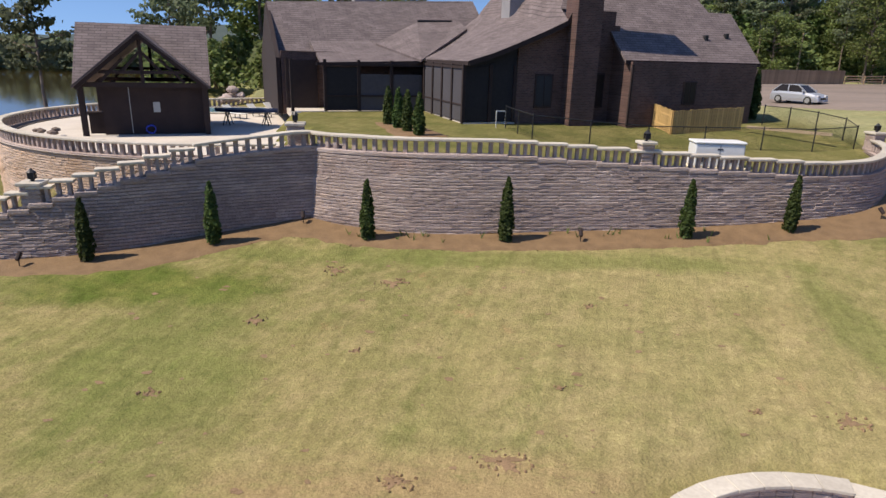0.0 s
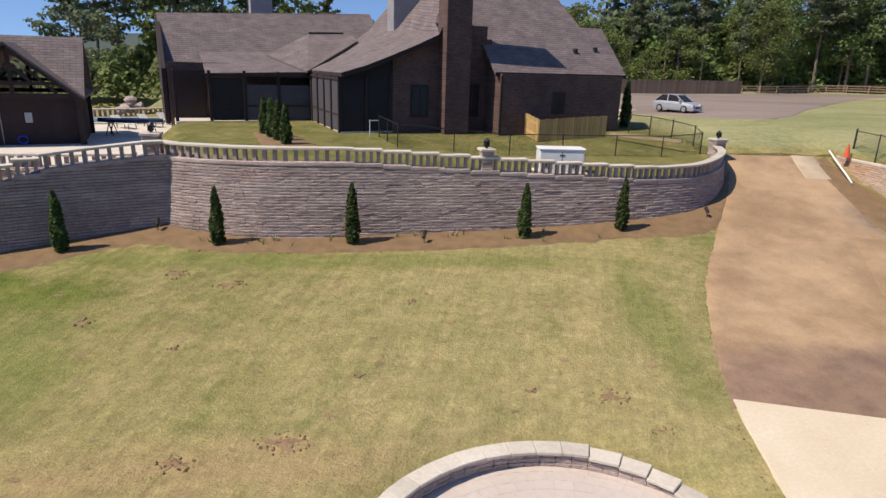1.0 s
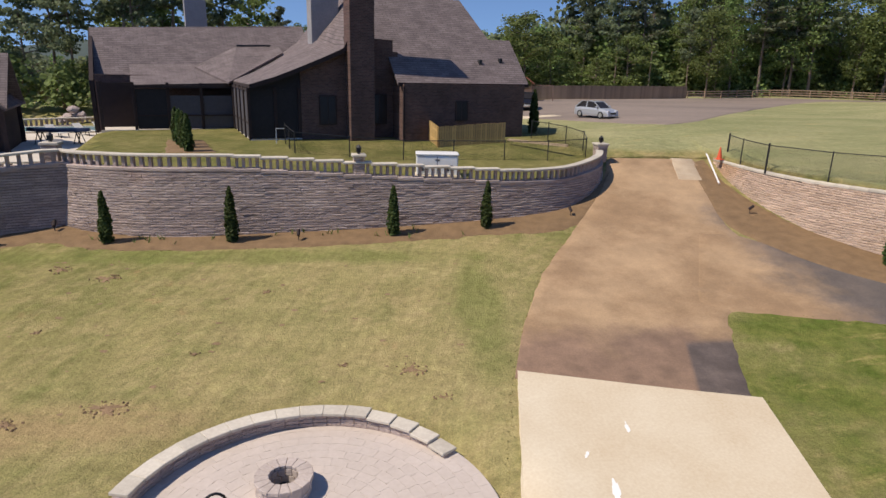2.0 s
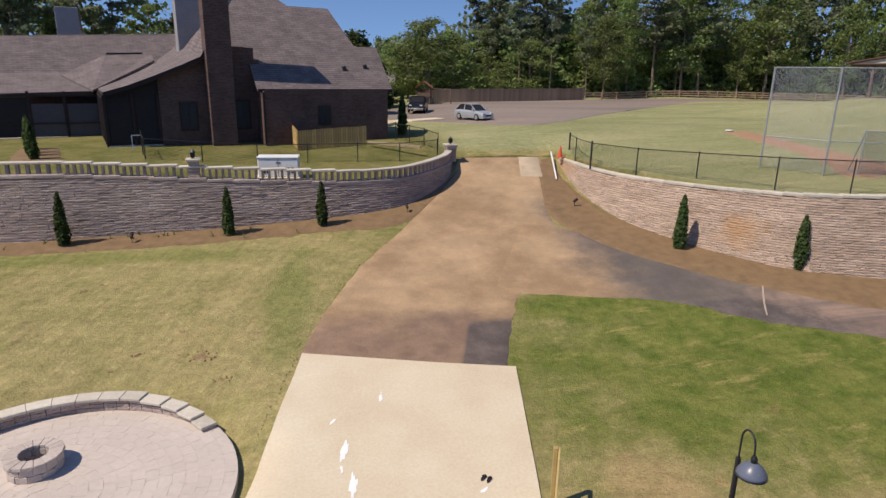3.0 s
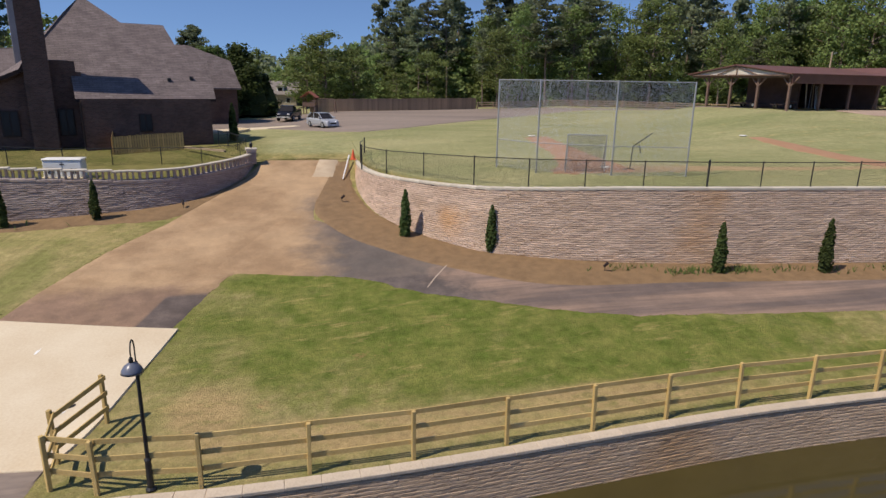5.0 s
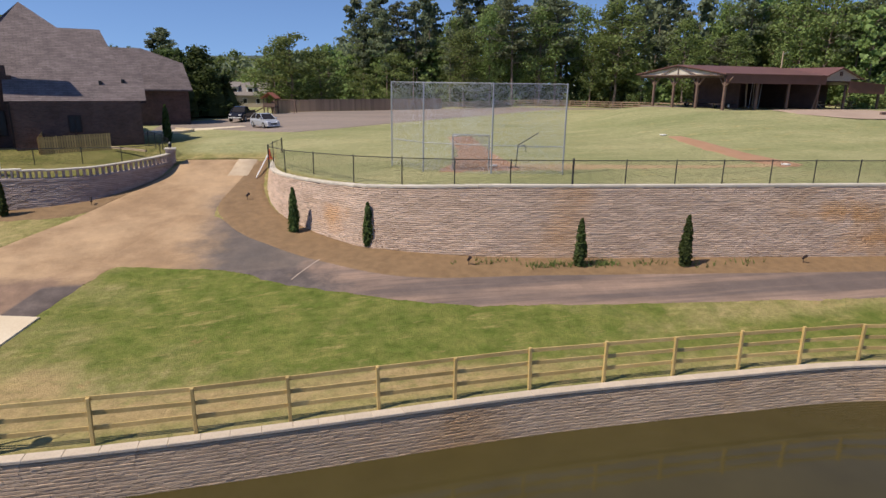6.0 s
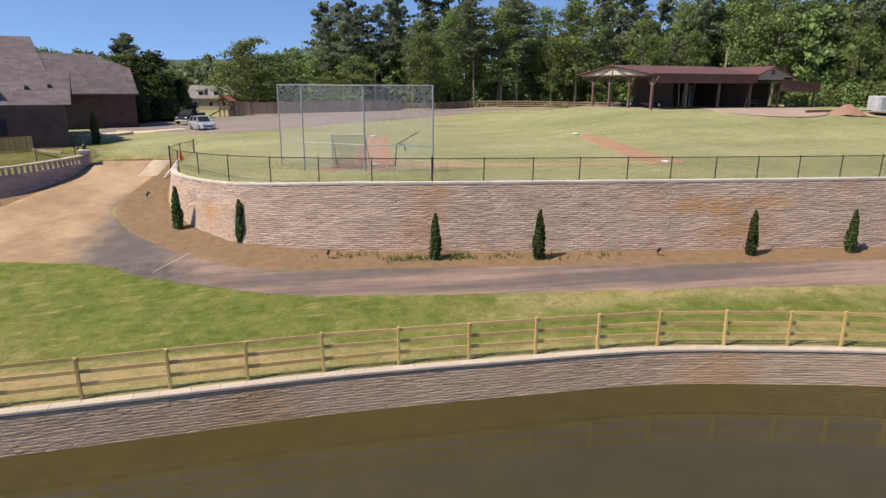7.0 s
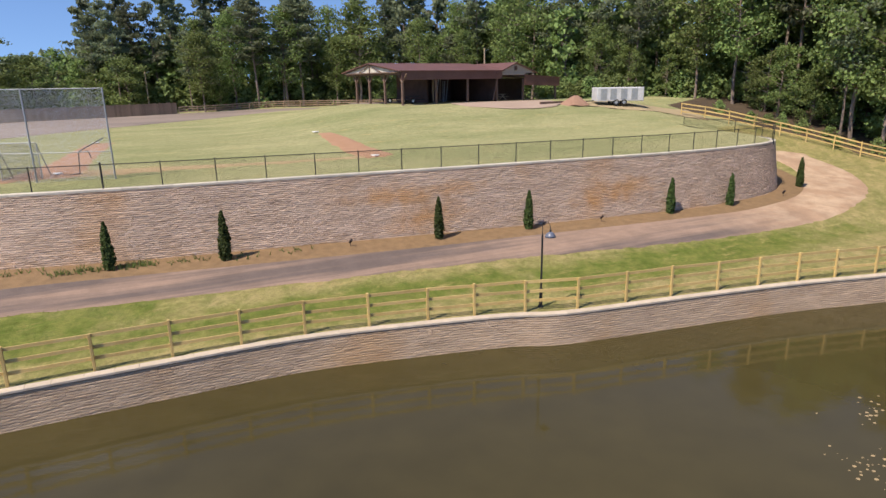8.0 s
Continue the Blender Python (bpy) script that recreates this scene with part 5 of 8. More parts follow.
def board_fence(line, height, mat, label, every=0.16, ground_at=upper, gap=0.02):
    pts, s = resample([(x, y, 0) for x, y in line], every)
    root = thing("board_fence", Matrix.Translation((pts[0].x, pts[0].y, ground_at(pts[0].x, pts[0].y))), label, "fence", "board fences")
    inv = root.matrix_basis.inverted()
    rnd = random.Random(3)
    bm = boxes((-every / 2 + gap / 2, every / 2 - gap / 2, -0.012, 0.012, -0.05, height))
    me = bpy.data.meshes.new("board")
    bm.to_mesh(me), bm.free()
    me.materials.append(mat)
    for i, p in enumerate(pts):
        q = pts[min(i + 1, len(pts) - 1)] - pts[max(i - 1, 0)]
        share("board", me, root, inv @ pose(p.x, p.y, ground_at(p.x, p.y), 0, 0, math.degrees(math.atan2(q.y, q.x))) @ Matrix.Diagonal((1, 1, rnd.uniform(0.98, 1.02), 1)))
    a, b = pts[0], pts[-1]
    for z in (0.3, height - 0.3):
        for a, b in zip(pts[::8], pts[8::8] + [pts[-1]]):
            if (b - a).length > 0.1:
                part("rail", beam(bmesh.new(), inv @ Vector((a.x, a.y + 0.03, ground_at(a.x, a.y) + z)), inv @ Vector((b.x, b.y + 0.03, ground_at(b.x, b.y) + z)), 0.04, 0.09), mat, root)
    return root


board_fence([(23.0, 74.5), (30.0, 76.2), (38.0, 79.0), (43.5, 81.4), (48.2, 83.7)], 1.7, WOOD_GREY, "weathered brown board privacy fence behind the lot", every=0.32, gap=0.02)
board_fence([(8.75, 36.4), (9.15, 34.6)], 1.2, WOOD_PICKET, "new yellow picket enclosure beside the house wing", every=0.16, gap=0.03)
board_fence([(9.15, 34.6), (13.4, 36.0)], 1.2, WOOD_PICKET, "new yellow picket enclosure beside the house wing", every=0.16, gap=0.03)


# ---- ball field ----
def backstop():
    root = thing("backstop", Matrix.Translation((32.9, 23.2, upper(32.9, 23.2))), "tall galvanised chain link backstop behind home plate", "backstop")
    inv = root.matrix_basis.inverted()
    posts = [(32.95, 23.4), (34.45, 20.8), (37.95, 18.75), (41.8, 17.75)]
    H = 5.0
    for x, y in posts:
        z = upper(x, y)
        part("post", beam(bmesh.new(), inv @ Vector((x, y, z - 0.1)), inv @ Vector((x, y, 5.0 + H)), 0.09, sides=10), GALV, root)
    for a, b in zip(posts, posts[1:]):
        for z in (5.0 + H - 0.04, 5.0 + 1.62):
            part("rail", beam(bmesh.new(), inv @ Vector((*a, z)), inv @ Vector((*b, z)), 0.05, sides=8), GALV, root)
        for z0, z1 in ((5.05, 8.5), (8.5, 5.0 + H)):
            bm = bmesh.new()
            uv = bm.loops.layers.uv.new("UVMap")
            ln = math.dist(a, b)
            f = bm.faces.new([bm.verts.new(inv @ Vector(q)) for q in ((*a, z0), (*b, z0), (*b, z1), (*a, z1))])
            for lp, c in zip(f.loops, ((0, 0), (ln, 0), (ln, z1 - z0), (0, z1 - z0))):
                lp[uv].uv = c
            part("wire_mesh", bm, LINK_GALV, root)
    return root


backstop()
sheet("infield", [(39.4, 35.7), (38.8, 32.4), (38.2, 27.5), (37.0, 23.5), (35.3, 20.3)], [(41.0, 35.9), (40.6, 32.0), (40.3, 28.5), (40.0, 24.0), (40.2, 19.6)], INFIELD, 0.03, "red clay base path worn into the grass", "base path", upper, rag=0.3)
sheet("infield", [(40.0, 21.3), (43.5, 20.8), (48.0, 20.2), (52.0, 19.8), (56.5, 19.9)], [(40.0, 19.3), (43.5, 19.5), (48.0, 19.4), (52.0, 19.3), (57.0, 19.2)], WORN, 0.034, "worn straw and clay strip along the field's edge", "base path", upper, rag=0.4)
sheet("infield", [(56.9, 18.9), (56.5, 21.6), (56.7, 25.0), (56.9, 28.2), (57.1, 32.3)], [(58.9, 19.6), (58.8, 21.5), (58.7, 24.0), (58.7, 28.0), (58.0, 32.0)], INFIELD, 0.038, "red clay base path worn into the grass", "base path", upper, rag=0.3)


# ---- open barn pavilion ----
PAV = pose(68.9, 42.4, 7.72, 0, 0, 9)
pav = thing("barn_pavilion", PAV, "long open timber pavilion with brown metal roof and storage bays", "pavilion")
for u in (0, 4.3, 8.6, 12.9):
    part("post", boxes((u - 0.12, u + 0.12, -0.12, 0.12, -0.9, 3.2), bevel=0.02), POST_WOOD, pav)
for v in (3.8, 7.4, 10.7):
    part("post", boxes((-0.12, 0.12, v - 0.12, v + 0.12, -0.9, 3.2), bevel=0.02), POST_WOOD, pav)
for v in (0, 3.8, 7.4, 10.7):
    part("brace", beams(((0, v, 2.2), (0, v - 0.9, 3.15), 0.12), ((0, v, 2.2), (0, v + 0.9, 3.15), 0.12)), POST_WOOD, pav)
part("beam", beams(((-0.3, 0, 3.2), (13.2, 0, 3.2), 0.18, 0.26)), POST_WOOD, pav)
part("beam", beams(((0, -0.3, 3.2), (0, 13.2, 3.2), 0.18, 0.26)), POST_WOOD, pav)
part("fascia", boxes((-0.4, 13.3, -0.52, -0.46, 2.55, 3.5)), METAL_ROOF, pav, "deep brown metal fascia")
part("roof", roof_sheet([(-0.7, -0.6, 3.5), (13.6, -0.6, 3.5), (13.6, 6.4, 4.45), (-0.7, 6.4, 4.45)], 0.1), METAL_ROOF, pav)
part("roof", roof_sheet([(-0.7, 6.4, 4.45), (13.6, 6.4, 4.45), (13.6, 13.4, 3.5), (-0.7, 13.4, 3.5)], 0.1), METAL_ROOF, pav)
part("gable", gable_wall([(-0.5, 3.35, -0.4), (13.3, 3.35, -0.4), (6.4, 4.3, -0.4)], 0.08, "y"), CAP_STONE, pav, "pale board gable end")
part("gable", gable_wall([(-0.5, 3.35, 13.3), (13.3, 3.35, 13.3), (6.4, 4.3, 13.3)], 0.08, "y"), CAP_STONE, pav, "pale board gable end")
part("truss", beams(((-0.5, -0.3, 3.38), (-0.5, 6.4, 4.28), 0.10), ((-0.5, 6.4, 4.28), (-0.5, 13.1, 3.38), 0.10), ((-0.5, -0.3, 3.34), (-0.5, 13.1, 3.34), 0.12), ((-0.5, 3.6, 3.36), (-0.5, 6.4, 4.2), 0.08), ((-0.5, 9.2, 3.36), (-0.5, 6.4, 4.2), 0.08), ((-0.5, 6.4, 3.36), (-0.5, 6.4, 4.2), 0.08)), POST_WOOD, pav)
part("truss_bar", beams(((12.9, -0.47, 3.26), (15.5, -0.47, 4.28), 0.08), ((15.5, -0.47, 4.28), (18.5, -0.47, 3.26), 0.08)), POST_WOOD, pav)
part("emblem", boxes((15.3, 15.7, -0.42, -0.36, 3.5, 3.95), bevel=0.01), BAY_WOOD, pav, "small dark plate on the gable")
part("wall", boxes((5.0, 13.2, 9.6, 9.8, -0.9, 3.2)), BAY_WOOD, pav)
part("wall", boxes((5.0, 5.2, 3.0, 9.6, -0.9, 3.2)), BAY_WOOD, pav)
part("wall", boxes((13.0, 13.2, 0.3, 9.6, -0.9, 3.2)), BAY_WOOD, pav)
part("floor", boxes((-0.2, 22.6, -0.3, 12.6, -1.2, -0.10)), GRAVEL, pav)
part("gable", gable_wall([(12.8, 3.2, -0.35), (18.6, 3.2, -0.35), (15.5, 4.3, -0.35)], 0.08, "x"), SIDING, pav, "tan board gable over the middle bay")
part("roof", roof_sheet([(12.5, -0.6, 3.2), (15.5, -0.6, 4.4), (15.5, 9.6, 4.4), (12.5, 9.6, 3.2)], 0.1), METAL_ROOF, pav)
part("roof", roof_sheet([(15.5, -0.6, 4.4), (18.9, -0.6, 3.2), (18.9, 9.6, 3.2), (15.5, 9.6, 4.4)], 0.1), METAL_ROOF, pav)
part("fascia", boxes((13.3, 17.0, -0.44, -0.36, 2.95, 3.2)), SIDING, pav, "tan board fascia")
part("roof", roof_sheet([(16.8, -0.5, 3.0), (22.8, -0.5, 2.65), (22.8, 8.0, 2.65), (16.8, 8.0, 3.0)], 0.1), METAL_ROOF, pav, "brown lean-to roof")
part("fascia", gable_wall([(16.9, 1.75, -0.42), (22.7, 1.6, -0.42), (22.7, 2.6, -0.42), (16.9, 2.92, -0.42)], 0.06, "x"), METAL_ROOF, pav, "deep brown metal fascia")
for u in (17.0, 22.4):
    part("post", boxes((u - 0.11, u + 0.11, -0.11, 0.11, -0.9, 2.6), bevel=0.02), POST_WOOD, pav)
part("brace", beams(((12.9, -0.2, 3.0), (12.2, -0.2, 0.0), 0.12)), POST_WOOD, pav)
part("wall", boxes((13.2, 17.2, 5.5, 5.7, -0.9, 3.2)), SIDING, pav, "tan board back wall")
part("wall", boxes((17.2, 22.6, 6.5, 6.7, -0.9, 2.6)), BAY_WOOD, pav)


# ---- woods ----
def limb_tree(kind, height, seed, leaf, label, group, count, size):
    """A tapered trunk, limbs and a crown of loose leaf clumps round the limb ends."""
    rnd = random.Random(seed)
    root = thing(kind, Matrix.Identity(4), label, "tree", group)
    pine = kind == "pine_tree"
    bm = bmesh.new()
    p, top = Vector((0, 0, -0.3)), Vector((rnd.uniform(-.5, .5), rnd.uniform(-.5, .5), height * 0.97))
    r0 = height * (0.0095 if pine else 0.0115)
    knots = [p + (top - p) * (i / 6) + Vector((rnd.uniform(-.12, .12), rnd.uniform(-.12, .12), 0)) * (i > 0) for i in range(7)]
    for i in range(6):
        beam(bm, knots[i], knots[i + 1], 2 * r0 * (1 - i / 6.6), sides=7, w2=2 * r0 * (1 - (i + 1) / 6.6))
    start = 0.42 if pine else 0.03 if kind == "evergreen_tree" else 0.30 if kind == "forest_tree" else 0.12
    balls = []
    n = 34 if pine else 40
    for i in range(n):
        t = start + (1 - start) * (i + rnd.random()) / n
        a = rnd.uniform(0, 6.283)
        if pine:
            reach = height * 0.165 * math.sin(math.pi * min(0.28 + 0.68 * (t - start) / (1 - start), 1)) ** 0.8 * rnd.uniform(0.3, 1.25)
        elif kind == "evergreen_tree":
            reach = height * 0.24 * (1.05 - (t - start) / (1 - start)) * rnd.uniform(0.7, 1.1)
        elif kind == "forest_tree":
            reach = height * 0.19 * math.sin(math.pi * min(0.16 + 0.80 * (t - start) / (1 - start), 1)) ** 0.6 * rnd.uniform(0.5, 1.2)
        else:
            reach = height * 0.27 * math.sin(math.pi * min(0.12 + 0.86 * (t - start) / (1 - start), 1)) ** 0.6 * rnd.uniform(0.6, 1.15)
        base = knots[0] + (top - knots[0]) * max(t - (0.01 if pine else 0.06), 0.1)
        tip = base + Vector((math.cos(a) * reach, math.sin(a) * reach, reach * (0.22 if pine else 0.35)))
        beam(bm, base, tip, r0 * 0.6, sides=4, w2=r0 * 0.15)
        for along in ((1.0, 0.72, 0.45) if pine else (1.0, 0.62)):
            balls.append((base + (tip - base) * along, reach))
    part("trunk", bm, BARK, root)
    bm = bmesh.new()

    def spot():
        c, reach = rnd.choice(balls)
        d = Vector((rnd.gauss(0, 1), rnd.gauss(0, 1), rnd.gauss(0, 0.6))).normalized()
        q = c + Vector((d.x, d.y, d.z * (0.50 if pine else 0.85))) * (height * (0.042 if pine else 0.068)) * (rnd.uniform(0.25, 1.0) + abs(rnd.gauss(0, 0.28)))
        return q, d, rnd.uniform(0.6, 1.2)
    if kind == "evergreen_tree":
        lathe(bm, [(0.1, 0.2), (height * 0.17, 0.6), (height * 0.15, height * 0.3), (height * 0.09, height * 0.62), (0.05, height * 0.96)], 11)
    leaf_clumps(bm, count, spot, height * size, rnd, 0.8)
    part("crown", bm, leaf, root)
    return root


def thicket(seed):
    """Undergrowth: a mound of leaves on a few thin stems."""
    rnd = random.Random(seed)
    root = thing("thicket", Matrix.Identity(4), "dense green undergrowth below the trees", "bush", "undergrowth")
    bm = bmesh.new()
    for _ in range(7):
        beam(bm, (rnd.uniform(-.3, .3), rnd.uniform(-.3, .3), -0.2), (rnd.uniform(-1.3, 1.3), rnd.uniform(-1.3, 1.3), rnd.uniform(1.5, 3.0)), 0.07, sides=4, w2=0.02)
    tagged(part("stem", bm, BARK, root), kind="stuff")
    bm = bmesh.new()

    def spot():
        a, t = rnd.uniform(0, 6.283), rnd.random()
        r = 1.7 * math.sqrt(max(1 - t ** 1.6, 0)) * rnd.uniform(0.4, 1.25) * (1 + 0.35 * math.sin(3 * a + 5 * t) + 0.2 * math.sin(7 * a))
        return Vector((r * math.cos(a), r * math.sin(a), 0.1 + 3.4 * t * rnd.uniform(0.8, 1.15))), Vector((math.cos(a), math.sin(a), 0.5)), 1.0
    leaf_clumps(bm, 480, spot, 0.36, rnd, 0.8)
    part("foliage", bm, LEAF_OAK, root)
    return root


WOODS_EDGE = [(-30, 92, 0), (-12, 96, 0), (8, 104, 0), (20, 97, 0), (36, 93, 0), (50, 90.5, 0), (61, 90, 0), (70, 87.5, 0), (80, 82.5, 0), (90, 74, 0), (99, 63, 0), (106, 54, 0), (111, 47, 0), (113, 38, 0), (115, 30, 0), (116, 20, 0), (117, 8, 0), (117, -8, 0), (122, -24, 0), (128, -45, 0)]


def place_trees():
    rnd = random.Random(11)
    tall, full, far = "tall pine with a bare trunk and dark clumped needles", "full green broadleaf tree at the edge of the woods", "woods"
    kinds = [limb_tree("pine_tree", 17, 1, LEAF_PINE, tall, far, 3600, 0.0160),
             limb_tree("pine_tree", 15, 2, LEAF_PINE, tall, far, 3600, 0.0170),
             limb_tree("broadleaf_tree", 13, 3, LEAF_OAK, full, far, 4700, 0.0195),
             limb_tree("broadleaf_tree", 14, 4, LEAF_OAK, full, far, 4700, 0.0190),
             limb_tree("broadleaf_tree", 9, 5, LEAF_OAK, "young green broadleaf tree at the edge of the woods", far, 2600, 0.0280),
             thicket(6),
             limb_tree("evergreen_tree", 10, 7, LEAF_ARB, "dense dark evergreen tree behind the garage wing", "evergreens", 4200, 0.0245),
             limb_tree("forest_tree", 17, 9, LEAF_OAK, "tall broadleaf tree with a bare grey trunk below its crown", far, 4800, 0.0160),
             limb_tree("pine_tree", 17, 12, LEAF_PINE, tall, far, 900, 0.0330),
             limb_tree("broadleaf_tree", 14, 13, LEAF_OAK, full, far, 1050, 0.0410)]
    used = set()

    def put(i, x, y, k, ground_at=land, wide=1.0):
        m = pose(x, y, ground_at(x, y) - 0.1, rnd.uniform(-2, 2), rnd.uniform(-2, 2), rnd.uniform(0, 360)) @ Matrix.Diagonal((k * wide * rnd.uniform(0.85, 1.12), k * wide * rnd.uniform(0.85, 1.12), k, 1))
        if i not in used:
            used.add(i)
            kinds[i].matrix_basis = m
        else:
            copy_thing(kinds[i], m)

    edge = WOODS_EDGE
    for row, (off, every) in enumerate(((0, 3.9), (5, 3.9), (10.5, 4.6), (17, 6.0))):
        pts, s = resample(edge, every)
        for i, p in enumerate(pts):
            a, b = pts[max(i - 1, 0)], pts[min(i + 1, len(pts) - 1)]
            d = (b - a).normalized()
            x, y = p.x - d.y * off + rnd.uniform(-1.5, 1.5), p.y + d.x * off + rnd.uniform(-1.5, 1.5)
            pick = rnd.random()
            if row == 0:
                kind = 2 if pick < 0.2 else 3 if pick < 0.35 else 4 if pick < 0.60 else 0 if pick < 0.8 else 7
                k = rnd.uniform(0.66, 0.95)
                if x > 97:
                    kind, k = (2 if pick < 0.25 else 3 if pick < 0.5 else 7 if pick < 0.85 else 0), rnd.uniform(0.9, 1.25)
            elif row == 1:
                kind = 0 if pick < 0.42 else 1 if pick < 0.72 else 7 if pick < 0.86 else 3
                if x > 97:
                    kind = 3 if pick < 0.35 else 7 if pick < 0.7 else 1
                k = rnd.uniform(0.88, 1.18) if x < 84 else rnd.uniform(1.0, 1.42)
            else:
                kind = 8 if pick < 0.65 and x < 97 else 9
                k = rnd.uniform(0.92, 1.22) if x < 84 else rnd.uniform(1.12, 1.5)
            if x > 104 and y < 46:
                k *= 1.2 if row == 0 else 1.5
            if x < 36 and y > 80:
                kind, k = (2, 3, 4)[int(pick * 2.99)] if row < 2 else 9, k * 0.74
            if 44 < x < 97 and y > 56:
                k *= 1.03
            put(kind, x, y, k)
    for off, every in ((1.5, 2.4), (4.5, 3.2)):
        pts, s = resample(edge, every)
        for i, p in enumerate(pts):
            a, b = pts[max(i - 1, 0)], pts[min(i + 1, len(pts) - 1)]
            d = (b - a).normalized()
            if off > 2 or not (p.x > 108 and p.y < 40):
                put(5, p.x - d.y * off + rnd.uniform(-1, 1), p.y + d.x * off + rnd.uniform(-1, 1), rnd.uniform(0.7, 1.5))
    pts, s = resample(edge, 4.2)
    for i, p in enumerate(pts[:-1]):
        d = (pts[i + 1] - p).normalized()
        if p.x > 30:
            put(9, p.x - d.y * 8 + rnd.uniform(-1, 1), p.y + d.x * 8 + rnd.uniform(-1, 1), rnd.uniform(0.62, 0.85), land, 1.15)
    for x in range(-28, -8, 4):
        put((4, 1, 4, 0)[x // 4 % 4], x + rnd.uniform(-1, 1), 63.5 + rnd.uniform(-2, 2.5), (rnd.uniform(0.5, 0.68), rnd.uniform(1.0, 1.3))[x // 4 % 2])
        put(5, x + 2 + rnd.uniform(-1, 1), 57.5 + rnd.uniform(-1, 1.5), rnd.uniform(0.9, 1.4))
        put(4, x + 3 + rnd.uniform(-1, 1), 68 + rnd.uniform(-2, 2.5), rnd.uniform(0.6, 0.8))
        put(9, x + 1 + rnd.uniform(-1, 1), 78 + rnd.uniform(-2, 2.5), rnd.uniform(0.85, 1.05))
    for x, y, k in ((13.0, 66.5, 0.78), (10.3, 69.0, 0.85), (14.6, 72.5, 0.78), (8.3, 71.5, 0.8)):
        put(6, x, y, k, land, 1.45)
    for x, y, k in ((38, 100, 0.95), (40.5, 97, 0.8), (43.5, 99, 0.95), (46.5, 97.5, 0.85), (49.5, 99, 0.95), (53, 96.5, 0.9)):
        put(9, x, y, k, land, 1.35)
    for _ in range(26):
        put(5, rnd.uniform(92, 104), rnd.uniform(48.5, 54.5), rnd.uniform(0.5, 0.9))
    for _ in range(16):
        t = rnd.random()
        put(5, 106.5 + 6.5 * t + rnd.uniform(0, 3), 35 - 22 * t + rnd.uniform(-1, 2), rnd.uniform(0.22, 0.5))
    # the spreading trees behind the lot, the trees round the house
    for kind, x, y, k in (                          (1, -39.6, 60, 1.3), (0, -27.5, 70, 1.4), (0, -31, 74, 1.45), (0, -23, 74, 1.4), (1, -17, 70, 1.3), (0, -12, 72, 1.25), (1, -20.5, 66, 1.2), (3, -28, 85, 0.8), (9, -23, 86, 0.8), (2, -14, 76, 0.9), (3, -21, 80, 0.9), (9, -9, 82, 0.85), (1, -6, 76, 0.6), (9, -27, 84, 0.9), (0, 113.8, 23.5, 1.1), (3, 104, 53, 1.1), (2, 107, 50.5, 1.15), (9, 111, 55, 1.2), (9, 109, 61, 1.2), (9, 114, 50, 1.2), (2, 115, 44, 1.15), (0, 106, 57, 1.2), (9, 101, 57, 1.1)):
        put(kind, x, y, k)
    for kind, x, y, k in ((2, 25.4, 86, 1.78), (3, 29.8, 88, 0.95), (2, 22.6, 87.5, 1.3), (2, 36.5, 88, 0.85), (3, 42.0, 90, 0.95)):
        put(kind, x, y, k, land, 1.55)
    for x, y, k in ((15.8, 69.5, 0.85), (12.0, 72.0, 1.15), (17.2, 72.5, 0.72), (14.1, 71.6, 1.2), (10.4, 73.0, 1.15)):
        put(6, x, y, k, land, 1.3)
    for kind, x, y, k in ((1, 6.6, 88.5, 0.69), (1, 7.6, 88.0, 0.66), (1, 5.6, 89.0, 0.62), (7, 52.6, 86.6, 0.8), (0, 61.4, 88.0, 1.15), (7, 66.0, 87.5, 1.05), (0, 68.6, 87.0, 1.2), (7, 77.5, 83.5, 1.1)):
        put(kind, x, y, k, land, 1.25)
    for _ in range(36):
        put(5, rnd.uniform(-30, -8), rnd.uniform(70, 92), rnd.uniform(0.7, 1.3))
    for i in range(24):
        x = -250 + 11.9 * i + rnd.uniform(-2, 2)
        put(9, x, (232 if x < -30 else 140) + rnd.uniform(-4, 18), rnd.uniform(0.9, 1.2) if x < -30 else rnd.uniform(0.6, 0.75), land)
    for x, y in ((-28, 62), (-24, 66), (-30, 70), (-20, 68), (-16, 66), (-12, 68), (-8, 70), (-22, 58), (-19, 60), (-16.5, 58.5), (-14, 60), (-12, 59), (-18, 63), (-13, 63), (-10.5, 62)):
        put(5, x, y, rnd.uniform(0.6, 1.1))

    bm = bmesh.new()

    def bank():
        x = rnd.uniform(-300, -20)
        y = 231 + 26 * rnd.random()
        return Vector((x, y, land(x, y) + (9 + 4 * noise.noise(Vector((x * 0.06, y * 0.05, 0)))) * rnd.random() ** 0.9)), Vector((0, -1, 0.5)), 1.0
    leaf_clumps(bm, 14000, bank, 2.2, rnd, 0.8)
    tagged(finish("far_woods", bm, LEAF_PINE), "dark woods along the far shore of the lake", "woods", kind="stuff")

    # leaves of the deeper woods, past counting
    bm = bmesh.new()
    line = [Vector(p) for p in resample(edge, 1.0)[0]]

    def spot():
        i = rnd.randrange(1, len(line) - 1)
        d = (line[i + 1] - line[i - 1]).normalized()
        off = rnd.uniform(9, 32)
        q = line[i] + Vector((-d.y, d.x, 0)) * off
        top = 13 + 4 * noise.noise(q * 0.08) + 3 * noise.noise(q * 0.3)
        top *= 0.62 if q.x < 34 else 0.84 if q.x < 90 else 1.0
        return Vector((q.x, q.y, land(q.x, q.y) + top * rnd.random() ** 1.2)), Vector((d.y, -d.x, 0.3)), 1.0
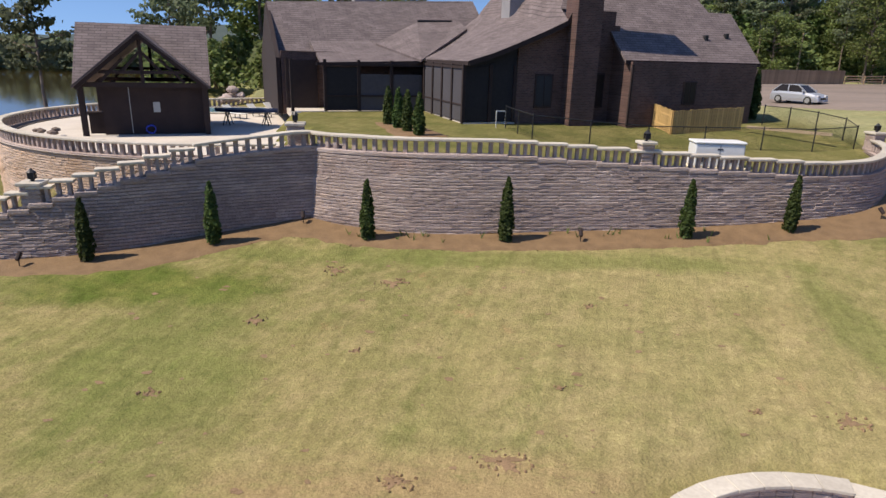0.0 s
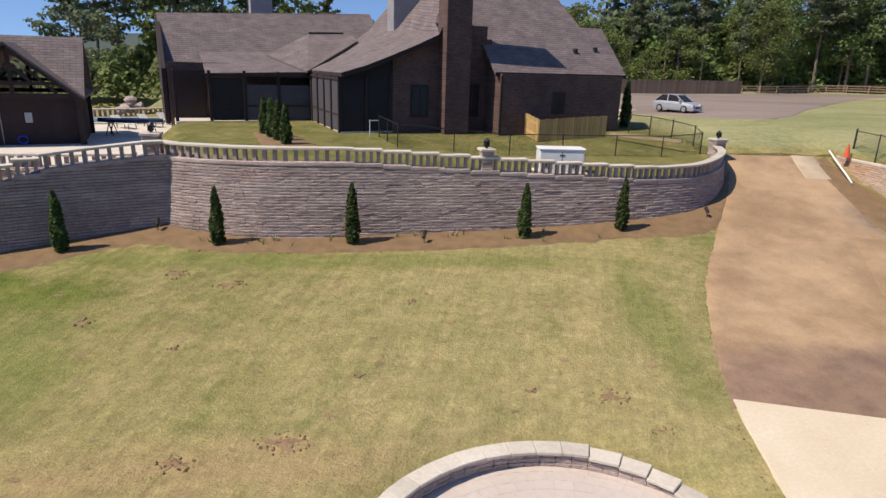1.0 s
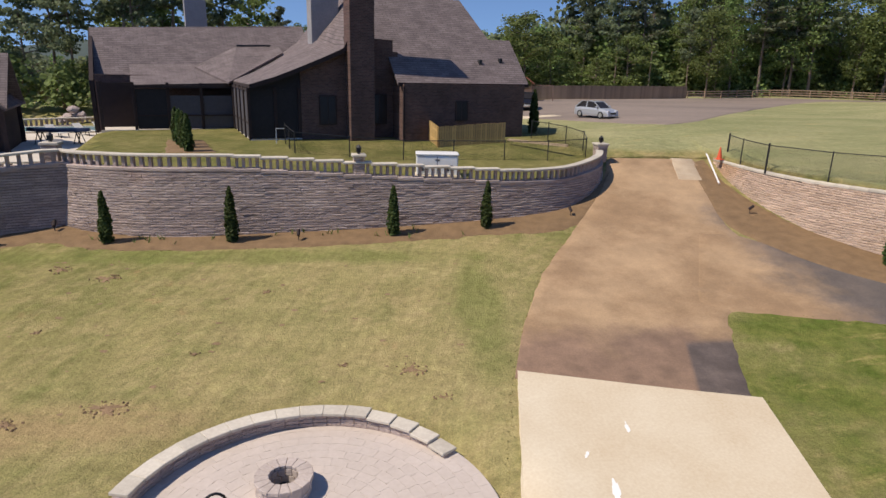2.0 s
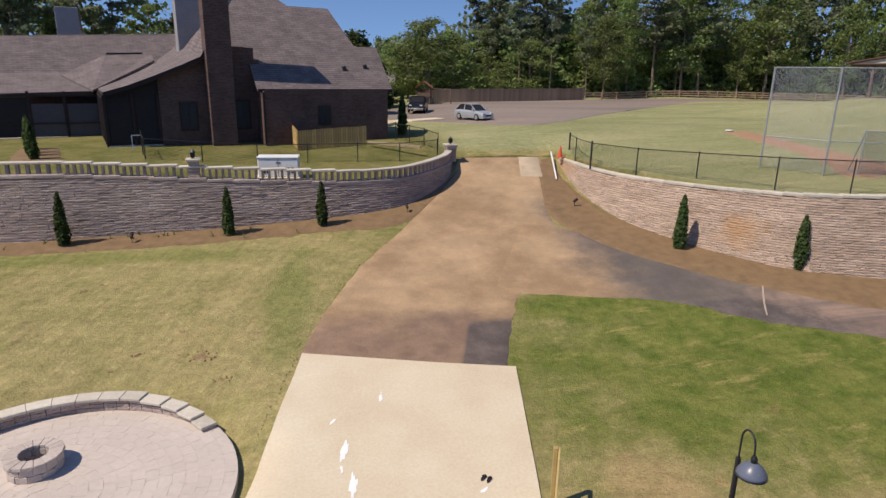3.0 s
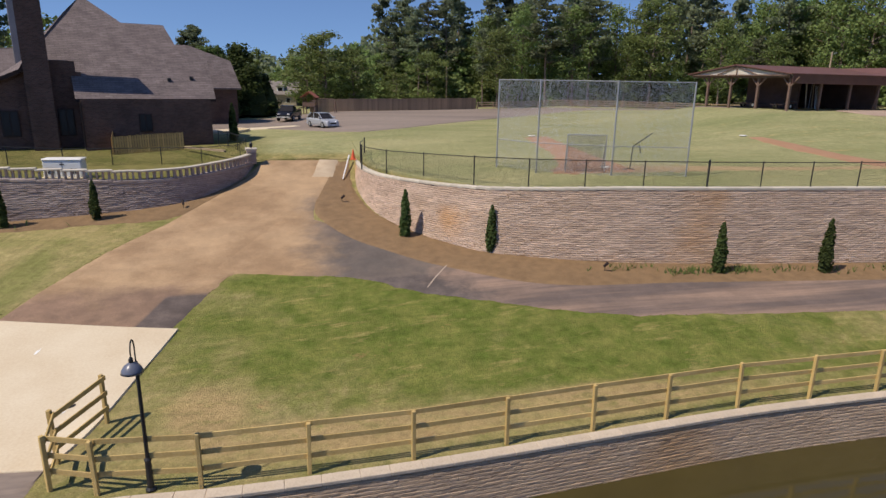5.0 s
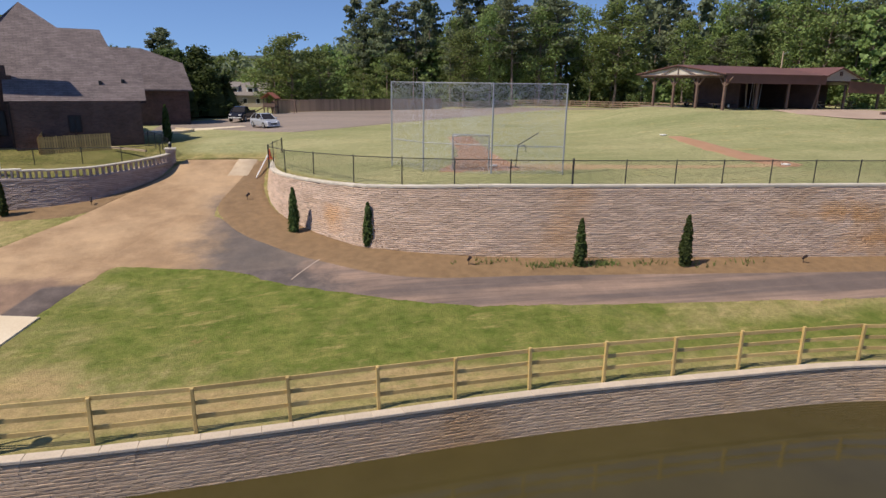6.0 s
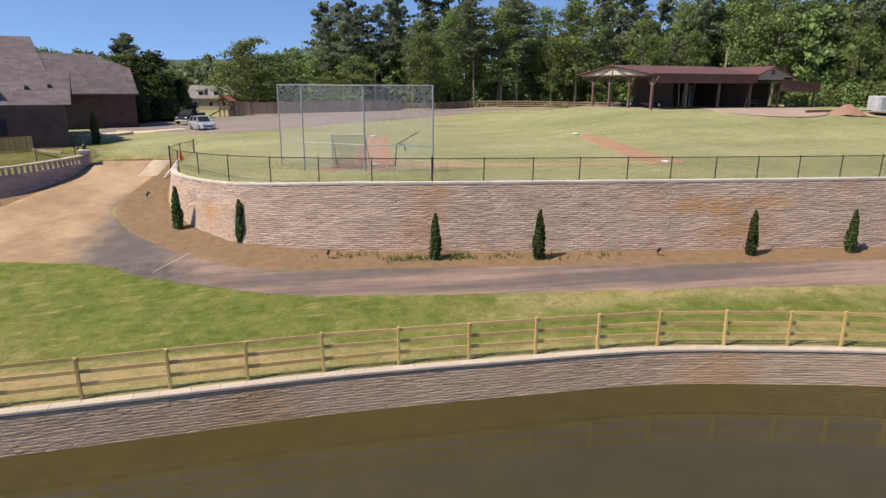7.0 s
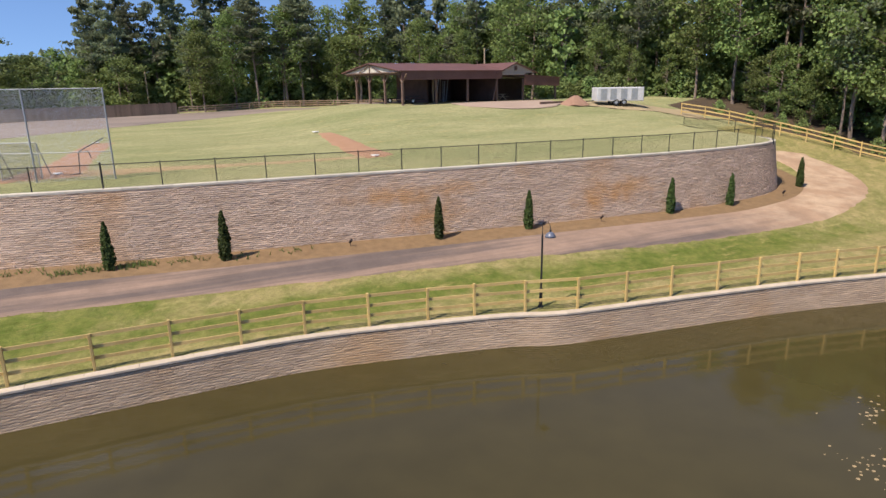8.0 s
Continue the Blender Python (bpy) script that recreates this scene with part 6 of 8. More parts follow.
    leaf_clumps(bm, 70000, spot, 0.75, rnd, 0.8)
    tagged(finish("deep_woods", bm, LEAF_PINE), "dark green depth of the woods behind the field", "woods", kind="stuff")


place_trees()
# leaf litter whose dark brown also holds the deep shade of the woods
SHADED_LITTER = material("shaded_leaf_litter", (0.035, 0.024, 0.014), (0.10, 0.066, 0.038), scale=0.8, bump=0.8, fine=16, contrast=0.6)
sheet("forest_floor", [(x, y) for x, y, _ in WOODS_EDGE[5:-2]], set_back([(x, y) for x, y, _ in WOODS_EDGE], 30)[5:-2], SHADED_LITTER, 0.05, "brown leaf litter under the trees, their shade put into its colour", "forest floor", land, step=1.5)
sheet("forest_floor", [(103.5, 39.0), (104.2, 34.5), (107.2, 30.0), (110.0, 26.0), (111.6, 22.5), (112.4, 17.0), (112.0, 10.0), (112.0, 0.0)], [(112.5, 42.0), (115.0, 35.0), (117.0, 30.0), (118.0, 25.0), (119.0, 20.0), (119.0, 15.0), (119.0, 8.0), (119.0, 0.0)], SHADED_LITTER, 0.045, "brown leaf litter behind the rail fence, tree shade put into its colour", "forest floor", land, step=1.0, rag=0.4)
APRON_SOIL = material("pale_soil", (0.285, 0.225, 0.125), (0.42, 0.325, 0.20), scale=0.4, bump=0.4, fine=30, contrast=0.5)
sheet("bare_soil", [(88.5, 37.0), (93.0, 33.6), (98.0, 33.0), (103.0, 32.4)], [(89.0, 39.0), (94.0, 38.2), (99.0, 37.5), (104.0, 36.5)], APRON_SOIL, 0.035, "bare tan soil beside the parked trailer", "bare soil", land, rag=0.5)
bm = bmesh.new()
far, near = [], []
for i in range(61):
    x = -720 + 12 * i
    h = 15 + 7 * noise.noise(Vector((x * 0.004, 1.3, 0))) + 3 * noise.noise(Vector((x * 0.03, 4.1, 0))) + 14 * ease(-420, -260, x)
    far.append(bm.verts.new((x, 620 - 0.1 * x, h))), near.append(bm.verts.new((x, 470 - 0.1 * x, 0.2)))
for i in range(60):
    bm.faces.new((near[i], near[i + 1], far[i + 1], far[i]))
# distance haze is painted into the ridge's blue-green colour
tagged(finish("backdrop", bm, material("hazy_woods", (0.035, 0.055, 0.045), (0.065, 0.09, 0.075), scale=0.05, bump=0, fine=6), True), "hazy wooded ridge beyond the lake", "hill", kind="structure")


# ---- house terrace: hedge, generator, edging ----
for i, (x, y) in enumerate(((-5.6, 33.6), (-5.0, 32.3), (-4.5, 31.2), (-3.9, 29.9))):
    copy_thing(first, pose(x, y, upper(x, y) + 0.02, 0, 0, 80 * i) @ Matrix.Diagonal((1.05, 1.05, 0.86, 1)))
copy_thing(first, pose(16.4, 41.0, upper(16.4, 41.0), 0, 0, 10) @ Matrix.Diagonal((1.3, 1.3, 1.35, 1)))
sheet("mulch_bed", [(-6.3, 34.2), (-4.8, 29.4)], [(-4.4, 34.2), (-2.6, 29.8)], MULCH, 0.04, "brown mulch under the row of four arborvitae", "mulch bed", upper)


def generator():
    g = thing("generator", pose(8.5, 27.4, upper(8.5, 27.4), 0, 0, -2) @ Matrix.Diagonal((0.93, 0.93, 0.9, 1)), "white standby generator cabinet on the terrace lawn", "generator")
    part("pad", boxes((-1.25, 1.25, -0.6, 0.6, -0.1, 0.08), bevel=0.02), CONCRETE, g)
    part("cabinet", boxes((-1.08, 1.08, -0.45, 0.45, 0.08, 1.12), bevel=0.05), WHITE_PAINT, g)
    part("lid", boxes((-1.12, 1.12, -0.49, 0.49, 1.125, 1.24), bevel=0.04), WHITE_PAINT, g)
    for u in (-0.75, -0.55, 0.55, 0.75):
        part("vent_louvre", boxes((u - 0.07, u + 0.07, -0.47, -0.452, 0.3, 0.62)), SCREEN, g)
    part("badge", boxes((-0.12, 0.12, -0.465, -0.452, 0.86, 0.93)), SCREEN, g, "plain grey maker's badge")
    part("door_seam", boxes((-0.012, 0.012, -0.458, -0.449, 0.14, 1.08)), SCREEN, g)


generator()
TIMBER = material("timber_edging", (0.34, 0.25, 0.16), (0.48, 0.37, 0.25), scale=1.5)
edging = tagged(finish("timber_edging", beams(((13.6, 35.6, 5.0), (16.6, 32.9, 5.0), 0.14)), TIMBER), "pale timber edging board beside the terrace fence", "edging")
board = thing("frame_screen", pose(0.1, 33.6, upper(0.1, 33.6), 0, 0, 15), "small white open metal frame on the lawn", "frame")
for w in (((-0.25, 0, 0), (-0.25, 0, 0.85), 0.04), ((0.25, 0, 0), (0.25, 0, 0.85), 0.04), ((-0.27, 0, 0.85), (0.27, 0, 0.85), 0.04)):
    part("bar", beams(w), WHITE_PAINT, board)


# ---- stone pillars with lanterns ----
def pillar(x, y, z0, z1, wide=0.62):
    p = thing("stone_pillar", pose(x, y, z0, 0, 0, 8), "square grey stone pillar with a cap and a black lantern", "pillar", "balustrade pillars")
    h = z1 - z0
    rnd = random.Random(int(x * 10))
    z = 0.0
    while z < h - 0.05:
        t = min(0.16, h - z)
        k = wide / 2 * rnd.uniform(0.95, 1.04)
        part("stone_course", boxes((-k, k, -k, k, z, z + t - 0.006), bevel=0.02), WALL_STONE, p)
        z += t
    part("cap", boxes((-wide / 2 - 0.07, wide / 2 + 0.07, -wide / 2 - 0.07, wide / 2 + 0.07, h, h + 0.11), bevel=0.02), CAP_STONE, p)
    lan = part("lantern", boxes((-0.09, 0.09, -0.09, 0.09, h + 0.19, h + 0.40)), GLASS_DARK, p, "black metal lantern")
    part("lantern_base", lathe(bmesh.new(), [(0.10, h + 0.11), (0.05, h + 0.14), (0.10, h + 0.19)], 8), BLACK_METAL, lan)
    part("lantern_roof", lathe(bmesh.new(), [(0.15, h + 0.40), (0.07, h + 0.47), (0.02, h + 0.53)], 8), BLACK_METAL, lan)
    for a, b in ((-0.09, -0.09), (0.09, -0.09), (0.09, 0.09), (-0.09, 0.09)):
        part("lantern_bar", beams(((a, b, h + 0.19), (a, b, h + 0.40), 0.02)), BLACK_METAL, lan)


pillar(4.83, 25.12, 4.2, 5.32, 0.48)
pillar(-8.55, 26.1, 4.2, 5.55)
pillar(18.35, 32.3, 4.2, 5.15)
pillar(-16.1, 21.55, 2.4, 3.95)


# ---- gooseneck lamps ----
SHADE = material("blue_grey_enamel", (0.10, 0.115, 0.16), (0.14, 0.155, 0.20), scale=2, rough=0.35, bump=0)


def street_lamp(x, y, turn):
    lamp = thing("street_lamp", pose(x, y, lower(x, y), 0, 0, turn) @ Matrix.Diagonal((1, 1, 1.1, 1)), "black gooseneck lamp post with a blue grey dome shade", "lamp", "gooseneck lamps")
    part("base", lathe(bmesh.new(), [(0.13, -0.05), (0.13, 0.05), (0.085, 0.10), (0.075, 0.75), (0.095, 0.80), (0.05, 0.86)], 12), BLACK_METAL, lamp)
    part("pole", lathe(bmesh.new(), [(0.05, 0.8), (0.045, 3.2)], 12), BLACK_METAL, lamp)
    pts = [Vector((0, 0, 3.15))] + [Vector((-0.17 + 0.17 * math.cos(t), 0, 3.56 + 0.20 * math.sin(t))) for t in np.linspace(0, math.pi, 10)] + [Vector((-0.36, 0, 3.32))]
    bm = bmesh.new()
    for a, b in zip(pts, pts[1:]):
        beam(bm, a, b, 0.035, sides=8)
    part("gooseneck", bm, BLACK_METAL, lamp)
    shade = part("shade", lathe(bmesh.new(), [(0.045, 3.34), (0.09, 3.32), (0.175, 3.26), (0.235, 3.17), (0.25, 3.11), (0.22, 3.13), (0.03, 3.21)], 20, -0.36), SHADE, lamp, "domed blue grey shade", True)
    part("finial", lathe(bmesh.new(), [(0.05, 3.33), (0.055, 3.40), (0.03, 3.45)], 10, -0.36), BLACK_METAL, shade)


street_lamp(17.75, 3.0, 90)
street_lamp(59.4, 1.95, 135)
street_lamp(3.9, 4.6, 25)


# ---- round patio, seat wall, fire pit ----
PAVER = material("tumbled_paver", (0.47, 0.40, 0.345), (0.60, 0.525, 0.47), scale=0.7, bump=0.4, fine=10, spread=0.03, contrast=0.62)
CX, CY, CR, CZ = 4.3, 8.3, 4.3, -0.08


def round_patio():
    root = thing("pavement", Matrix.Translation((CX, CY, CZ)), "round pale paver patio beside the lawn", "patio", kind="structure")
    bm = lathe(bmesh.new(), [(CR, -0.75), (CR, -0.006), (0.4, -0.006)], 64)
    part("bed", bm, material("paver_joint", (0.455, 0.390, 0.337), (0.575, 0.505, 0.450), scale=2), root)
    rnd = random.Random(2)
    verts, faces, n = [], [], 0
    r = CR - 0.30
    while r > 0.15:
        k = max(4, int(2 * math.pi * (r + 0.15) / 0.42))
        ph = rnd.random()
        for i in range(k):
            a0, a1 = 2 * math.pi * (i + ph) / k + 0.0025 / max(r, .3), 2 * math.pi * (i + 1 + ph) / k - 0.0025 / max(r, .3)
            z = rnd.uniform(0, 0.002)
            q = [(rr * math.cos(a), rr * math.sin(a), zz) for zz in (-0.03, z) for rr, a in ((r + 0.002, a0), (r + 0.298, a0), (r + 0.298, a1), (r + 0.002, a1))]
            fs = [(4, 5, 6, 7), (0, 1, 5, 4), (1, 2, 6, 5), (2, 3, 7, 6), (3, 0, 4, 7)]
            if n < 300:
                me = bpy.data.meshes.new("paver")
                me.from_pydata(q, [], fs)
                me.materials.append(PAVER)
                share("paver", me, root, Matrix.Identity(4))
                n += 1
            else:
                m = len(verts)
                verts += q
                faces += [tuple(m + j for j in f) for f in fs]
        r -= 0.30
    if verts:
        me = bpy.data.meshes.new("inner_pavers")
        me.from_pydata(verts, [], faces)
        me.materials.append(PAVER)
        share("inner_pavers", me, root, Matrix.Identity(4))


round_patio()


def ring_stones(root, name, cx, cy, r0, r1, z0, z1, a0, a1, long, mat, rnd, bevel=0.012):
    n = max(1, round(abs(a1 - a0) * (r0 + r1) / 2 / long))
    for i in range(n):
        b0, b1 = a0 + (a1 - a0) * i / n, a0 + (a1 - a0) * (i + 1) / n
        g = 0.004 / r1
        k = rnd.uniform(-0.008, 0.008)
        bm = bmesh.new()
        bot = [bm.verts.new((cx + r * math.cos(b), cy + r * math.sin(b), z0 + 0.003)) for r, b in ((r0 + k, b0 + g), (r1 + k, b0 + g), (r1 + k, b1 - g), (r0 + k, b1 - g))]
        top = [bm.verts.new((v.co.x, v.co.y, z1 - 0.003)) for v in bot]
        bm.faces.new(bot[::-1]), bm.faces.new(top)
        for j in range(4):
            bm.faces.new((bot[j], bot[(j + 1) % 4], top[(j + 1) % 4], top[j]))
        bmesh.ops.recalc_face_normals(bm, faces=bm.faces)
        bmesh.ops.bevel(bm, geom=list(bm.edges), offset=bevel, segments=1, affect="EDGES")
        part(name, bm, mat, root)


def seat_wall():
    root = thing("seat_wall", Matrix.Translation((CX, CY, CZ)), "low curved grey block seat wall stepping down at its end", "wall")
    rnd = random.Random(4)
    r0, r1 = CR - 0.42, CR - 0.08
    for i, (lo, hi, tall) in enumerate(((radians(72), radians(168), 3), (radians(62), radians(72), 2.5), (radians(53), radians(62), 2), (radians(44), radians(53), 1.4), (radians(36), radians(44), 0.6))):
        h = 0.0
        for c in range(int(math.ceil(tall))):
            z1 = min(h + 0.11, tall * 0.11)
            ring_stones(root, "stone_block", 0, 0, r0, r1, h, z1, lo, hi, 0.38, WALL_STONE, rnd)
            h = z1
        ring_stones(root, "cap_stone", 0, 0, r0 - 0.06, r1 + 0.06, h, h + 0.09, lo, hi, 0.62, CAP_STONE, rnd)


seat_wall()


PIT_STONE = material("fire_pit_stone", (0.40, 0.33, 0.29), (0.55, 0.475, 0.43), scale=1.6, bump=0.6, fine=10, spread=0.04)


def fire_pit():
    root = thing("fire_pit", Matrix.Translation((3.72, 9.55, CZ)), "round grey stone fire pit on the patio", "fire pit")
    rnd = random.Random(8)
    for c in range(2):
        ring_stones(root, "stone_block", 0, 0, 0.34, 0.62, 0.18 * c, 0.18 * c + 0.18, 0.2 * c, 0.2 * c + 2 * math.pi, 0.24, PIT_STONE, rnd, 0.012)
    ring_stones(root, "cap_stone", 0, 0, 0.33, 0.66, 0.36, 0.46, 0, 2 * math.pi, 0.20, PIT_STONE, rnd, 0.012)
    part("ash_bed", lathe(bmesh.new(), [(0.33, 0.02), (0.2, 0.05), (0.05, 0.06)], 16), material("ash", (0.03, 0.028, 0.027), (0.07, 0.065, 0.06), scale=6), root)


fire_pit()

# ---- small things on the ground ----
SPLASH = material("white_paint_splash", (0.78, 0.77, 0.74), (0.86, 0.85, 0.82), scale=3, rough=0.6, bump=0)


def flat_patch(name, x, y, rx, ry, turn, mat, lift, label, category, seed, height=lower, thick=0.004):
    """A thin irregular patch lying on the ground."""
    rnd = random.Random(seed)
    bm = bmesh.new()
    c, s = math.cos(radians(turn)), math.sin(radians(turn))
    ring = []
    for i in range(22):
        a = 2 * math.pi * i / 22
        k = rnd.uniform(0.55, 1.1)
        u, v = rx * k * math.cos(a), ry * k * math.sin(a)
        px, py = x + u * c - v * s, y + u * s + v * c
        ring.append(bm.verts.new((px, py, height(px, py) + lift)))
    mid = bm.verts.new((x, y, height(x, y) + lift + thick))
    for i in range(22):
        bm.faces.new((ring[i], ring[(i + 1) % 22], mid))
    return tagged(finish(name, bm, mat, True), label, category)


for i, (x, y, rx, ry, t) in enumerate(((11.17, 8.9, 0.45, 0.10, 80), (11.35, 7.6, 0.5, 0.11, 85), (12.3, 11.2, 0.28, 0.06, 80), (10.9, 10.2, 0.18, 0.05, 60), (14.4, 7.0, 0.2, 0.05, 40), (11.1, 8.2, 0.16, 0.04, 95))):
    flat_patch("paint_splash", x, y, rx, ry, t, SPLASH, 0.066, "white paint splash dried on the concrete pad", "paint", i)
CLAY = material("bare_clay", (0.19, 0.120, 0.060), (0.33, 0.215, 0.120), scale=1.5, bump=0.8, fine=16)


def sandal(x, y, turn):
    """A flat rubber sole with a strap over its front half."""
    sole = bmesh.new()
    low, high = [], []
    for i in range(16):
        a = 2 * math.pi * i / 16
        u, v = 0.13 * math.cos(a), 0.048 * math.sin(a) * (1 + 0.18 * math.cos(a))
        low.append(sole.verts.new((u, v, 0))), high.append(sole.verts.new((u, v, 0.025)))
    sole.faces.new(low[::-1]), sole.faces.new(high)
    for i in range(16):
        sole.faces.new((low[i], low[(i + 1) % 16], high[(i + 1) % 16], high[i]))
    shoe = thing("sandal", pose(x, y, lower(x, y) + 0.062, 0, 0, turn), "dark rubber sandal lying on the concrete pad", "sandal", "pair of sandals")
    part("sole", sole, BLACK_METAL, shoe)
    part("strap", beams(((0.03, -0.045, 0.02), (0.05, 0, 0.06), 0.03), ((0.05, 0, 0.06), (0.03, 0.045, 0.02), 0.03)), BLACK_METAL, shoe)


sandal(14.48, 7.40, 50)
sandal(14.60, 7.32, 56)


def clod_patch(x, y, size, seed):
    """Torn turf: a bare patch with clods of soil on it."""
    rnd = random.Random(seed)
    root = thing("bare_patch", Matrix.Translation((x, y, lower(x, y))), "torn bare patch of clay and clods in the lawn", "bare patch", "torn turf")
    bm = bmesh.new()
    n = int(34 * size)
    for _ in range(n):
        a, r = rnd.uniform(0, 6.283), size * 0.5 * math.sqrt(rnd.random())
        cx, cy, k = r * math.cos(a) * 1.3, r * math.sin(a) * 0.8, rnd.uniform(0.015, 0.05)
        z = lower(x + cx, y + cy) - lower(x, y)
        m = Matrix.Translation((cx, cy, z + k * 0.25)) @ Euler((rnd.uniform(0, 3), rnd.uniform(0, 3), rnd.uniform(0, 3))).to_matrix().to_4x4() @ Matrix.Diagonal((k * rnd.uniform(0.8, 1.6), k, k * 0.6, 1))
        bmesh.ops.create_icosphere(bm, subdivisions=1, radius=1, matrix=m)
    ob = part("loose_soil", bm, CLAY, root)
    tagged(ob, kind="stuff")
    bm = bmesh.new()
    ring = []
    for i in range(40):
        a, k = 2 * math.pi * i / 40, rnd.uniform(0.25, 0.95) * (1 + 0.35 * math.sin(3 * i / 7 + seed))
        px, py = size * 0.50 * k * math.cos(a), size * 0.30 * k * math.sin(a)
        ring.append(bm.verts.new((px, py, lower(x + px, y + py) - lower(x, y) + 0.012)))
    mid = bm.verts.new((0, 0, 0.018))
    for i in range(40):
        bm.faces.new((ring[i], ring[(i + 1) % 40], mid))
    part("soil", bm, CLAY, root)


for i, (x, y, z) in enumerate(((-1.45, 12.75, 1.1), (-4.3, 20.1, 0.9), (-6.2, 20.8, 0.8), (-3.6, 12.1, 0.8), (6.75, 14.2, 0.8), (4.75, 14.5, 0.3), (-8.0, 17.8, 0.6), (7.6, 12.9, 0.5), (1.7, 19.0, 0.4), (0.2, 15.2, 0.35), (-5.0, 16.5, 0.35), (-9.6, 14.6, 0.5))):
    clod_patch(x, y, z, i)


dv = random.Random(31)
verts, faces = [], []
for _ in range(110):
    x, y = dv.uniform(-12, 9), dv.uniform(11, 22)
    if y > 21.5 - 0.02 * x or math.hypot(x - 4.3, y - 8.3) < 5 or (x > 7 and y < 15):
        continue
    r, k = dv.uniform(0.02, 0.09), len(verts)
    for i in range(7):
        a, q = 6.283 * i / 7, r * dv.uniform(0.4, 1.3)
        verts.append((x + q * 1.6 * math.cos(a), y + q * math.sin(a), lower(x + q * 1.6 * math.cos(a), y + q * math.sin(a)) + 0.014))
    faces.append(tuple(range(k, k + 7)))
me = bpy.data.meshes.new("divots")
me.from_pydata(verts, [], faces)
me.materials.append(CLAY)
tagged(new("divots", me), "small dark divots scattered over the lawn", "divots", kind="stuff")


def ground_light(x, y, turn):
    f = thing("spot_light", pose(x, y, lower(x, y) + 0.04, 0, 0, turn), "small bronze landscape spotlight in the mulch", "spotlight", "wall spotlights")
    part("stake", beam(bmesh.new(), (0, 0, -0.05), (0, 0, 0.22), 0.035, sides=8), BLACK_METAL, f)
    part("head", beam(bmesh.new(), (0, -0.06, 0.22), (0, 0.14, 0.42), 0.13, sides=10, w2=0.16), WOOD_DARK, f)


for x, y, t in ((-16.3, 20.5, 0), (2.3, 23.4, 0), (14.9, 25.9, 20), (24.0, 25.9, 250), (35.6, 14.1, 200), (53.4, 12.3, 190), (70.3, 11.0, 180), (88.6, 11.3, 170), (-8.0, 24.3, 10)):
    ground_light(x, y, t)


def cone(x, y, z):
    c = thing("safety_cone", pose(x, y, z), "orange safety cone at the wall's end", "traffic cone")
    ORANGE = material("safety_orange", (0.62, 0.085, 0.03), (0.75, 0.13, 0.05), scale=3, rough=0.5, bump=0)
    part("base", boxes((-0.2, 0.2, -0.2, 0.2, 0, 0.04), bevel=0.01), ORANGE, c)
    part("cone", lathe(bmesh.new(), [(0.16, 0.04), (0.11, 0.3), (0.03, 0.7), (0.02, 0.72)], 14), ORANGE, c)


cone(25.15, 31.5, 4.5)
pipe = beam(bmesh.new(), (24.3, 29.6, 3.45), (24.95, 32.6, 4.68), 0.09, sides=10)
tagged(finish("plastic_pipe", pipe, WHITE_PAINT), "white plastic pipe lying on the bank beside the driveway", "pipe")
sheet("steel_plate", [(22.35, 30.4), (22.9, 32.7)], [(23.6, 30.3), (24.1, 32.7)], material("rusty_plate", (0.40, 0.30, 0.20), (0.52, 0.42, 0.30), scale=1.5), 0.07, "pale clay-dusted plate lying across the driveway", "plate", ramp_height)
for x, y, h in ((39.9, 36.3, upper), (56.9, 32.9, upper), (57.6, 19.5, upper), (38.7, 21.0, upper)):
    b = boxes((-0.22, 0.22, -0.22, 0.22, 0, 0.07), bevel=0.02)
    tagged(finish("base_bag", b, WHITE_PAINT), "white canvas base bag on the red clay", "base", "bases").matrix_basis = pose(x, y, h(x, y) + 0.04, 0, 0, 30)


def net_frame():
    root = thing("batting_screen", pose(37.1, 20.2, upper(37.1, 20.2), 0, 0, -20), "metal framed practice net with red dirt behind", "net", "practice gear")
    for a, b in (((-1.05, 0, 0), (-1.05, 0, 2.05)), ((1.05, 0, 0), (1.05, 0, 2.05)), ((-1.05, 0, 2.05), (1.05, 0, 2.05)), ((-1.05, 0, 0.04), (-1.05, 1.0, 0.04)), ((1.05, 0, 0.04), (1.05, 1.0, 0.04)), ((-1.05, 1.0, 0.04), (-1.05, 0, 1.9)), ((1.05, 1.0, 0.04), (1.05, 0, 1.9))):
        part("tube", beams((a, b, 0.06), sides=8), GALV, root)
    bm = bmesh.new()
    uv = bm.loops.layers.uv.new("UVMap")
    f = bm.faces.new([bm.verts.new(p) for p in ((-1.05, 0, 0.03), (1.05, 0, 0.03), (1.05, 0, 2.03), (-1.05, 0, 2.03))])
    for lp, c in zip(f.loops, ((0, 0), (2.1, 0), (2.1, 2.0), (0, 2.0))):
        lp[uv].uv = c
    part("netting", bm, NET, root)
    rig = thing("batting_tee", pose(39.9, 20.3, upper(39.9, 20.3), 0, 0, 15), "black swing trainer stand on the field", "trainer", "practice gear")
    for a, b in (((-0.5, 0, 0.03), (0.7, 0, 0.03)), ((0, -0.4, 0.03), (0, 0.4, 0.03)), ((0, 0, 0), (0.1, 0, 1.3)), ((0.1, 0, 1.3), (1.5, 0, 2.0)), ((0.1, 0, 1.25), (0.6, 0, 1.3)), ((0.6, 0, 1.3), (0.7, 0, 0.9))):
        part("bar", beams((a, b, 0.06), sides=6), BLACK_METAL, rig)


NET = mesh_fabric("black_netting", (0.02, 0.025, 0.02), 0.05, 0.009)
net_frame()


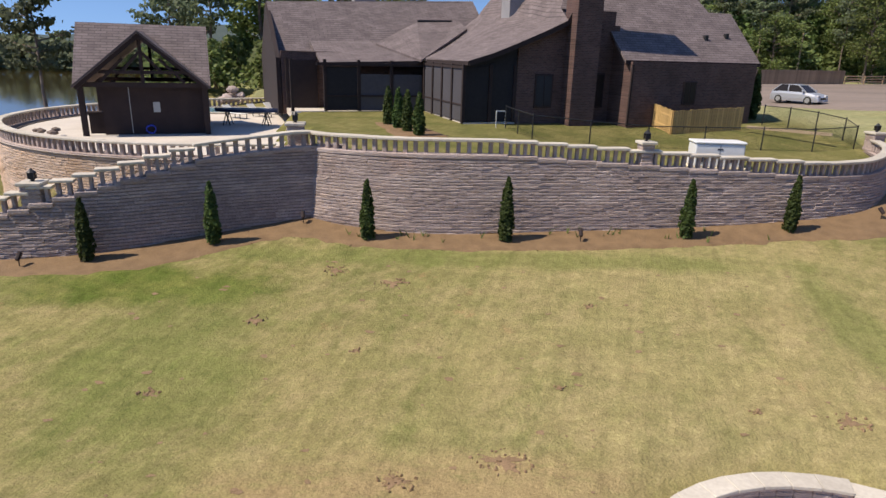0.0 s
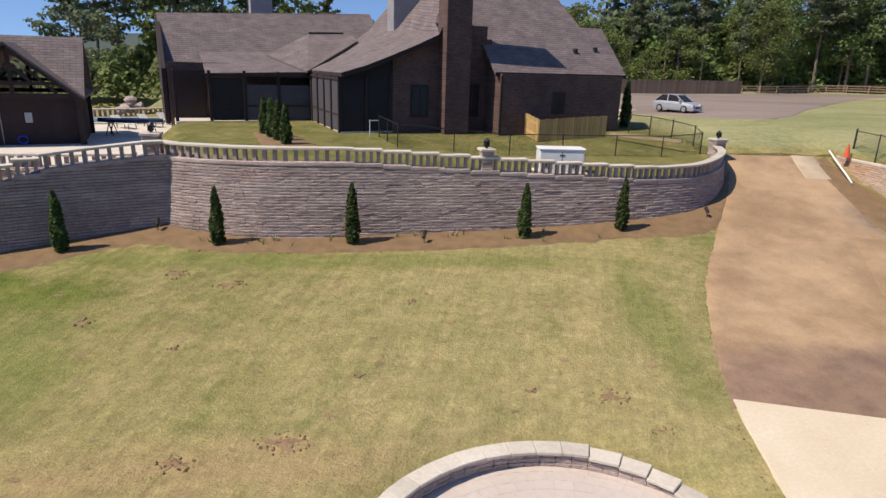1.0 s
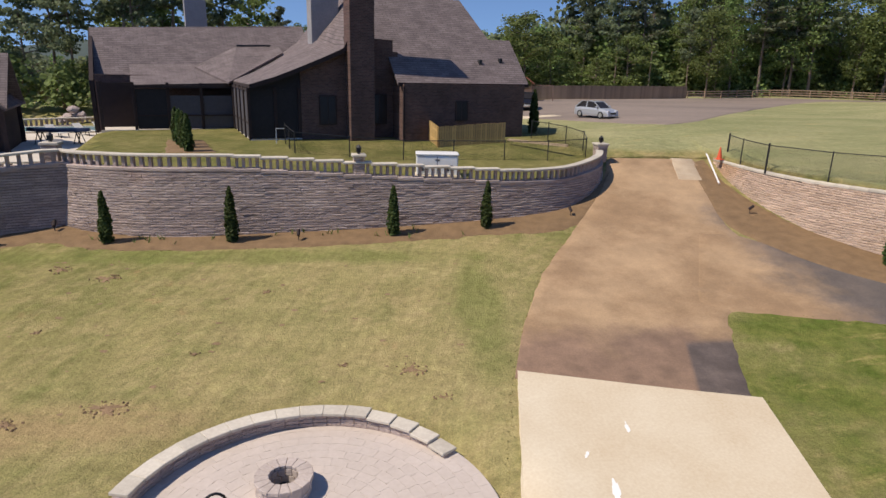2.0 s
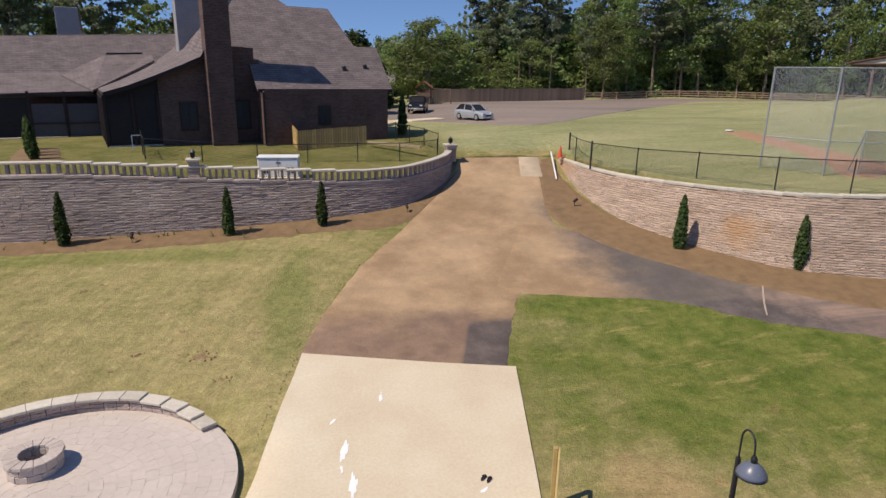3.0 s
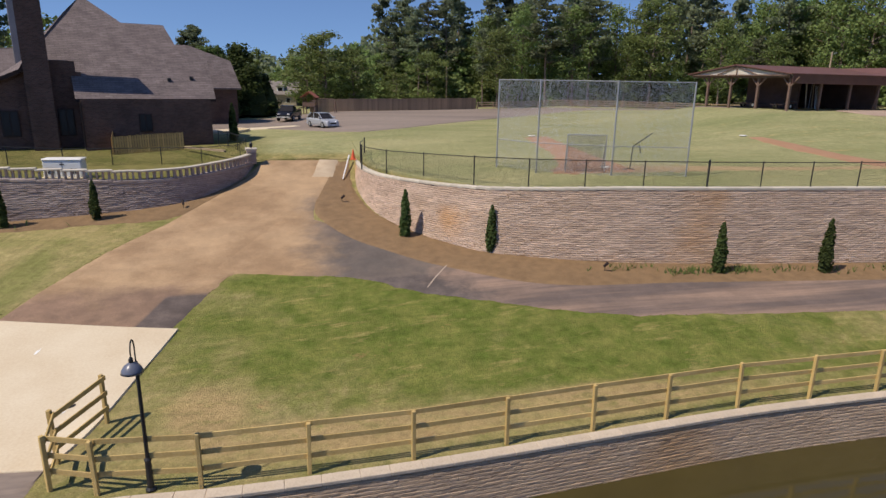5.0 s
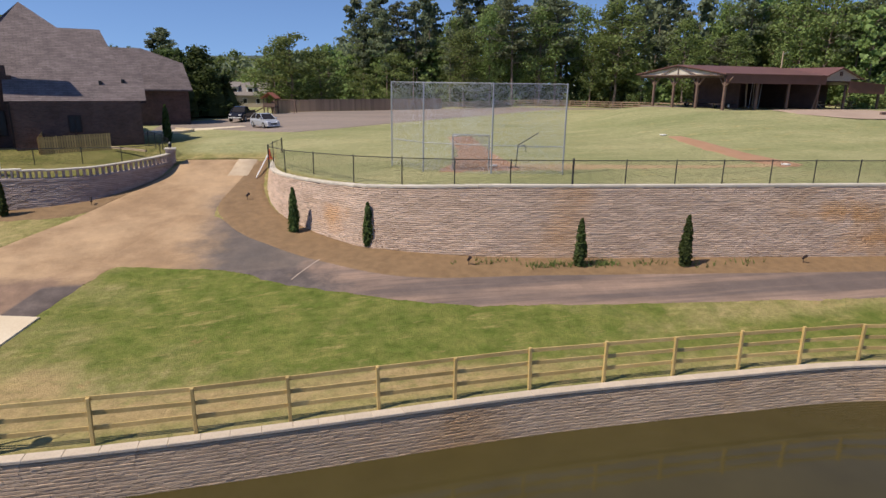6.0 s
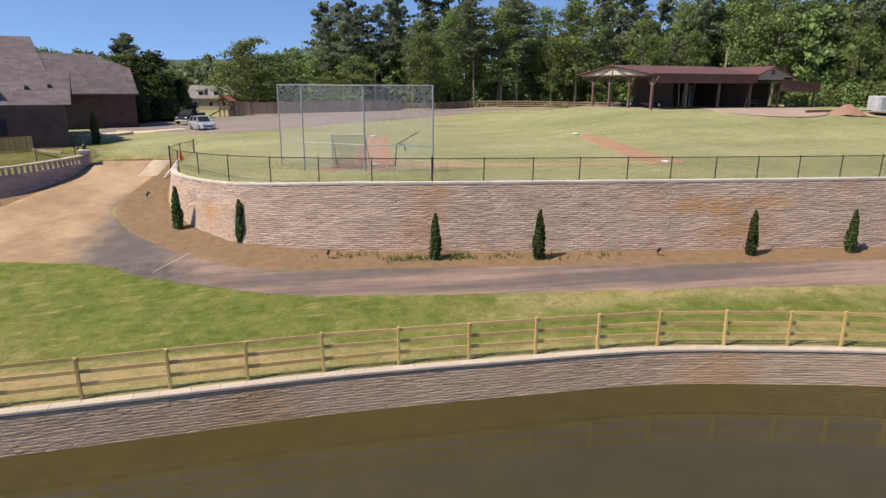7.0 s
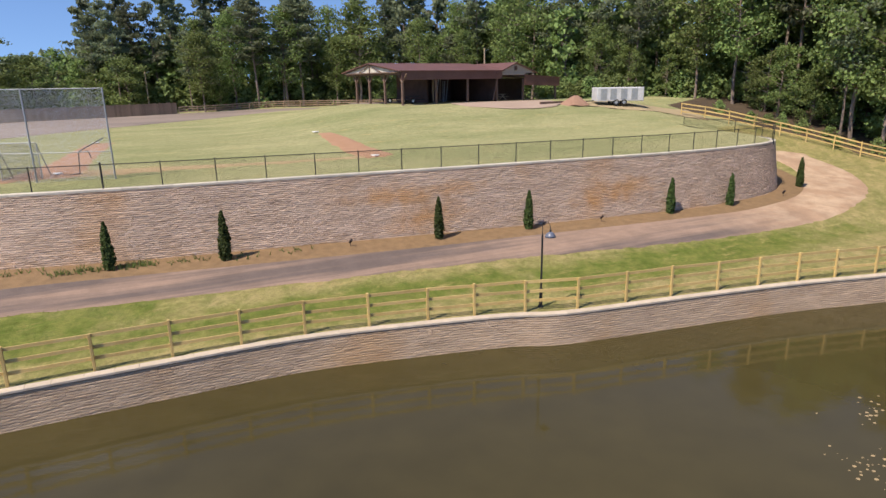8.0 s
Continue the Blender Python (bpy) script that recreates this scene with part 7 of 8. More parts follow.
# ---- vehicles ----
PAINT_SILVER = material("silver_car_paint", (0.40, 0.43, 0.48), (0.47, 0.50, 0.55), scale=0.5, rough=0.3, metal=0.3, bump=0)
PAINT_DARK = material("dark_blue_car_paint", (0.012, 0.014, 0.022), (0.02, 0.022, 0.032), scale=0.5, rough=0.2, metal=0.3, bump=0)
RUBBER = material("tyre_rubber", (0.012, 0.012, 0.012), (0.022, 0.022, 0.022), scale=4, rough=0.8, bump=0)
LAMP_GLASS = material("headlight_glass", (0.55, 0.56, 0.58), (0.7, 0.7, 0.72), scale=2, rough=0.1, bump=0)
RED_GLASS = material("tail_light_red", (0.25, 0.01, 0.01), (0.4, 0.02, 0.02), scale=2, rough=0.2, bump=0)


def loft(sections, mat_name="", close=True):
    """A body from cross sections; each is a ring of points."""
    bm = bmesh.new()
    rings = [[bm.verts.new(p) for p in sec] for sec in sections]
    n = len(rings[0])
    for a, b in zip(rings, rings[1:]):
        for i in range(n):
            bm.faces.new((a[i], a[(i + 1) % n], b[(i + 1) % n], b[i]))
    bm.faces.new(rings[0][::-1]), bm.faces.new(rings[-1])
    bmesh.ops.recalc_face_normals(bm, faces=bm.faces)
    return bm


def car(m, paint, label, category, length=4.2, truck=False):
    c = thing("car" if not truck else "pickup_truck", m, label, category, "parked vehicles")
    w = 0.86 if not truck else 0.98
    lift = 0.2 if not truck else 0.42
    hood = 0.92 if not truck else 1.22
    L = length / 2
    low = []
    for x, zt, k in ((-L, hood * 0.82, 0.86), (-L + 0.12, hood, 0.96), (-L * 0.55, hood + 0.02, 1.0), (0, hood + 0.01, 1.0), (L * 0.5, hood - 0.02, 0.99), (L * 0.86, hood - 0.14, 0.95), (L, hood * 0.62, 0.84)):
        y = w * k
        low.append([(x, -y * 0.94, lift), (x, -y, lift + 0.22), (x, -y * 0.99, zt - 0.18), (x, -y * 0.9, zt), (x, y * 0.9, zt), (x, y * 0.99, zt - 0.18), (x, y, lift + 0.22), (x, y * 0.94, lift)])
    part("body", loft(low), paint, c, "", False)
    roof = hood + 0.56 if not truck else hood + 0.62
    x0, x1, x2, x3 = ((-L + 0.18, -L * 0.62, L * 0.12, L * 0.50) if not truck else (-L * 0.12, -L * 0.02, L * 0.30, L * 0.55))
    cab = [[(x, -y0, hood - 0.02), (x, -y1, z), (x, y1, z), (x, y0, hood - 0.02)] for x, y0, y1, z in ((x0, w * 0.9, w * 0.86, hood + 0.02), (x1, w * 0.9, w * 0.72, roof - 0.03), ((x1 + x2) / 2, w * 0.9, w * 0.74, roof), (x2, w * 0.9, w * 0.72, roof - 0.03), (x3, w * 0.86, w * 0.8, hood))]
    part("window", loft(cab), GLASS_DARK, c, "dark tinted windows")
    top = [[(x, -y, z - 0.03), (x, -y * 0.95, z + 0.025), (x, y * 0.95, z + 0.025), (x, y, z - 0.03)] for x, y, z in ((x1 - 0.08, w * 0.73, roof - 0.05), ((x1 + x2) / 2, w * 0.75, roof), (x2 + 0.05, w * 0.73, roof - 0.04))]
    part("roof", loft(top), paint, c)
    for sgn in (-1, 1):
        for a, b in (((x0, w * 0.9, hood), (x1, w * 0.735, roof - 0.03)), ((x3, w * 0.86, hood), (x2, w * 0.735, roof - 0.03)), (((x1 + x2) / 2, w * 0.905, hood), ((x1 + x2) / 2 - 0.05, w * 0.75, roof - 0.02))):
            part("pillar", beams(((a[0], sgn * a[1], a[2]), (b[0], sgn * b[1], b[2]), 0.07)), paint, c)
        part("headlight", boxes((L * 0.90, L * 0.99, sgn * w * 0.62 - 0.16, sgn * w * 0.62 + 0.16, hood * 0.66, hood * 0.66 + 0.14), bevel=0.03), LAMP_GLASS, c, "clear headlight")
        part("tail_light", boxes((-L - 0.01, -L + 0.1, sgn * w * 0.72 - 0.09, sgn * w * 0.72 + 0.09, hood * 0.66, hood * 0.66 + 0.2), bevel=0.02), RED_GLASS, c, "red tail light")
        part("mirror", boxes((x3 - 0.28, x3 - 0.12, sgn * (w + 0.06) - 0.07, sgn * (w + 0.06) + 0.07, hood + 0.04, hood + 0.18), bevel=0.02), paint, c)
        for x in (-L * 0.60, L * 0.62):
            r = 0.31 if not truck else 0.40
            wh = part("wheel", beam(bmesh.new(), (x, sgn * (w - 0.2), r), (x, sgn * (w + 0.01), r), 2 * r, sides=20), RUBBER, c)
            part("rim", beam(bmesh.new(), (x, sgn * (w - 0.05), r), (x, sgn * (w + 0.02), r), 1.3 * r, sides=14), GALV, wh)
    part("grille", boxes((L * 0.97, L + 0.01, -w * 0.4, w * 0.4, lift + 0.2, hood * 0.62), bevel=0.01), BLACK_METAL, c)
    part("bumper", boxes((L * 0.95, L + 0.05, -w * 0.85, w * 0.85, lift + 0.02, lift + 0.18), bevel=0.04), GALV if truck else paint, c)
    part("number_plate", boxes((L + 0.05, L + 0.06, -0.15, 0.15, lift + 0.06, lift + 0.16)), WHITE_PAINT, c)
    if truck:
        part("bed_wall", boxes((-L + 0.05, -L * 0.15, -w * 0.93, -w * 0.86, hood, hood + 0.12)), paint, c)
        part("bed_wall", boxes((-L + 0.05, -L * 0.15, w * 0.86, w * 0.93, hood, hood + 0.12)), paint, c)


car(pose(23.7, 49.3, upper(23.7, 49.3) + 0.06, 0, 0, -60) @ Matrix.Diagonal((0.9, 0.9, 0.9, 1)), PAINT_SILVER, "silver hatchback car parked on the gravel lot", "car", 4.1)
car(pose(20.4, 61.0, upper(20.4, 61.0) + 0.06, 0, 0, -104) @ Matrix.Diagonal((0.9, 0.9, 0.9, 1)), PAINT_DARK, "dark blue pickup truck parked on the gravel lot", "pickup truck", 5.3, True)


# ---- stairs between the terrace wall and the pool patio ----
stairs = thing("staircase", Matrix.Identity(4), "pale concrete stairs behind the stepped balustrade", "stairs", kind="structure")
for i in range(13):
    t = i / 13
    x0, y0, z = -9.6 - 6.6 * t, 26.2 - 3.0 * t, 4.02 - 0.145 * (i + 1)
    part("step", boxes((-0.27, 0.27, -1.2, 1.2, -1.0, 0.0), bevel=0.015), PATIO, stairs).matrix_basis = pose(x0, y0, z, 0, 0, 24)

# ---- pool side ----
POOL = material("pool_water", (0.16, 0.34, 0.42), (0.22, 0.42, 0.50), scale=0.5, rough=0.05, bump=0)
pool = thing("swimming_pool", pose(-18.5, 46.5, 4.03, 0, 0, 15), "pale blue swimming pool with a stone rim", "pool")
for w in ((-3.2, 3.2, -2.2, -1.9, 0, 0.10), (-3.2, 3.2, 1.9, 2.2, 0, 0.10), (-3.2, -2.9, -1.9, 1.9, 0, 0.10), (2.9, 3.2, -1.9, 1.9, 0, 0.10)):
    part("rim", boxes(w, bevel=0.02), CAP_STONE, pool)
part("water", boxes((-2.9, 2.9, -1.9, 1.9, 0.0, 0.05)), POOL, pool)
rocks = thing("rock_waterfall", pose(-19.3, 51.5, 4.02) @ Matrix.Diagonal((0.72, 0.72, 0.8, 1)), "heap of grey boulders forming a pool waterfall", "waterfall")
rr = random.Random(12)
for i in range(16):
    bm = bmesh.new()
    a, d = rr.uniform(0, 6.28), rr.uniform(0, 1.5)
    k = rr.uniform(0.35, 0.65)
    bmesh.ops.create_icosphere(bm, subdivisions=2, radius=k, matrix=Matrix.Translation((d * math.cos(a) * 1.3, d * math.sin(a) * 0.7, max(0.25, 1.5 - d * 0.8) * rr.uniform(0.5, 1.0))) @ Matrix.Diagonal((1.2, 0.9, 0.7, 1)))
    for v in bm.verts:
        v.co += Vector((noise.noise(v.co * 2.1 + Vector((i, 0, 0))), noise.noise(v.co * 2.3 + Vector((0, i, 0))), noise.noise(v.co * 1.9))) * 0.16
    part("boulder", bm, WALL_STONE, rocks)


def lounger(x, y, turn):
    c = thing("sun_lounger", pose(x, y, 4.03, 0, 0, turn), "pale sling sun lounger on the pool patio", "lounger", "sun loungers")
    part("seat", boxes((-0.3, 0.3, -0.9, 0.35, 0.30, 0.34), bevel=0.01), WHITE_PAINT, c)
    part("backrest", prism([(-0.3, 0.36, 0.34), (0.3, 0.36, 0.34), (0.3, 0.85, 0.78), (-0.3, 0.85, 0.78)], 0.04), WHITE_PAINT, c)
    for a, b in ((-0.27, -0.8), (0.27, -0.8), (-0.27, 0.3), (0.27, 0.3)):
        part("leg", boxes((a - 0.02, a + 0.02, b - 0.02, b + 0.02, 0, 0.30)), BLACK_METAL, c)


for x, y, t in ((-15.0, 43.5, 60), (-14.3, 45.0, 62), (-16.2, 42.2, 58)):
    lounger(x, y, t)


def patio_chair(x, y, turn):
    c = thing("patio_chair", pose(x, y, 4.03, 0, 0, turn), "brown slatted patio chair", "chair", "patio chairs")
    part("seat", boxes((-0.25, 0.25, -0.25, 0.25, 0.42, 0.46), bevel=0.01), TIMBER, c)
    part("backrest", boxes((-0.25, 0.25, 0.22, 0.26, 0.46, 0.95), bevel=0.01), TIMBER, c)
    for a in (-0.22, 0.22):
        for b in (-0.22, 0.22):
            part("leg", boxes((a - 0.02, a + 0.02, b - 0.02, b + 0.02, 0, 0.42)), BLACK_METAL, c)


patio_chair(-14.0, 47.5, 20)
patio_chair(-12.9, 44.6, 200)
CANOE = material("dark_blue_hull", (0.012, 0.014, 0.03), (0.03, 0.04, 0.09), scale=0.8, rough=0.3, bump=0)
canoe = thing("canoe", pose(-14.3, 38.6, 4.03, 0, 0, 6), "dark blue canoe lying upturned on two trestles", "canoe")
secs = []
for i in range(11):
    t = i / 10
    w = 0.40 * math.sin(math.pi * (0.04 + 0.92 * t)) ** 0.7
    secs.append([((t - 0.5) * 3.6, -w, 0.72 + 0.1 * abs(t - 0.5)), ((t - 0.5) * 3.6, -w * 0.75, 0.90), ((t - 0.5) * 3.6, 0, 0.98), ((t - 0.5) * 3.6, w * 0.75, 0.90), ((t - 0.5) * 3.6, w, 0.72 + 0.1 * abs(t - 0.5))])
part("hull", loft(secs), CANOE, canoe)
for u in (-1.1, 1.1):
    tr = part("trestle", beams(((u, -0.45, 0.72), (u, 0.45, 0.72), 0.08)), BLACK_METAL, canoe)
    for v in (-0.35, 0.35):
        part("leg", beams(((u, v, 0.70), (u - 0.2, v * 1.2, 0), 0.05)), BLACK_METAL, tr)
        part("leg", beams(((u, v, 0.70), (u + 0.2, v * 1.2, 0), 0.05)), BLACK_METAL, tr)
HOSE = material("blue_plastic", (0.02, 0.05, 0.45), (0.04, 0.08, 0.60), scale=3, rough=0.4, bump=0)
hose = bmesh.new()
prev = None
for i in range(60):
    a = i * 0.42
    q = Vector((0.22 * math.cos(a), 0.10 * math.sin(2 * a), 0.22 + 0.2 * math.sin(a) + 0.001 * i))
    if prev is not None:
        beam(hose, prev, q, 0.035, sides=5)
    prev = q
tagged(finish("garden_hose", hose, HOSE), "bright blue hose coiled against the pool house", "hose").matrix_basis = pose(-17.6, 33.45, 4.04, 0, 0, 20)
pile = thing("stone_pile", pose(-22.3, 32.2, 4.03), "small heap of dark stones on the patio", "stone pile")
for i in range(7):
    bm = bmesh.new()
    bmesh.ops.create_icosphere(bm, subdivisions=1, radius=rr.uniform(0.14, 0.24), matrix=Matrix.Translation((rr.uniform(-0.7, 0.7), rr.uniform(-0.25, 0.25), rr.uniform(0.1, 0.3))) @ Matrix.Diagonal((1.3, 1, 0.7, 1)))
    part("stone", bm, WALL_CORE, pile)

# ---- far side of the lot ----
SLATE = material("grey_roof", (0.16, 0.14, 0.13), (0.24, 0.215, 0.20), scale=1)


def neighbour(x, y, turn, k):
    n = thing("neighbour_house", pose(x, y, upper(x, y), 0, 0, turn) @ Matrix.Diagonal((k, k, k, 1)), "tan neighbouring house with grey gabled roofs among trees", "house", "far houses")
    part("wall", boxes((-5, 5, 0, 7, -0.3, 2.8)), SIDING, n)
    part("roof", roof_sheet([(-5.5, -0.5, 2.8), (5.5, -0.5, 2.8), (5.5, 3.5, 5.8), (-5.5, 3.5, 5.8)], 0.18), SLATE, n)
    part("roof", roof_sheet([(-5.5, 3.5, 5.8), (5.5, 3.5, 5.8), (5.5, 7.5, 2.8), (-5.5, 7.5, 2.8)], 0.18), SLATE, n)
    part("wall", gable_wall([(-0.1, 2.7, 4.8), (7.1, 2.7, 4.8), (3.5, 5.6, 4.8)], 0.2, "y"), SIDING, n)
    for u in (-2.2, 1.4):
        d = part("dormer", boxes((u - 0.8, u + 0.8, 0.5, 2.6, 3.0, 4.7)), WHITE_PAINT, n, "white dormer")
        part("dormer_roof", prism([(u - 1.0, 0.2, 4.7), (u + 1.0, 0.2, 4.7), (u + 1.0, 2.9, 5.2), (u - 1.0, 2.9, 5.2)], 0.12), SLATE, d)
        part("pane", boxes((u - 0.5, u + 0.5, 0.47, 0.495, 3.5, 4.3)), GLASS_DARK, d)
    for u in (-3.4, 0.2, 3.2):
        w = part("window", boxes((u - 0.5, u + 0.5, -0.04, 0.0, 0.9, 2.1)), WHITE_PAINT, n)
        part("pane", boxes((u - 0.42, u + 0.42, -0.055, -0.04, 0.98, 2.02)), GLASS_DARK, w)


neighbour(17.5, 93.5, -8, 0.7)


def playset(x, y):
    p = thing("playset", pose(x, y, upper(x, y), 0, 0, -15) @ Matrix.Diagonal((0.9, 0.9, 0.84, 1)), "wooden play tower with a red brown roof and slide", "playset")
    for a in (-0.8, 0.8):
        for b in (-0.8, 0.8):
            part("post", boxes((a - 0.07, a + 0.07, b - 0.07, b + 0.07, -0.1, 2.6)), POST_WOOD, p)
    part("deck", boxes((-0.9, 0.9, -0.9, 0.9, 1.1, 1.2)), POST_WOOD, p)
    part("side_panel", boxes((-0.9, 0.9, -0.92, -0.86, 1.2, 1.75)), POST_WOOD, p)
    RED = material("red_brown_shingle", (0.24, 0.07, 0.045), (0.33, 0.11, 0.07), scale=2)
    for sg in (-1, 1):
        part("roof", prism([(sg * 1.15, -1.15, 2.5), (0, -1.15, 3.4), (0, 1.15, 3.4), (sg * 1.15, 1.15, 2.5)], 0.08), RED, p)
    part("slide", prism([(-0.9, -0.3, 1.2), (-0.9, 0.3, 1.2), (-2.8, 0.3, 0.15), (-2.8, -0.3, 0.15)], 0.08), POST_WOOD, p)
    part("swing_beam", beams(((0.9, 0, 2.3), (3.6, 0, 2.3), 0.12)), POST_WOOD, p)
    for v in (-0.7, 0.7):
        part("swing_leg", beams(((3.6, 0, 2.3), (3.7, v, 0), 0.1)), POST_WOOD, p)


playset(22.9, 73.2)


def pole(x, y, h, lean=0.0):
    p = thing("utility_pole", pose(x, y, land(x, y), lean, 0, 0), "tall weathered wooden utility pole", "pole", "utility poles")
    part("shaft", beam(bmesh.new(), (0, 0, -0.3), (0, 0, h), 0.26, sides=10, w2=0.17), TIMBER, p)
    part("lamp_arm", beams(((0, 0, h - 0.4), (0.7, 0, h - 0.1), 0.06)), GALV, p)


pole(44.6, 88.4, 6.4)
pole(87.0, 57.0, 7.3)
sheet("pavement", [(12.6, 50.2), (16.2, 52.6), (21.0, 53.6)], [(12.9, 48.6), (16.8, 51.0), (21.6, 52.2)], CONCRETE, 0.06, "pale concrete walk beside the lot", "walk", upper)
kerb, _ = resample([(11.0, 48.0, 0), (13.5, 46.8, 0), (16.0, 48.0, 0), (16.8, 50.4, 0), (15.0, 51.8, 0)], 0.8)
kb = thing("kerb", Matrix.Identity(4), "pale curved concrete kerb round a planting bed", "kerb")
for a, b in zip(kerb, kerb[1:]):
    part("kerb_stone", beams(((a.x, a.y, upper(a.x, a.y) + 0.10), (b.x, b.y, upper(b.x, b.y) + 0.10), 0.22, 0.26)), CONCRETE, kb)


# ---- round the pavilion ----
TRAILER_SKIN = material("weathered_white_panel", (0.40, 0.40, 0.41), (0.66, 0.66, 0.66), scale=1.6, rough=0.6, bump=0.1, contrast=0.5)


def enclosed_trailer():
    t = thing("enclosed_trailer", pose(92.6, 36.0, land(92.6, 36.0) + 0.02, 0, 0, -22), "white and grey box trailer parked below the woods", "trailer")
    part("body", boxes((-2.7, 2.7, -1.0, 1.0, 0.45, 1.95), bevel=0.06), TRAILER_SKIN, t)
    for u in (-1.9, -0.8, 0.4, 1.6):
        part("panel", boxes((u - 0.35, u + 0.35, -1.02, -1.0, 0.62, 1.8)), GALV, t, "grey side panel")
    part("hitch", beams(((-2.7, 0, 0.5), (-3.7, 0, 0.45), 0.1)), BLACK_METAL, t)
    for u in (-0.45, 0.45):
        for v in (-1.0, 0.8):
            w = part("wheel", beam(bmesh.new(), (u, v, 0.33), (u, v + 0.2, 0.33), 0.66, sides=18), RUBBER, t)
            part("rim", beam(bmesh.new(), (u, v - 0.01, 0.33), (u, v + 0.21, 0.33), 0.36, sides=12), GALV, w)


enclosed_trailer()
bm = bmesh.new()
rings = []
for i, (r, z) in enumerate(((1.75, 0.0), (1.2, 0.45), (0.65, 0.9), (0.2, 1.2))):
    rings.append([bm.verts.new((r * math.cos(a) * (1.25 + 0.15 * math.sin(3 * a)), r * math.sin(a), z - 0.15 + 0.08 * math.sin(5 * a + i))) for a in np.linspace(0, 2 * math.pi, 24, endpoint=False)])
for a, b in zip(rings, rings[1:]):
    for i in range(24):
        bm.faces.new((a[i], a[(i + 1) % 24], b[(i + 1) % 24], b[i]))
bm.faces.new(rings[-1])
tagged(finish("dirt_mound", bm, material("reddish_soil", (0.235, 0.130, 0.085), (0.36, 0.215, 0.145), scale=1.2, bump=0.8, fine=20, contrast=0.5), True), "heap of bare reddish dirt beside the pavilion", "dirt heap").matrix_basis = pose(88.0, 37.6, upper(88.0, 37.6)) @ Matrix.Diagonal((0.85, 0.85, 0.85, 1))
APRON = material("pink_gravel", (0.30, 0.215, 0.165), (0.42, 0.32, 0.25), scale=0.3, bump=0.3, fine=40, contrast=0.5)
sheet("gravel_apron", [(74.5, 38.8), (79.0, 36.4), (84.0, 36.6), (87.0, 38.8)], [(74.5, 42.0), (79.0, 43.0), (84.0, 43.5), (87.0, 43.0)], APRON, 0.05, "pinkish gravel apron before the lean-to", "apron", upper)
sleeper = thing("timber_sleeper", pose(86.0, 38.3, upper(86.0, 38.3) + 0.1, 0, 0, 8), "long dark timber sleeper edging the apron", "sleeper")
part("beam", boxes((-2.6, 2.6, -0.12, 0.12, -0.2, 0.16), bevel=0.02), POST_WOOD, sleeper)


def utility_trailer(m, label):
    t = thing("utility_trailer", m, label, "trailer", "stored gear")
    part("deck", boxes((-1.2, 1.2, -0.7, 0.7, 0.42, 0.5)), WOOD_DARK, t)
    part("side_rail", beams(((-1.2, -0.7, 0.8), (1.2, -0.7, 0.8), 0.05)), BLACK_METAL, t)
    part("tongue", beams(((1.2, 0, 0.45), (2.3, 0, 0.4), 0.08)), BLACK_METAL, t)
    for v in (-0.85, 0.75):
        w = part("wheel", beam(bmesh.new(), (0, v, 0.3), (0, v + 0.16, 0.3), 0.6, sides=16), RUBBER, t)
        part("rim", beam(bmesh.new(), (0, v - 0.01, 0.3), (0, v + 0.17, 0.3), 0.3, sides=10), WHITE_PAINT, w)


utility_trailer(PAV @ pose(2.0, 2.2, -0.02, 0, 0, 8), "small utility trailer under the pavilion roof")
utility_trailer(PAV @ pose(1.8, 6.5, -0.02, 0, 0, -10), "small utility trailer under the pavilion roof")
for i in range(7):
    a = rr.uniform(5.4, 7.2)
    tagged(finish("ladder_pole", beams(((0, 0, 0), (rr.uniform(0.2, 0.7), 0.5, rr.uniform(2.2, 2.9)), 0.06)), TIMBER if i % 2 else GALV), "long pole leaning against the storage wall", "pole", "stored gear").matrix_basis = PAV @ pose(a, 2.3, -0.02)


def bench(m):
    b = thing("picnic_table", m, "weathered picnic table under the lean-to", "table", "stored gear")
    part("tabletop", boxes((-0.9, 0.9, -0.38, 0.38, 0.70, 0.75)), TIMBER, b)
    for v in (-0.68, 0.68):
        part("bench", boxes((-0.9, 0.9, v - 0.13, v + 0.13, 0.42, 0.46)), TIMBER, b)
    for u in (-0.65, 0.65):
        part("leg", beams(((u, -0.65, 0), (u, 0.25, 0.72), 0.08)), TIMBER, b)
        part("leg", beams(((u, 0.65, 0), (u, -0.25, 0.72), 0.08)), TIMBER, b)


bench(PAV @ pose(14.6, 1.6, -0.02, 0, 0, 10))
bench(PAV @ pose(20.2, 2.2, -0.02, 0, 0, -20))

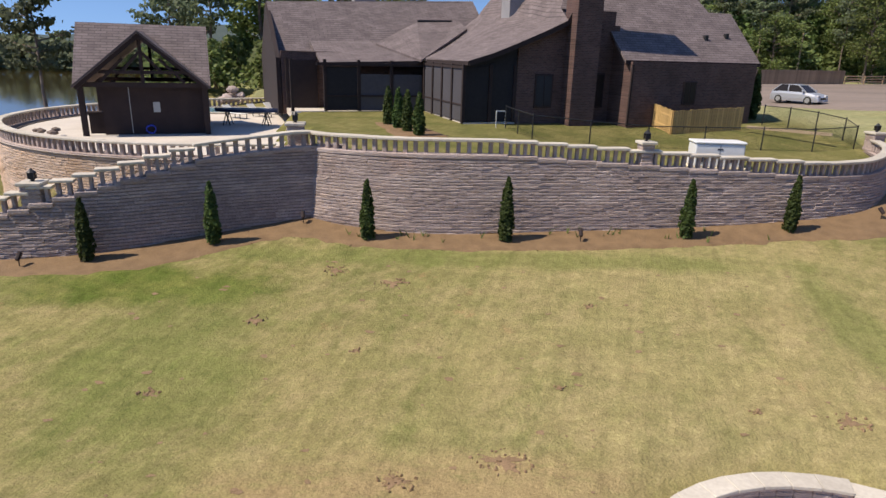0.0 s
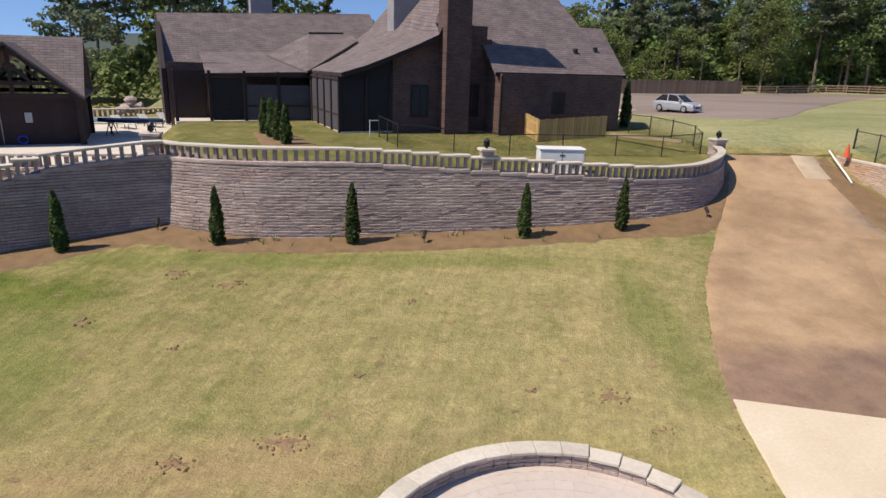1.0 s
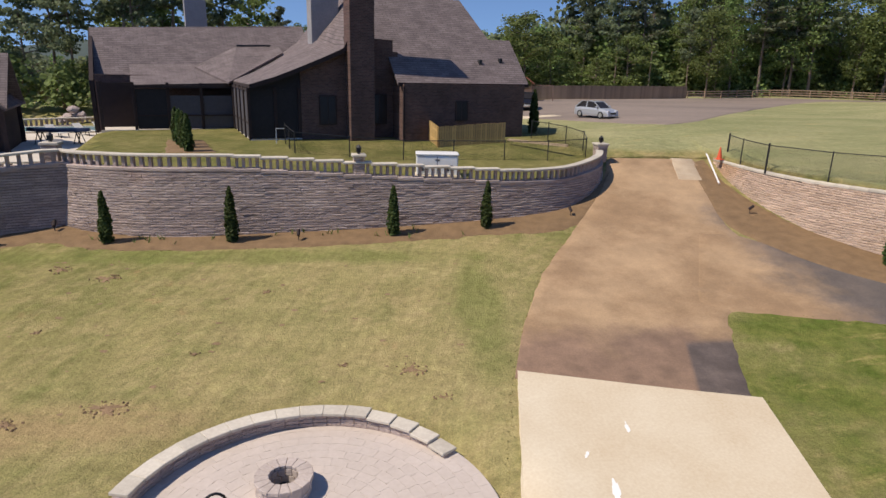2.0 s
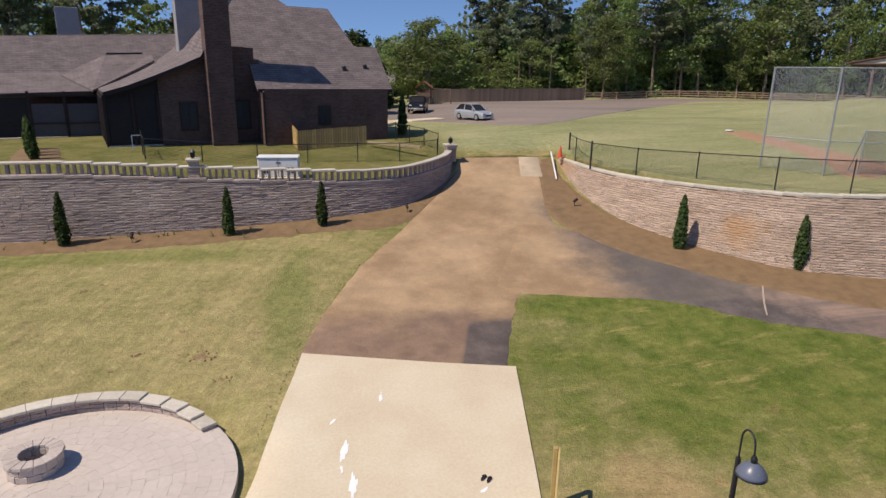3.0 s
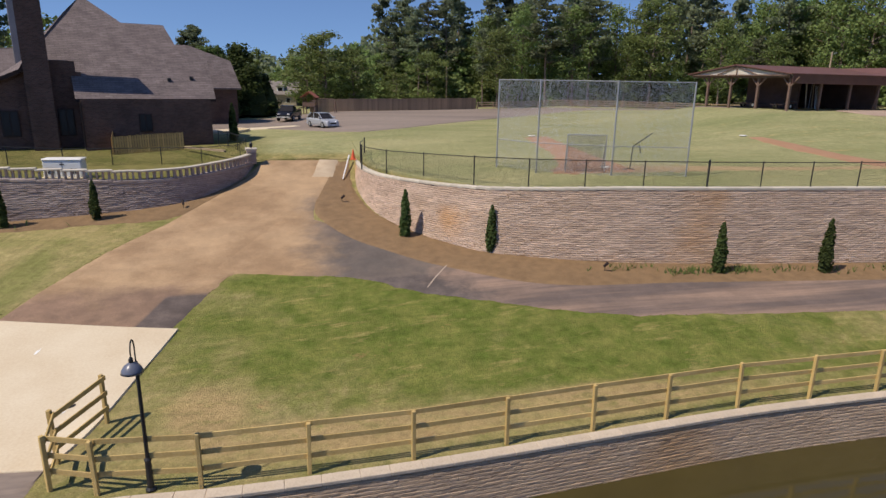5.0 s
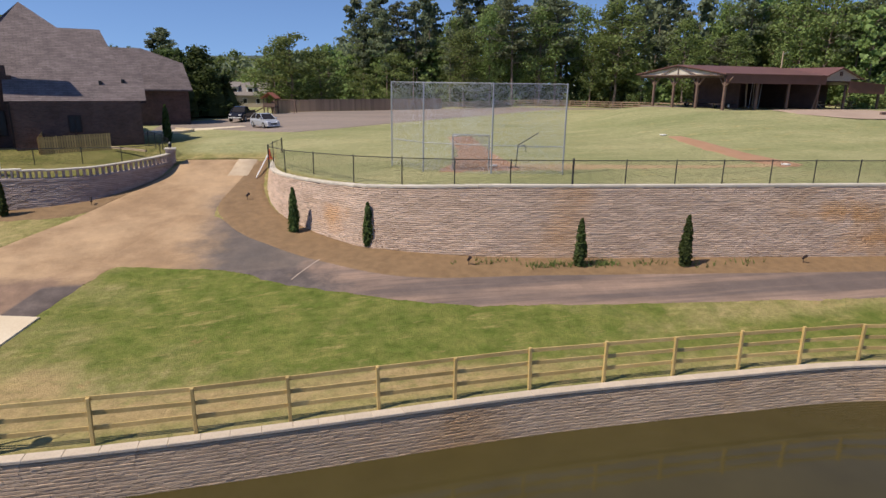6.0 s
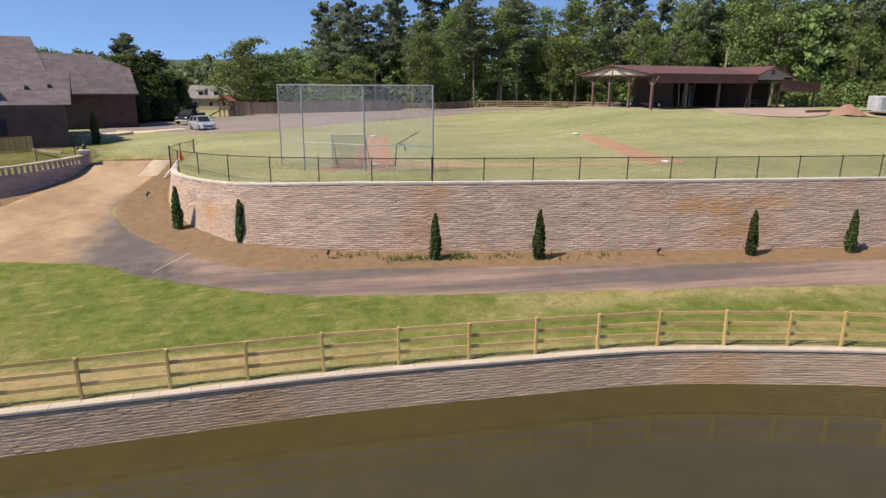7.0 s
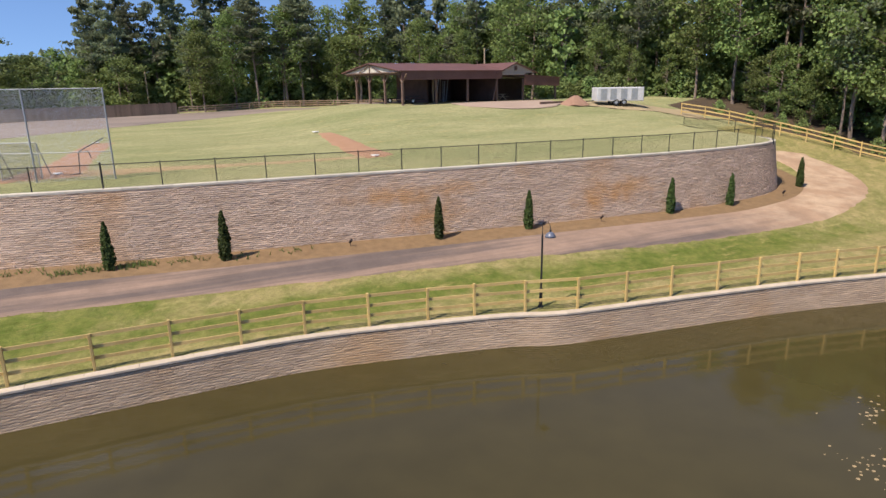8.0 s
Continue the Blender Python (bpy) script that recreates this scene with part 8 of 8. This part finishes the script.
# ---- loose growth ----
rnd = random.Random(21)
pads = bmesh.new()
for cx, cy in [(66.2, -9.5)] * 26 + [(62.7, -11.2)] * 34:
    x, y = rnd.gauss(cx, 0.8), rnd.gauss(cy, 0.45)
    r = rnd.uniform(0.02, 0.08)
    pads.faces.new([pads.verts.new((x + r * math.cos(a), y + r * math.sin(a) * 0.8, WATER_Z + 0.006)) for a in np.linspace(0, 5.6, 7)])
tagged(finish("floating_leaves", pads, WORN), "scattered leaves floating on the pond", "leaves", kind="stuff")
weeds = bmesh.new()
for cx, cy, n, sp in ((40.0, 13.4, 70, 0.9), (42.3, 13.3, 60, 0.6), (44.5, 13.1, 25, 1.2), (36.8, 14.2, 20, 0.9), (49.0, 12.6, 20, 1.5), (5.0, 24.0, 20, 3.0), (-3.5, 23.4, 14, 1.5)):
    for _ in range(n):
        x, y = rnd.gauss(cx, sp), rnd.gauss(cy, 0.18)
        z = lower(x, y) + 0.04
        for _ in range(3):
            a, h = rnd.uniform(0, 6.28), rnd.uniform(0.12, 0.38)
            d = Vector((math.cos(a), math.sin(a), 0))
            weeds.faces.new([weeds.verts.new(q) for q in (Vector((x, y, z)) - d * 0.03, Vector((x, y, z)) + d * 0.03, Vector((x, y, z + h)) + d * rnd.uniform(0.05, 0.2))])
tagged(finish("weeds", weeds, LEAF_OAK), "sparse green weeds along the foot of the walls", "weeds", kind="stuff")


def turf():
    """Short tufts along the ragged edges of the lawn."""
    g = np.random.default_rng(4)
    verts, faces = [], []

    def tuft(x, y, h, w):
        z = lower(x, y)
        a = g.uniform(0, 6.283)
        dx, dy = math.cos(a) * w, math.sin(a) * w
        lx, ly = g.uniform(-0.6, 0.6) * h, g.uniform(-0.6, 0.6) * h
        k = len(verts)
        verts.extend(((x - dx, y - dy, z - 0.01), (x + dx, y + dy, z - 0.01), (x + dx * 0.4 + lx, y + dy * 0.4 + ly, z + h), (x - dx * 0.5 + lx, y - dy * 0.5 + ly, z + h * 0.8)))
        faces.append((k, k + 1, k + 2, k + 3))

    for line in ([(9.85, 14.2), (10.85, 17.0), (12.4, 20.7), (14.6, 24.2)], [(8.45, 8.0), (9.8, 14.0)], [(16.95, 12.6), (15.4, 8.0)], [(17.5, 15.3), (18.5, 17.3), (21.8, 16.5), (24.5, 15.4), (26.8, 13.5), (32.9, 10.3), (38.6, 9.4), (55.2, 8.1), (72.0, 6.6)], [(-14, 20.2), (-10.2, 22.1), (-8.2, 23.2), (-5.6, 22.6), (1.6, 22.7), (10.2, 23.9), (14.2, 24.6)]):
        pts, s = resample(line, 0.11)
        for p in pts:
            tuft(p[0] + g.normal(0, 0.06), p[1] + g.normal(0, 0.06), g.uniform(0.015, 0.05), g.uniform(0.02, 0.05))
    me = bpy.data.meshes.new("grass_tufts")
    me.from_pydata(verts, [], faces)
    me.materials.append(LAWN)
    tagged(new("grass_tufts", me), "short tufts of grass along the edges of the drive", "grass", kind="stuff")


turf()
sheet("tyre_line", [(26.95, 13.95), (27.5, 14.9), (28.3, 16.1)], [(27.0, 13.93), (27.56, 14.87), (28.36, 16.07)], material("pale_dust", (0.33, 0.255, 0.20), (0.44, 0.35, 0.28), scale=2.0), 0.045, "pale dusty seam across the asphalt", "seam", lower, step=0.3, rag=0.01)
